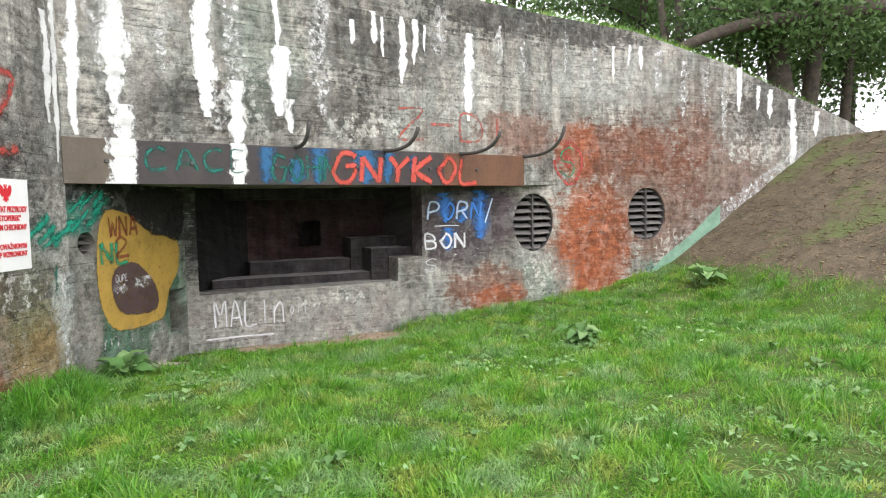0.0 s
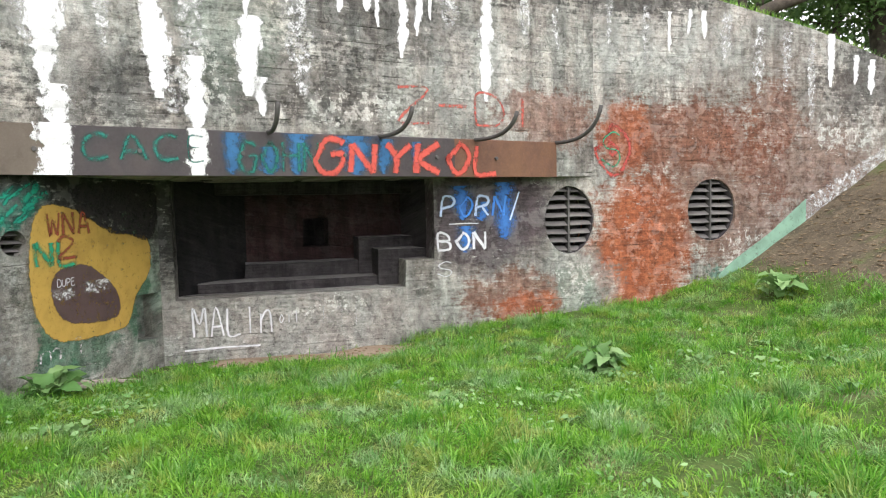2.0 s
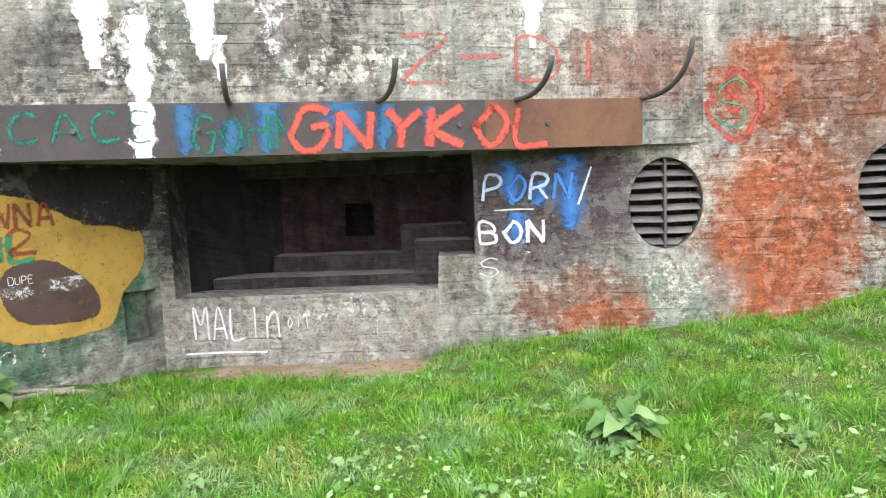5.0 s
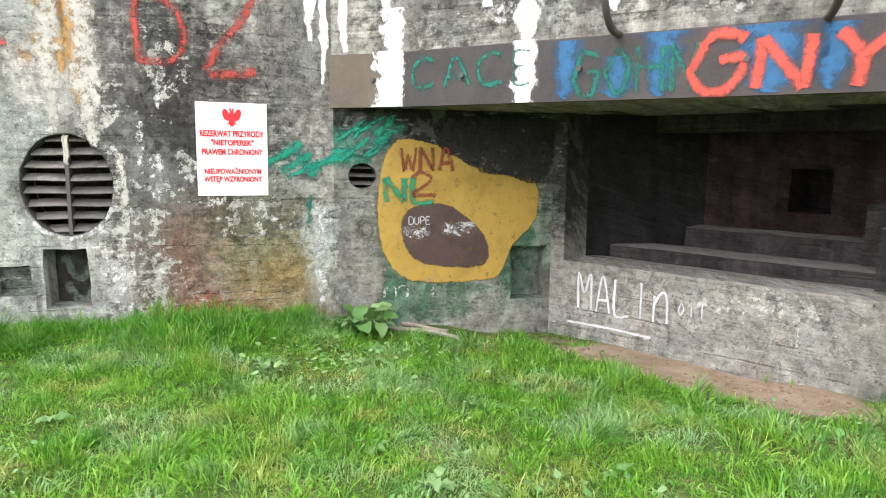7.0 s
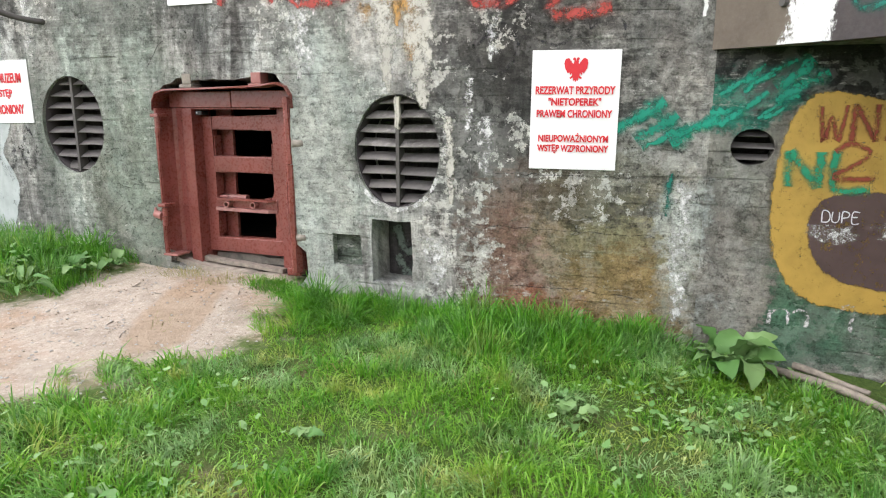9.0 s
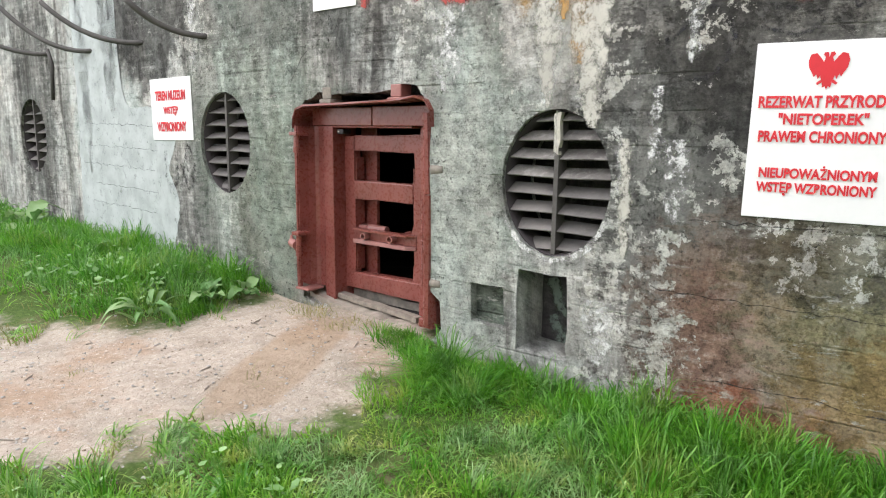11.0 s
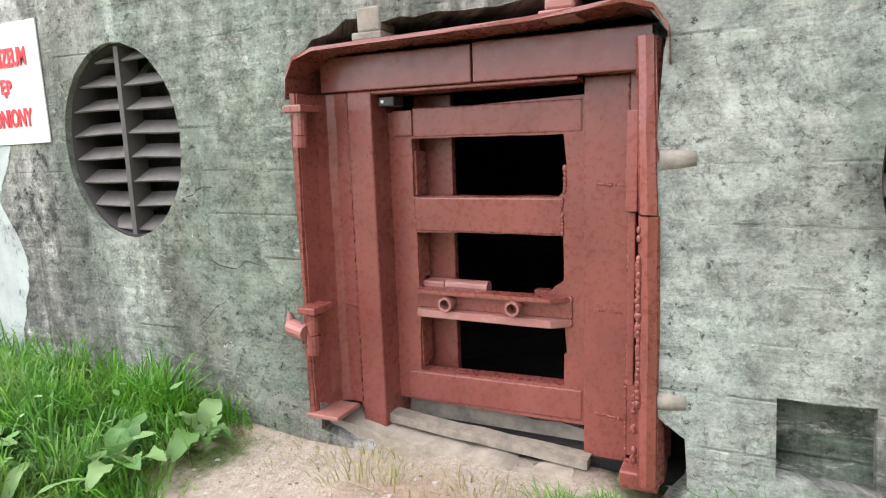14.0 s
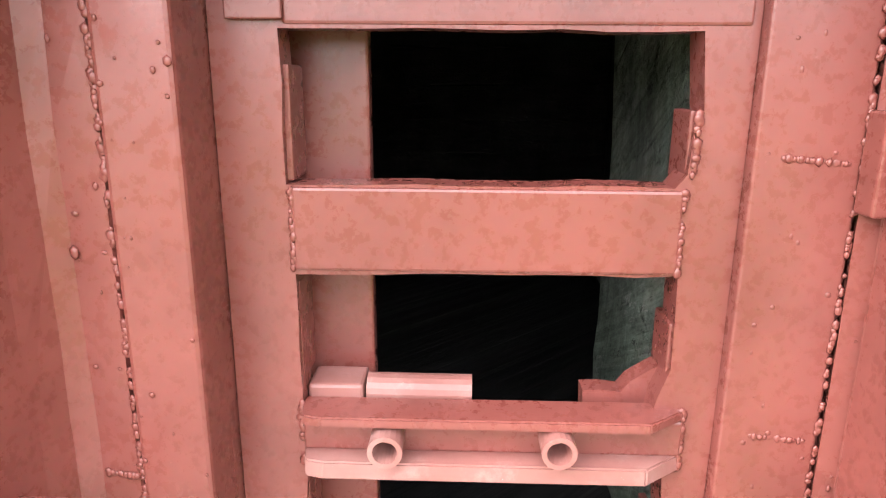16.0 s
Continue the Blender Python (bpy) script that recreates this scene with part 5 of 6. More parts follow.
def graffiti(label, text, place, u0, z0, u1, z1, w, mat, d=-0.004, shear=0.0, tilt=0.0, gap=0.25, sizes=None):
    ob = thing("graffiti", label, "graffiti")
    rnd = random.Random(len(text) + int(100 * u0))
    n = len(text)
    cell = (u1 - u0) / (n - gap * 1.0 if n > 1 else 1)
    for i, ch in enumerate(text):
        if ch == " ":
            continue
        bm = bmesh.new()
        x0, cw, h = u0 + cell * i, cell * (1 - gap) if n > 1 else u1 - u0, (z1 - z0) * rnd.uniform(0.92, 1.04)
        for k, stroke in enumerate(GLYPHS[ch].split("|")):
            pts = []
            for g in stroke.split():
                gx, gy = int(g[0]) / 9, int(g[1]) / 9
                pts.append((x0 + cw * gx + shear * h * gy + rnd.uniform(-0.01, 0.01) * h, z0 + h * gy + tilt * (x0 - u0) + rnd.uniform(-0.015, 0.015) * h))
            ribbon(bm, pts, w * rnd.uniform(0.85, 1.15), place, d - 0.0006 * (i % 3) - 0.0004 * k, rnd, 0.12)
        part("letter", bm, mat, ob)
    return ob


def runs(label, place, rows, mat, d=-0.004, name="paint_run"):
    """Paint that has run down the wall: u0, u1, z top, z bottom."""
    for u0, u1, zt, zb in rows:
        rnd = random.Random(int(u0 * 977 + zt * 31))
        bm = bmesh.new()
        uv = bm.loops.layers.uv.verify()
        n = max(4, int((zt - zb) / 0.06))
        prev = None
        drift = 0.0
        for i in range(n + 1):
            f = i / n
            drift += rnd.uniform(-0.012, 0.012)
            half = (u1 - u0) * (0.60 if mat in (paint_white, paint_thin, paint_blue) else 0.5) * (1.0 if f < 0.75 or name == "beam_run" else max(0.25, 1 - (f - 0.75) * 2.6)) * rnd.uniform(0.72, 1.2)
            c = (u0 + u1) / 2 + drift
            z = zt + (zb - zt) * f
            row = (bm.verts.new(place(c - half, z, d)), bm.verts.new(place(c + half, z, d)))
            if prev:
                fc = bm.faces.new((prev[0], prev[1], row[1], row[0]))
                for lp, w in zip(fc.loops, ((z, 0), (z, 1), (z, 1), (z, 0))):
                    lp[uv].uv = w
            prev = row
        tagged(mesh_object(name, bm, mat), label, "paint run", "paint runs on the wall")


def patch(name, label, place, loop, mat, d=-0.003):
    bm = bmesh.new()
    uv = bm.loops.layers.uv.verify()
    pts = [Vector(q) for q in loop]
    out = []
    for i in range(len(pts)):
        a, b, c, e = pts[i - 1], pts[i], pts[(i + 1) % len(pts)], pts[(i + 2) % len(pts)]
        for s in (0, 0.33, 0.66):
            out.append(0.5 * ((2 * b) + (c - a) * s + (2 * a - 5 * b + 4 * c - e) * s * s + (3 * b - a - 3 * c + e) * s ** 3))
    mid = sum(out, Vector((0, 0))) / len(out)
    inner = [q + (mid - q).normalized() * 0.05 for q in out]
    vo, vi = [bm.verts.new(place(q.x, q.y, d)) for q in out], [bm.verts.new(place(q.x, q.y, d)) for q in inner]
    n = len(out)
    for i in range(n):
        bm.faces.new((vo[i], vo[(i + 1) % n], vi[(i + 1) % n], vi[i]))
    bmesh.ops.triangle_fill(bm, use_beauty=True, edges=[bm.edges.get((vi[i], vi[(i + 1) % n])) for i in range(n)])
    rim = set(vo)
    for f in bm.faces:
        for lp in f.loops:
            lp[uv].uv = (0, 0.0 if lp.vert in rim else 0.5)
    return tagged(mesh_object(name, bm, mat), label, "paint")


BEAM = -0.0225
runs("white paint run down the concrete wall", on_c, [(-0.46, -0.33, 3.9, 2.22), (-0.10, 0.17, 4.2, 2.45), (-0.07, 0.20, 2.55, 2.2), (0.76, 1.00, 4.2, 2.48), (1.66, 1.90, 3.35, 2.55), (1.72, 1.80, 4.1, 3.3), (1.82, 1.93, 2.75, 2.36),
      (1.15, 1.36, 2.9, 2.2), (4.56, 4.76, 3.9, 2.67), (2.70, 2.78, 3.8, 3.5), (3.0, 3.12, 3.95, 3.55), (3.15, 3.22, 3.9, 3.4), (3.44, 3.56, 3.95, 3.09), (3.66, 3.76, 3.95, 3.35), (3.85, 3.9, 3.9, 3.55)], paint_white)
runs("thin lime run down the concrete wall", on_c, [(0.40, 0.56, 4.2, 2.85), (2.15, 2.45, 4.2, 2.6), (1.1, 1.35, 4.0, 2.7), (-0.3, 0.0, 4.2, 2.9), (0.9, 1.2, 2.8, 2.35), (4.0, 4.3, 4.2, 3.5), (5.2, 5.35, 4.1, 3.4), (5.7, 5.8, 3.95, 3.4)], paint_thin, -0.003)
runs("white paint run down the steel beam", on_c, [(-0.09, 0.20, 2.21, 1.757), (1.13, 1.33, 2.21, 1.757)], paint_white, BEAM, "beam_run")
runs("white paint run down the long wall", on_b, [(6.72, 6.79, 4.05, 3.5), (7.05, 7.13, 4.1, 3.75), (7.28, 7.38, 4.1, 3.7), (9.57, 9.72, 3.9, 3.1), (10.07, 10.2, 3.6, 3.15), (10.4, 10.55, 3.55, 3.0), (10.96, 11.2, 3.4, 2.0), (11.7, 11.85, 3.2, 2.7)], paint_white)
runs("thin lime run down the long wall", on_b, [(5.75, 5.85, 4.2, 3.5), (6.3, 6.42, 4.1, 3.3), (8.2, 8.4, 3.95, 2.9), (8.7, 8.9, 3.9, 3.0), (9.2, 9.35, 3.8, 2.5), (7.6, 7.8, 4.1, 3.4)], paint_thin, -0.003)
runs("lime run down the wall by the door", on_a, [(3.42, 3.56, 2.4, 1.52), (3.62, 3.78, 2.9, 1.50), (3.88, 3.95, 1.35, 0.95), (0.02, 0.14, 3.0, 1.85), (2.62, 2.95, 2.9, 1.6), (3.75, 3.95, 0.5, 0.0), (-1.55, -1.25, 4.0, 1.5), (-2.15, -1.95, 4.0, 0.9)], paint_thin, -0.003)
runs("lime crust run over and beside the vent", on_a, [(3.34, 3.6, 3.2, 1.51), (3.6, 3.86, 3.0, 1.40), (3.88, 3.98, 1.35, 0.75)], paint_lime, -0.0045)
runs("white lime run on the wall", on_a2, [(4.12, 4.24, 1.35, 0.95), (4.05, 4.12, 1.6, 1.2), (4.2, 4.3, 2.1, 1.7), (5.42, 5.56, 0.95, 0.0)], paint_thin)
runs("ochre stain down the wall over a vent", on_a, [(3.38, 3.56, 3.6, 1.95), (3.5, 3.84, 3.6, 1.72)], paint_ochre, -0.0035)
runs("white paint run beside the beam", on_a2, [(5.5, 5.58, 3.5, 1.95), (5.34, 5.44, 3.3, 2.3)], paint_white)

graffiti("red sprayed word GNYKOL on the steel beam", "GNYKOL", on_c, 2.40, 1.795, 4.74, 2.13, 0.115, paint_red, BEAM - 0.006, 0.10)
graffiti("teal sprayed letters on the steel beam", "CAC", on_c, 0.26, 1.90, 1.08, 2.13, 0.075, paint_teal, BEAM)
graffiti("teal and blue sprayed letters on the steel beam", "GOHN", on_c, 1.62, 1.80, 2.46, 2.10, 0.075, paint_teal, BEAM - 0.003)
runs("blue sprayed patch on the steel beam", on_c, [(1.40, 1.72, 2.18, 1.77), (1.72, 2.1, 2.05, 1.77), (2.05, 2.45, 2.19, 1.77), (2.6, 3.15, 2.19, 1.77), (3.1, 3.4, 2.17, 1.78), (3.55, 3.75, 2.15, 1.9)], paint_navy, BEAM - 0.001, "sprayed_patch")
graffiti("teal mark sprayed on a white run", "E", on_c, 1.16, 1.9, 1.3, 2.12, 0.03, paint_teal, BEAM - 0.003)
graffiti("faded red sprayed signs on the concrete", "Z-DI", on_c, 3.42, 2.38, 5.4, 2.76, 0.05, paint_faded)
graffiti("red sprayed spiral on the concrete", "Q", on_b, 5.56, 1.78, 6.1, 2.5, 0.085, paint_oldred, -0.004)
graffiti("green sprayed letter inside a red spiral", "S", on_b, 5.66, 1.90, 5.98, 2.40, 0.045, paint_green, -0.006)
runs("blue sprayed haze on the mauve wall", on_b, [(3.42, 3.80, 1.66, 1.22), (3.78, 4.1, 1.45, 1.2), (4.02, 4.42, 1.70, 0.95), (3.5, 3.85, 1.14, 0.80)], paint_blue, -0.003, "sprayed_patch")
graffiti("white letters of the sprayed word PORN on the wall", "P R ", on_b, 3.34, 1.27, 4.22, 1.53, 0.05, paint_sky, -0.005, 0.15)
graffiti("blue letters of the sprayed word PORN on the wall", " O N", on_b, 3.34, 1.27, 4.22, 1.53, 0.05, paint_royal, -0.005, 0.15)
graffiti("white sprayed slash beside a word", "l", on_b, 4.18, 1.2, 4.44, 1.58, 0.042, paint_sky, -0.005, 0.35)
graffiti("white sprayed underline on the wall", "_", on_b, 3.45, 1.17, 3.85, 1.22, 0.025, paint_letter, -0.005)
graffiti("white sprayed word BON on the wall", "BON", on_b, 3.30, 0.84, 3.96, 1.06, 0.055, paint_letter, -0.005)
graffiti("small white sprayed letter S", "S", on_b, 3.28, 0.50, 3.49, 0.69, 0.025, paint_letter, -0.005)
graffiti("white sprayed name MALIn on the low wall", "MALIn", on_b, 0.33, -0.05, 1.22, 0.29, 0.038, paint_letter, -0.005)
graffiti("small white sprayed letters oil", "oil", on_b, 1.29, 0.05, 1.53, 0.19, 0.02, paint_letter, -0.005)
graffiti("white sprayed underline on the low wall", "_", on_b, 0.22, -0.20, 1.06, -0.12, 0.045, paint_letter, -0.005)
graffiti("faded white sprayed marks on the low wall", "I1I", on_b, 1.75, -0.05, 2.3, 0.25, 0.02, paint_thin, -0.005)
patch("painted_shape", "large yellow painted shape on the corner wall", on_a3, [(6.15, 1.50), (6.55, 1.46), (6.83, 1.32), (7.2, 1.2), (7.5, 1.14), (7.52, 0.78), (7.28, 0.5), (7.18, 0.27), (7.0, 0.18), (6.3, 0.2), (6.06, 0.4), (5.97, 0.73), (6.0, 1.2)], paint_yellow)
patch("painted_shape", "brown painted patch inside the yellow shape", on_a3, [(6.21, 0.82), (6.38, 0.93), (6.68, 0.9), (7.0, 0.62), (6.99, 0.33), (6.4, 0.36), (6.21, 0.57)], paint_brown, -0.006)
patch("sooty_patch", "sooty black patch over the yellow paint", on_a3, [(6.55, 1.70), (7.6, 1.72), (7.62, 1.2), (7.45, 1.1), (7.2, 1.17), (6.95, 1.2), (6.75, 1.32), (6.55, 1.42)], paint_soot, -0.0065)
runs("pale scratched paint on the brown patch", on_a3, [(6.22, 6.5, 0.72, 0.6), (6.55, 6.95, 0.75, 0.62)], paint_thin, -0.008, "scratched_patch")
graffiti("red brown sprayed letters on yellow paint", "WNA", on_a3, 6.2, 1.22, 6.68, 1.44, 0.055, paint_maroon, -0.006)
graffiti("small white word DUPE on the brown patch", "DUPE", on_a3, 6.27, 0.735, 6.47, 0.80, 0.012, paint_letter, -0.0085)
graffiti("green sprayed letters on yellow paint", "NL", on_a3, 6.06, 0.94, 6.5, 1.17, 0.085, paint_green, -0.006)
graffiti("red brown sprayed number 2 on yellow paint", "2", on_a3, 6.3, 1.0, 6.52, 1.2, 0.05, paint_maroon, -0.008)
graffiti("white sprayed scribble near the ground", "m1", on_a3, 6.04, 0.06, 6.6, 0.22, 0.035, paint_thin, -0.006)
def smears(label, place, n, u0, z0, u1, z1, w, seed):
    """Quick slanting strokes of a spray can, one beside the other."""
    ob = thing("graffiti", label, "graffiti")
    rnd = random.Random(seed)
    for k in range(n):
        f = (k + rnd.random()) / n
        u, z, ln = u0 + (u1 - u0) * f, rnd.uniform(z0, z1), rnd.uniform(0.12, 0.34)
        a = radians(rnd.uniform(10, 42))
        pts = [(u - ln / 2 * math.cos(a), z - ln / 2 * math.sin(a)), (u, z + rnd.uniform(-0.02, 0.02)), (u + ln / 2 * math.cos(a), z + ln / 2 * math.sin(a))]
        bm = bmesh.new()
        ribbon(bm, pts, w * rnd.uniform(0.6, 1.4), place, -0.004 - 0.0004 * k, rnd, 0.25)
        part("stroke", bm, paint_smear, ob)


smears("teal sprayed strokes beside the small vent", on_a2, 9, 5.10, 1.18, 5.55, 1.42, 0.10, 3)
smears("teal sprayed strokes under the overhang", on_a3, 11, 5.68, 1.38, 6.12, 1.62, 0.10, 4)
runs("teal sprayed drip on the wall", on_a2, [(5.36, 5.44, 1.0, 0.72)], paint_teal, -0.005, "sprayed_patch")
graffiti("red sprayed letters high on the door wall", "D", on_a2, 4.10, 2.07, 4.42, 2.55, 0.10, paint_oldred)
graffiti("red sprayed letter Z high on the wall", "Z", on_a2, 4.60, 2.02, 4.97, 2.62, 0.11, paint_oldred)
graffiti("dark sprayed scribble above the sign", "Sn", on_a2, 4.5, 1.8, 5.1, 2.02, 0.03, paint_black)
graffiti("faded red letters high above the door", "AZ", on_a, 2.1, 2.15, 3.2, 2.55, 0.10, paint_oldred)
graffiti("dark scribble beside the vent", "O", on_a2, 4.1, 1.62, 4.4, 1.98, 0.03, paint_black)
graffiti("pale sprayed V shape inside the niche", "V", lambda u, z, d: on_a(u, z, d + 0.30), 3.40, 0.30, 3.65, 0.52, 0.12, paint_niche, -0.004)
graffiti("second pale sprayed V shape inside the niche", "V", lambda u, z, d: on_a(u, z, d + 0.30), 3.41, 0.12, 3.66, 0.30, 0.10, paint_niche, -0.004)
graffiti("dark drawing on the wall under the museum sign", "UQ", on_a, -0.45, 0.85, 0.02, 1.2, 0.06, paint_black)


patch("whitewash", "pale whitewashed patch on the far wall", on_a, [(-2.2, 0.0), (-1.3, -0.1), (-0.45, 0.0), (-0.36, 0.35), (-0.25, 0.7), (-0.4, 1.0), (-0.27, 1.25), (-0.34, 1.5), (-0.75, 1.57), (-1.15, 1.62), (-1.25, 2.4), (-1.3, 3.9), (-2.1, 4.0), (-2.2, 1.4)], paint_wash)


def band():
    """Painted band along the foot of the wall on the bank."""
    bm = bmesh.new()
    uv = bm.loops.layers.uv.verify()
    rows = []
    for u, zt in ((7.6, 0.30), (7.85, 0.50), (8.5, 0.88), (9.2, 1.40), (10.1, 1.86), (10.9, 2.25), (11.4, 2.5)):
        rows.append((bm.verts.new(on_b(u, zt - 1.2, -0.004)), bm.verts.new(on_b(u, zt, -0.004))))
    for a, b in zip(rows, rows[1:]):
        f = bm.faces.new((a[0], b[0], b[1], a[1]))
        for lp in f.loops:
            lp[uv].uv = (0, 0.5)
    bm.faces.ensure_lookup_table()
    for i, f in enumerate(bm.faces):
        f.material_index = 0 if i < 3 else 1
    return bm


tagged(mesh_object("painted_band", band(), (paint_strip, paint_thin)), "pale green and white painted band along the bank", "paint")
runs("white lime crust around the vent", on_a, [(3.53, 3.55, 1.49, 1.25)], paint_lime, 0.014)
bm = bmesh.new()
ribbon(bm, [(3.54 + 0.345 * math.cos(a), 1.10 + 0.415 * math.sin(a)) for a in (radians(k) for k in range(205, 345, 12))], 0.045, on_a, -0.004, random.Random(3), 0.3)
tagged(mesh_object("lime_crust", bm, paint_thin), "white lime crust along the lower rim of a vent", "paint")

# ---- cracks and course joints ----
def crack(label, place, pts, w=0.010, seed=1):
    rnd = random.Random(seed)
    fine = []
    for a, b in zip(pts, pts[1:]):
        n = max(2, int(math.dist(a, b) / 0.05))
        fine += [(a[0] + (b[0] - a[0]) * i / n + rnd.uniform(-0.008, 0.008), a[1] + (b[1] - a[1]) * i / n + rnd.uniform(-0.010, 0.010)) for i in range(n)]
    bm = bmesh.new()
    ribbon(bm, fine + [pts[-1]], w, place, -0.0035, rnd, 0.55)
    tagged(mesh_object("crack", bm, paint_crack), label, "crack", "cracks in the concrete")


for k, pts in enumerate((((0.93, 0.765), (1.06, 0.742), (1.12, 0.772), (1.22, 0.757)), ((0.84, 1.02), (0.90, 1.058), (0.99, 1.062)), ((0.84, 0.48), (0.94, 0.57), (1.03, 0.625)), ((1.37, 1.72), (1.44, 1.83), (1.55, 1.92)))):
    crack("thin dark crack in the concrete by the door", on_a, pts, 0.006, k)
for k, pts in enumerate((((4.25, 0.966), (4.74, 0.972), (5.14, 0.961)), ((4.35, 0.19), (4.79, 0.20), (5.2, 0.155)), ((4.68, 2.15), (5.2, 2.10), (5.5, 2.055)), ((4.1, 0.62), (4.6, 0.60), (5.3, 0.585)))):
    crack("dark joint line across the stained wall", on_a2, pts, 0.007, 20 + k)
for k, z in enumerate((0.33, 0.59, 0.79, 0.99, 1.18, 1.40)):
    crack("grey course joint in the whitewashed wall", on_a, ((-2.1 + 0.1 * (k % 3), z + 0.01), (-1.3, z), (-0.62 - 0.05 * (k % 2), z - 0.015)), 0.006, 40 + k)

# ---- rods on the far part of the door wall ----
for base, mid, tip in (((-1.75, 2.13), (-2.6, 2.10), (-3.9, 2.75)), ((-0.72, 2.14), (-1.6, 2.13), (-2.7, 2.60)), ((-2.82, 2.16), (-3.5, 2.16), (-4.5, 2.45)), ((0.30, 2.11), (-0.3, 2.14), (-1.1, 2.45))):
    b = on_a(base[0], base[1], 0.03)
    hook(b, on_a(mid[0] + 0.35, mid[1] - 0.03, -0.25), on_a(tip[0] + 1.1, tip[1] - 0.1, -0.5))
bm = tube(bmesh.new(), [on_a(-2.80, 2.2, -0.015), on_a(-2.72, 2.05, -0.015), on_a(-2.77, 1.66, -0.015)], 0.02, 8)
tagged(mesh_object("cable", bm, iron, smooth=True), "dark cable running down the wall to a vent", "cable")


# ---- plants ----
def leaf_mesh(length, width, droop, curl=0.25, segs=9, seed=1):
    rnd = random.Random(seed)
    bm = bmesh.new()
    rows = []
    for i in range(segs + 1):
        f = i / segs
        w = width * (math.sin(math.pi * (0.06 + 0.94 * f) ** 0.75) ** 0.7 if 0 < f < 1 else 0.08) / 2
        y, z = length * f, droop * length * (0.75 * math.sin(f * 2.4) * (1 - 0.35 * f) - 0.55 * f * f)
        l, r = rnd.uniform(0.82, 1.12), rnd.uniform(0.82, 1.12)
        rows.append([bm.verts.new((s * w * (l if s < 0 else r), y + rnd.uniform(-0.004, 0.004), z + curl * abs(s) * w + 0.22 * w * abs(s) * math.sin(i * 1.9 + s + seed))) for s in (-1, -0.5, 0, 0.5, 1)])
    for a, b in zip(rows, rows[1:]):
        for k in range(4):
            bm.faces.new((a[k], a[k + 1], b[k + 1], b[k]))
    me = bpy.data.meshes.new("leaf")
    bm.to_mesh(me)
    bm.free()
    me.materials.append(weed_mat)
    for p in me.polygons:
        p.use_smooth = True
    return me


BROAD = [leaf_mesh(0.21, 0.145, 0.5, 0.2, 9, 1), leaf_mesh(0.17, 0.12, 0.35, 0.3, 9, 2), leaf_mesh(0.24, 0.15, 0.65, 0.15, 9, 3), leaf_mesh(0.14, 0.11, 0.3, 0.25, 8, 4)]
NARROW = [leaf_mesh(0.26, 0.05, 0.6), leaf_mesh(0.20, 0.04, 0.3, 0.25, 8, 2)]


def rosette(label, x, y, leaves, kinds, scale=1.0, lift=25, seed=1, group=""):
    rnd = random.Random(seed)
    ob = thing("weed_plant", label, "plant", group, at=(x, y, gz(x, y)))
    for i in range(leaves):
        lf = new("leaf", kinds[i % len(kinds)])
        s = scale * rnd.uniform(0.7, 1.15)
        lf.parent = ob
        a = i * 137.5 + rnd.uniform(-20, 20)
        off = rnd.uniform(0.0, 0.12) * scale
        lf.matrix_basis = pose(-off * math.sin(radians(a)), off * math.cos(radians(a)), rnd.uniform(0.01, 0.13) * scale, rnd.uniform(-8, lift * 1.5), rnd.uniform(-25, 25), a) @ Matrix.Diagonal((s, s, s, 1))
    return ob


rosette("broad-leaved dock plant beside the painted wall", -4.12, 5.82, 34, BROAD, 1.12, 34, 3)
rosette("pale broad-leaved dock plant in the lawn", 0.43, 7.58, 30, BROAD, 0.95, 16, 4)
rosette("dock plant at the foot of the earth bank", 2.46, 10.55, 18, BROAD, 1.4, 28, 5)
rosette("narrow-leaved rosette beside the sandy path", -3.32, 0.86, 16, NARROW, 1.0, 22, 6)
rosette("broad-leaved plant in the tall grass", -3.9, -0.9, 10, BROAD, 0.9, 26, 7)
rosette("broad-leaved plant below the far wall", -3.8, -2.6, 14, BROAD, 1.3, 30, 8)
rosette("leafy weed at the edge of the sandy path", -3.75, 0.95, 14, BROAD, 0.7, 40, 11)
rosette("leafy weed at the edge of the sandy path", -3.55, 0.45, 12, BROAD, 0.6, 40, 12)
rosette("leafy weed in the grass by the door", -4.0, 1.05, 12, BROAD, 0.55, 45, 13)
rnd = random.Random(21)
for i in range(44):
    x, y = rnd.uniform(-3.4, 2.4), rnd.uniform(2.8, 9.4)
    if (x + 2.95) ** 2 + (y - 8.25) ** 2 > 3 and (y - 7.67) < 0.655 * (x + 4.47) - 0.5:
        rosette("small plantain rosette in the lawn", x, y, 7, BROAD[:2], rnd.uniform(0.32, 0.52), 20, 30 + i, "plantains in the lawn")


# ---- grass ----
def wall_front(x, y):
    """Distance in front of the walls, negative behind them."""
    a = x + 4.25 + np.where(y > 4, np.minimum((y - 4) / 1.6, 1) * 0.2, 0)
    b = -((x - K.x) * BN.x + (y - K.y) * BN.y)
    return np.minimum(a, b)


def bare(x, y):
    """0 on grass, 1 on bare earth."""
    out = np.zeros_like(x)
    for cx, cy, rx, ry, turn in DIRT + [EMB_DIRT, (-4.2, 6.7, 0.3, 0.8, 0.0)]:
        c, s = math.cos(turn), math.sin(turn)
        px, py = ((x - cx) * c + (y - cy) * s) / rx, (-(x - cx) * s + (y - cy) * c) / ry
        d = np.hypot(px, py) + 0.16 * np.sin(x * 7.3 + y * 3.1) + 0.12 * np.sin(x * 15.7 - y * 12.9)
        out = np.maximum(out, np.clip((1.02 - d) * 6, 0, 1))
    return out


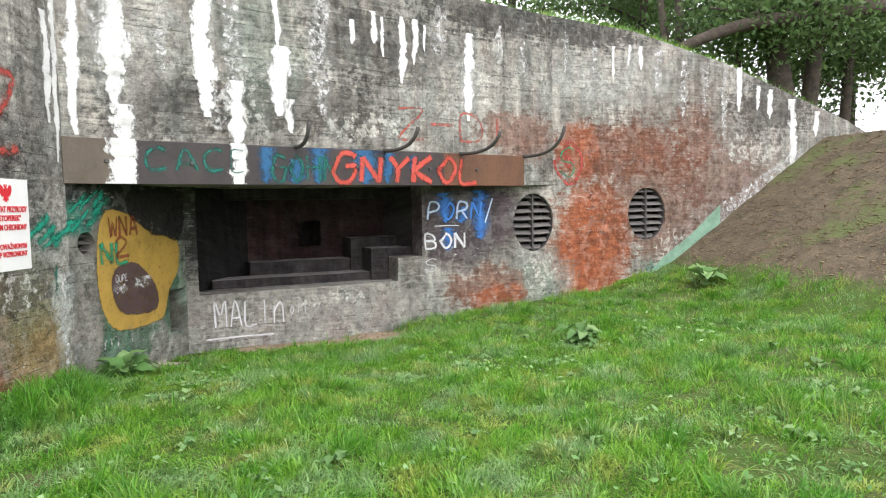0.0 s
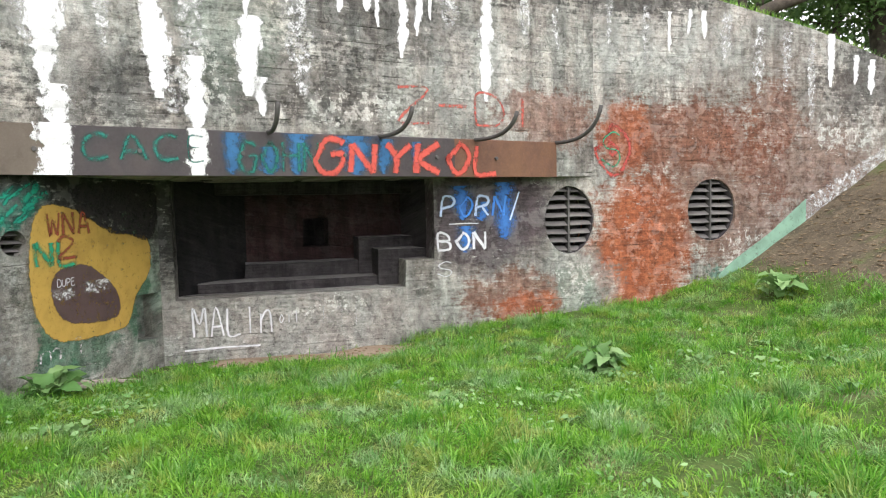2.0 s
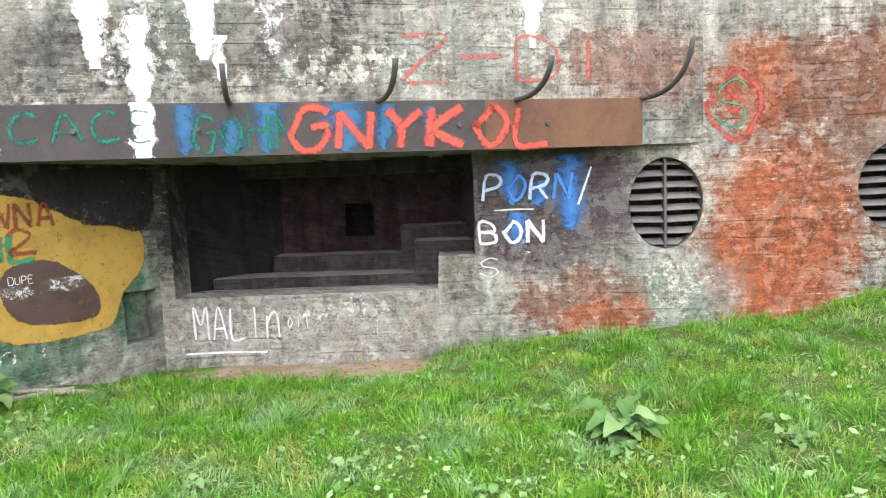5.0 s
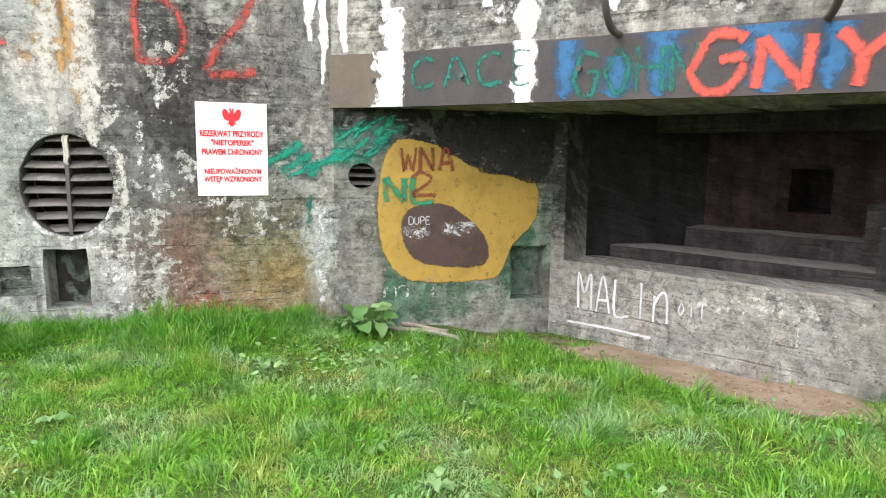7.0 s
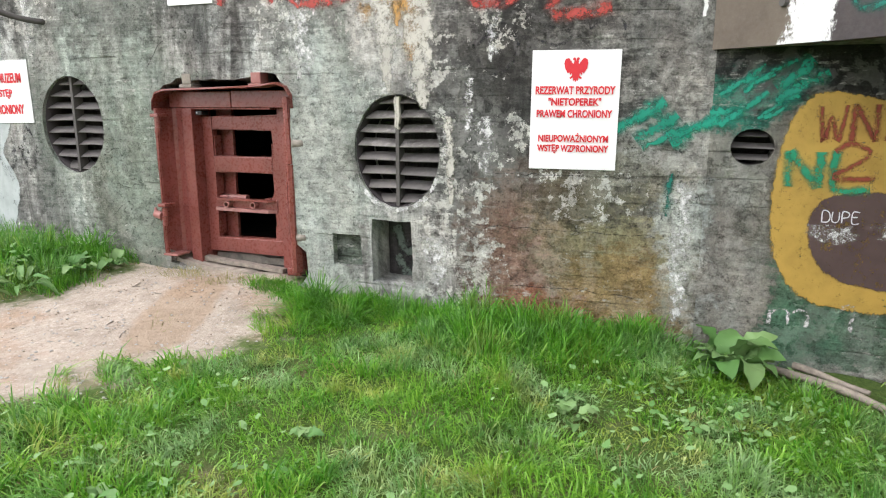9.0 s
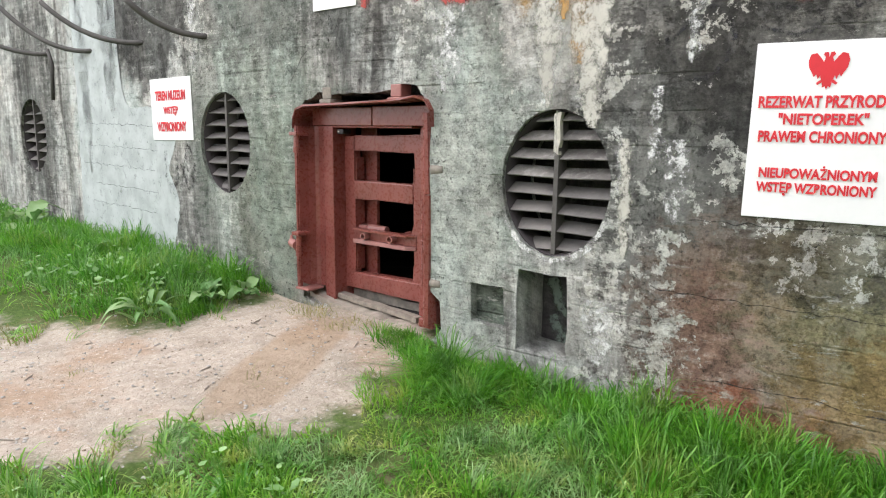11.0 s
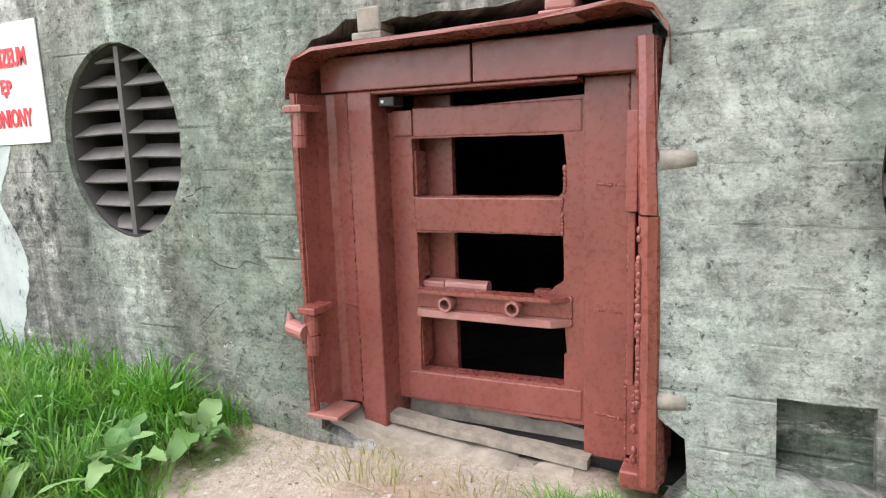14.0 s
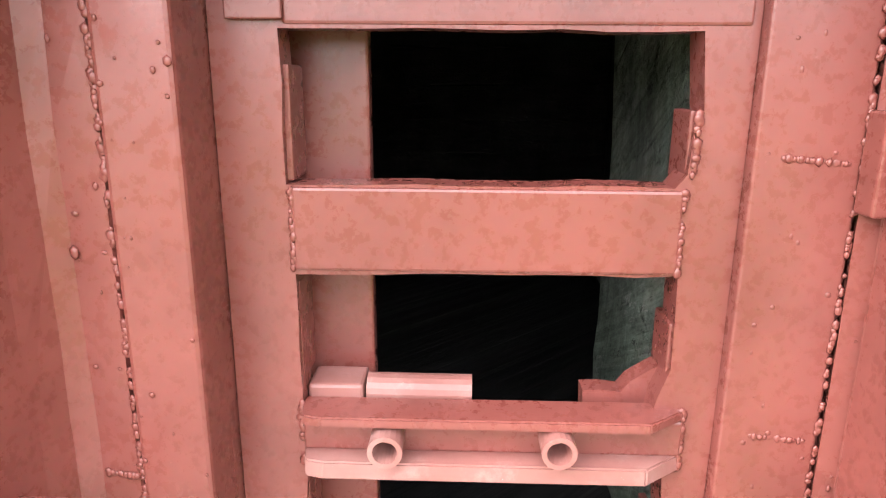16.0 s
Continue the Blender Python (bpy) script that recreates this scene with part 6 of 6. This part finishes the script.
def blades(name, label, n, area, height, width, mat, keep=None, lean=0.5, seed=1, category="grass", skip_bare=True, clump=None, spread=0.05):
    """Grass blades in tufts that lean their own way."""
    rng = np.random.default_rng(seed)
    x0, y0, x1, y1 = area
    clump = clump or max(1, n // 24)
    cx, cy, which = rng.uniform(x0, x1, clump), rng.uniform(y0, y1, clump), rng.integers(0, clump, n)
    cdir, clean, ch = rng.uniform(0, 2 * np.pi, clump), rng.uniform(0.2, 1.5, clump), rng.uniform(0.6, 1.35, clump)
    ox, oy = rng.normal(0, spread, n), rng.normal(0, spread, n)
    x, y = cx[which] + ox, cy[which] + oy
    ok = wall_front(x, y) > 0.015
    if skip_bare:
        ok &= bare(x, y) < rng.uniform(0.05, 0.98, n)
    ok &= ground_z(x, y) < 0.34 + 0.2 * rng.random(n) ** 3 + 0.15 * (x < -3)
    if keep:
        ok &= keep(x, y, rng)
    x, y, which, ox, oy = x[ok], y[ok], which[ok], ox[ok], oy[ok]
    n = len(x)
    z = ground_z(x, y) - 0.006
    patchy = 0.8 + 0.35 * np.sin(x * 2.3 + 1.1 * np.sin(y * 1.9)) * np.cos(y * 2.9 + x) + 0.15 * np.sin(x * 9 + y * 11)
    h = height * rng.uniform(0.5, 1.25, n) * np.clip(patchy, 0.4, 1.3) * ch[which]
    w = width * rng.uniform(0.6, 1.3, n)
    a = rng.uniform(0, 2 * np.pi, n)
    bx = np.cos(cdir[which]) * clean[which] * 0.7 + ox / spread * 0.45 + rng.normal(0, 0.3, n)
    by = np.sin(cdir[which]) * clean[which] * 0.7 + oy / spread * 0.45 + rng.normal(0, 0.3, n)
    lx, ly = bx * h * lean, by * h * lean
    l = np.hypot(lx, ly)
    sx, sy = np.cos(a) * w / 2, np.sin(a) * w / 2
    up = h * np.clip(1 - 0.32 * (l / h) ** 1.5, 0.3, 1)
    P = np.empty((n, 7, 3))
    for k, (f, g, ww) in enumerate(((0.0, 0.0, 1.0), (0.22, 0.50, 0.9), (0.58, 0.86, 0.65))):
        P[:, 2 * k] = np.stack([x - sx * ww + lx * f, y - sy * ww + ly * f, z + up * g], 1)
        P[:, 2 * k + 1] = np.stack([x + sx * ww + lx * f, y + sy * ww + ly * f, z + up * g], 1)
    P[:, 6] = np.stack([x + lx, y + ly, z + up * np.clip(1.02 - 0.22 * (l / h), 0.5, 1)], 1)
    base = (np.arange(n) * 7)[:, None]
    loops = np.concatenate([base + np.array([[0, 1, 3, 2]]), base + np.array([[2, 3, 5, 4]]), base + np.array([[4, 5, 6]])], 1).ravel()
    me = bpy.data.meshes.new(name)
    me.vertices.add(n * 7)
    me.vertices.foreach_set("co", P.ravel())
    me.loops.add(n * 11)
    me.loops.foreach_set("vertex_index", loops.astype(np.int32))
    me.polygons.add(n * 3)
    starts = (np.arange(n)[:, None] * 11 + np.array([[0, 4, 8]])).ravel()
    me.polygons.foreach_set("loop_start", starts.astype(np.int32))
    me.polygons.foreach_set("use_smooth", np.ones(n * 3, dtype=bool))
    me.materials.append(mat)
    me.update(calc_edges=True)
    me.validate()
    return tagged(new(name, me), label, category, kind="stuff")


blades("lawn_grass", "bright green tufted lawn grass", 150000, (-4.4, 1.2, 4.2, 12.0), 0.105, 0.0085, grass_mat, seed=1, lean=0.95, clump=4200, spread=0.055)
blades("lawn_grass", "bright green tufted lawn grass", 26000, (-4.4, -6.0, 4.2, 1.2), 0.10, 0.010, grass_mat, seed=2, lean=0.9)
blades("fine_lawn_grass", "fine dense lawn grass before the bunker", 85000, (-4.3, 2.2, 0.8, 7.8), 0.085, 0.0065, grass_mat, seed=21, lean=1.1, clump=2600, spread=0.07)
blades("long_lawn_grass", "longer arching tufts in the lawn", 34000, (-4.3, 1.5, 3.6, 10.8), 0.16, 0.0075, lush_mat, seed=14, lean=1.05, clump=800, spread=0.045)
blades("dry_lawn_grass", "straw coloured dead grass in the lawn", 14000, (-4.4, 0.0, 4.2, 12.0), 0.07, 0.006, dry_mat, seed=3, lean=1.3, clump=700, spread=0.08)
blades("tall_grass", "tall lush grass along the foot of the wall", 26000, (-4.3, 3.25, -2.9, 5.5), 0.21, 0.008, lush_mat, lambda x, y, r: wall_front(x, y) < 0.15 + 0.75 * r.random(len(x)) * np.clip(1.3 - abs(y - 4.6) / 1.0, 0.05, 1), 0.9, 4, clump=380)
blades("tall_grass", "tall lush grass along the foot of the wall", 44000, (-4.3, -6.0, -2.7, 1.1), 0.22, 0.008, lush_mat, lambda x, y, r: wall_front(x, y) < 0.3 + 1.1 * r.random(len(x)), 0.8, 5, clump=800)
blades("grass_tuft", "long arching grass tuft by the niches", 1500, (-4.15, 2.98, -3.75, 3.35), 0.30, 0.0075, lush_mat, None, 1.35, 6, skip_bare=False, clump=7)
blades("grass_tuft", "grass tuft at the door corner", 900, (-4.22, 2.45, -4.0, 2.8), 0.15, 0.006, lush_mat, None, 0.9, 7, skip_bare=False, clump=6)
blades("grass_fringe", "grass fringe along the embrasure wall", 12000, (-1.9, 9.0, 3.0, 12.3), 0.15, 0.007, grass_mat, lambda x, y, r: wall_front(x, y) < 0.35 * r.random(len(x)), 0.7, 8)
blades("dry_tuft", "dry worn grass along the door threshold", 700, (-4.27, 1.35, -3.95, 2.75), 0.08, 0.004, dry_mat, None, 1.0, 17, skip_bare=False, clump=30)
blades("path_edge_grass", "worn yellowish grass along the edge of the sandy path", 9000, (-4.2, 0.2, -1.2, 3.6), 0.07, 0.006, dry_mat, lambda x, y, r: (bare(x, y) > 0.02) & (bare(x, y) < 0.75), 1.2, 18, skip_bare=False, clump=420, spread=0.05)
blades("path_tuft", "few short grass tufts on the sandy path", 160, (-3.6, 0.6, -2.2, 2.6), 0.06, 0.004, dry_mat, None, 0.9, 9, skip_bare=False, clump=5)


def clover(name, label, n, area, seed, size=0.03, up=0.05):
    rng = np.random.default_rng(seed)
    x, y = rng.uniform(area[0], area[2], n), rng.uniform(area[1], area[3], n)
    m = (np.sin(x * 1.7 + 2 * np.sin(y * 1.3)) + np.sin(y * 2.1 - x * 0.7) + rng.normal(0, 0.5, n)) > 0.5
    ok = (wall_front(x, y) > 0.03) & (bare(x, y) < 0.4) & m & (ground_z(x, y) < 0.4)
    x, y = x[ok], y[ok]
    n = len(x)
    z = ground_z(x, y) + up * rng.uniform(0.3, 1.2, n)
    a, s = rng.uniform(0, 2 * np.pi, n), size * rng.uniform(0.5, 1.3, n)
    t = rng.uniform(-0.5, 0.5, (n, 2))
    P = np.empty((n, 5, 3))
    for k, (r, da) in enumerate(((0.3, np.pi), (0.75, 0.7), (1.2, 0.15), (1.1, -0.2), (0.7, -0.75))):
        px, py = np.cos(a + da) * s * r, np.sin(a + da) * s * r
        P[:, k] = np.stack([x + px, y + py, z + px * t[:, 0] + py * t[:, 1]], 1)
    me = bpy.data.meshes.new(name)
    me.from_pydata(P.reshape(-1, 3).tolist(), [], (np.arange(n * 5).reshape(-1, 5)).tolist())
    me.materials.append(small_weed)
    return tagged(new(name, me), label, "weeds", kind="stuff")


clover("clover_leaves", "small clover and weed leaves in the lawn", 12000, (-4.3, -2.0, 3.5, 11.0), 11, 0.02, 0.05)
clover("broad_weed_leaves", "pale broad weed leaves scattered in the lawn", 2600, (-3.8, 2.6, 3.2, 9.6), 15, 0.034, 0.075)
clover("weed_leaves", "low leafy weeds by the embrasure wall", 500, (-4.4, 5.3, -3.0, 7.6), 12, 0.03, 0.06)
clover("weed_leaves", "leafy weeds in the tall grass by the wall", 1500, (-4.3, -4.0, -3.0, 1.0), 13, 0.035, 0.17)


# ---- earth litter ----
def sprinkle(name, label, n, area, mat, size, seed, keep, flat=0.5):
    rng = random.Random(seed)
    bm = bmesh.new()
    done = 0
    while done < n:
        x, y = rng.uniform(area[0], area[2]), rng.uniform(area[1], area[3])
        if keep(x, y):
            s = size * rng.uniform(0.4, 1.5)
            m = Matrix.Translation((x, y, gz(x, y) + s * 0.15)) @ Euler((0, 0, rng.uniform(0, 6.3))).to_matrix().to_4x4() @ Matrix.Diagonal((s, s * rng.uniform(0.5, 0.9), s * flat, 1))
            bmesh.ops.create_icosphere(bm, subdivisions=1, radius=1.0, matrix=m)
            done += 1
    return tagged(mesh_object(name, bm, mat), label, "litter", kind="stuff")


on_dirt = lambda x, y: bare(np.array([x]), np.array([y]))[0] > 0.3 and wall_front(np.array([x]), np.array([y]))[0] > 0.05
sprinkle("pebbles", "small pebbles on the sandy path", 800, (-4.2, 0.0, -1.5, 3.0), stone, 0.009, 1, on_dirt)
sprinkle("earth_crumbs", "dark crumbs of earth on the sandy path", 260, (-4.2, 0.0, -1.5, 3.0), plain("dark_crumb", (0.20, 0.155, 0.11)), 0.007, 2, on_dirt)
on_path = random.Random(77)
for k in range(12):
    x, y, a, ln = on_path.uniform(-3.9, -2.0), on_path.uniform(0.8, 2.5), on_path.uniform(0, 3.1), on_path.uniform(0.03, 0.09)
    if on_dirt(x, y):
        pts = [(x + ln * f * math.cos(a), y + ln * f * math.sin(a), gz(x + ln * f * math.cos(a), y + ln * f * math.sin(a)) + 0.004) for f in (-0.5, 0, 0.5)]
        tagged(mesh_object("twig", tube(bmesh.new(), pts, [0.004, 0.0045, 0.003], 6), wood), "small dry twig lying on the sandy path", "twig", "twigs on the sandy path")
litter_mat = plain("leaf_litter", (0.30, 0.21, 0.12), 0.9, 30, 0.4)
sprinkle("leaf_litter", "dry leaves and bits on the earth bank", 2200, (2.0, 6.0, 7.0, 16.0), litter_mat, 0.03, 3, lambda x, y: gz(x, y) > 0.35 and wall_front(np.array([x]), np.array([y]))[0] > 0.05, 0.15)
sprinkle("leaf_litter", "dry bits on the bare earth below the embrasure", 160, (-4.4, 7.0, -1.6, 9.3), litter_mat, 0.018, 4, on_dirt, 0.3)
for k, (a, b, r) in enumerate((((-4.36, 6.06), (-3.74, 6.92), 0.030), ((-4.36, 6.20), (-4.10, 6.56), 0.026))):
    pts = [(a[0] + (b[0] - a[0]) * f, a[1] + (b[1] - a[1]) * f + 0.0, gz(a[0] + (b[0] - a[0]) * f, a[1] + (b[1] - a[1]) * f) + r * 0.8 + 0.012 * math.sin(5 * f + k) + 0.03 * k) for f in (i / 8 for i in range(9))]
    tagged(mesh_object("stick", tube(bmesh.new(), pts, [r * (1 - 0.4 * i / 8) for i in range(9)], 8), wood, smooth=True), "dry pale stick lying against the wall", "stick", "sticks by the wall")


# ---- trees ----
def tree(x, y, z, height, r, lean, seed, crown=True, low=0.45, leaves=5200, label="tall dark tree on the earth bank"):
    rnd = random.Random(seed)
    ob = thing("tree", label, "tree", "trees behind the bunker", at=(x, y, z))
    bm = bmesh.new()
    pts = [Vector((lean[0] * f + 0.25 * math.sin(2.2 * f + seed), lean[1] * f + 0.2 * math.cos(2.7 * f + seed) - 0.2, height * f - 0.3)) for f in (i / 12 for i in range(13))]
    tube(bm, pts, [r * (1.25 if i == 0 else 1 - 0.75 * i / 12) for i in range(13)], 10)
    part("trunk", bm, bark, ob, smooth=True)
    tips = []
    for k in range(16):
        limbs = bmesh.new()
        f = rnd.uniform(low, 0.97)
        base = pts[int(f * 12)]
        a, ln = rnd.uniform(0, 6.28), height * rnd.uniform(0.16, 0.34) * (1.15 - 0.5 * f)
        q = [base + Vector((math.cos(a) * ln * s, math.sin(a) * ln * s, ln * (0.55 * s - 0.45 * s * s) + rnd.uniform(-0.05, 0.05))) for s in (0, 0.25, 0.5, 0.75, 1)]
        tube(limbs, q, [r * 0.34 * (1 - 0.2 * i) for i in range(5)], 6)
        tips += q[2:]
        for j in range(3):
            b = q[rnd.randint(1, 4)]
            e = b + Vector((rnd.uniform(-1, 1), rnd.uniform(-1, 1), rnd.uniform(-0.5, 0.7))) * ln * 0.45
            tube(limbs, [b, (b + e) / 2 + Vector((0, 0, 0.08)), e], [r * 0.12, r * 0.08, r * 0.03], 5)
            tips += [e, (b + e) / 2]
        part("limb", limbs, bark, ob, smooth=True)
    if crown:
        rng = np.random.default_rng(seed)
        T = np.array([tuple(t) for t in tips])
        c = T[rng.integers(0, len(T), leaves)] + rng.normal(0, 1, (leaves, 3)) * np.array([0.5, 0.5, 0.32]) * (height / 9)
        ax = rng.normal(0, 1, (leaves, 3))
        ax /= np.linalg.norm(ax, axis=1)[:, None]
        bx = np.cross(ax, rng.normal(0, 1, (leaves, 3)))
        bx /= np.linalg.norm(bx, axis=1)[:, None]
        s = rng.uniform(0.035, 0.10, (leaves, 1)) * (height / 10)
        P = np.stack([c - ax * s, c + bx * s * 0.55, c + ax * s, c - bx * s * 0.55], 1).reshape(-1, 3)
        me = bpy.data.meshes.new("crown")
        me.from_pydata(P.tolist(), [], np.arange(leaves * 4).reshape(-1, 4).tolist())
        me.materials.append(crown_mat)
        o = new("crown", me)
        o.parent = ob
    return ob


for i, (u, v, h, r, lean, low, nl) in enumerate((
        (10.07, 2.5, 9, 0.10, (-0.5, 0.3), 0.45, 3500), (10.75, 2.6, 10, 0.12, (0.3, 0.2), 0.4, 4000), (12.45, 1.0, 8, 0.27, (-0.8, 0.4), 0.25, 9000), (13.6, 1.4, 9, 0.20, (0.5, 0.2), 0.25, 8000),
        (13.4, 3.6, 10, 0.10, (0.3, 0.1), 0.2, 6000), (15.8, 2.5, 10, 0.14, (0.3, 0.3), 0.15, 8000), (18.0, 1.0, 10, 0.18, (-0.4, 0.6), 0.15, 9000), (9.0, 7.0, 8, 0.16, (0.4, 0.4), 0.12, 9000),
        (5.5, 9.5, 8, 0.16, (0.4, -0.4), 0.12, 9000), (20.5, 5.0, 11, 0.2, (0, 0), 0.1, 9000), (14.0, 8.0, 11, 0.2, (0.4, 0), 0.1, 9000), (24.0, -3.0, 11, 0.2, (0, 0), 0.12, 9000), (28.0, 2.0, 12, 0.2, (0, 0), 0.1, 9000), (18.0, 13.0, 12, 0.2, (0, 0), 0.1, 9000))):
    p = on_b(u, 0, v)
    z = gz(p.x, p.y) if v < 0 or u > 14 else float(np.interp(u, (5, 9.3, 12.7, 14.5), (4.6, 4.1, 3.1, 2.7)))
    tree(p.x, p.y, min(z, 5.0), h, r, lean, 40 + i, True, low, int(1.8 * nl))

# bough that reaches out over the parapet
bough = thing("fallen_bough", "thick dark bough leaning over the parapet", "bough")
p0, p1 = on_b(8.9, 4.34, 0.7), on_b(14.2, 5.65, 0.1)
pts = [p0.lerp(p1, f) + Vector((0, 0, 0.16 * math.sin(f * 4.2) + 0.04 * math.sin(9 * f))) for f in (i / 12 for i in range(13))]
part("limb", tube(bmesh.new(), pts, [0.10 + 0.05 * math.sin(2 * f) for f in (i / 12 for i in range(13))], 10), bark, bough, smooth=True)
for k in range(6):
    b = pts[4 + k]
    e = b + Vector((0.5 * math.sin(k * 2.1), 0.5, 0.7 - 0.3 * k))
    part("branch", tube(bmesh.new(), [b, (b + e) / 2 + Vector((0.1, 0, 0)), e], [0.04, 0.025, 0.01], 6), bark, bough, smooth=True)

# turf along the parapet
rngp = random.Random(9)
bm = bmesh.new()
for k in range(2600):
    u = rngp.uniform(0.5, 11.9)
    f = rngp.random() ** 2
    if u < 5.4:
        q = on_c(u * 1.15, 0, 0.06 + 0.5 * f)
        z = TOP + 0.02
    else:
        q = on_b(u, 0, 0.04 + 0.4 * f)
        z = float(np.interp(u, (5.5, 7.2, 9.3, 11, 12.7), (4.40, 4.32, 3.93, 3.48, 3.03)))
    h, a, w = rngp.uniform(0.04, 0.16), rngp.uniform(0, 6.28), 0.006
    b = Vector((q.x, q.y, z + 0.15 * f))
    s = Vector((math.cos(a), math.sin(a), 0))
    bm.faces.new((bm.verts.new(b - s * w), bm.verts.new(b + s * w), bm.verts.new(b + Vector((rngp.uniform(-0.06, 0.06), rngp.uniform(-0.06, 0.06), h)))))
tagged(mesh_object("parapet_grass", bm, grass_mat), "thin grass along the top edge of the bunker", "grass", kind="stuff")
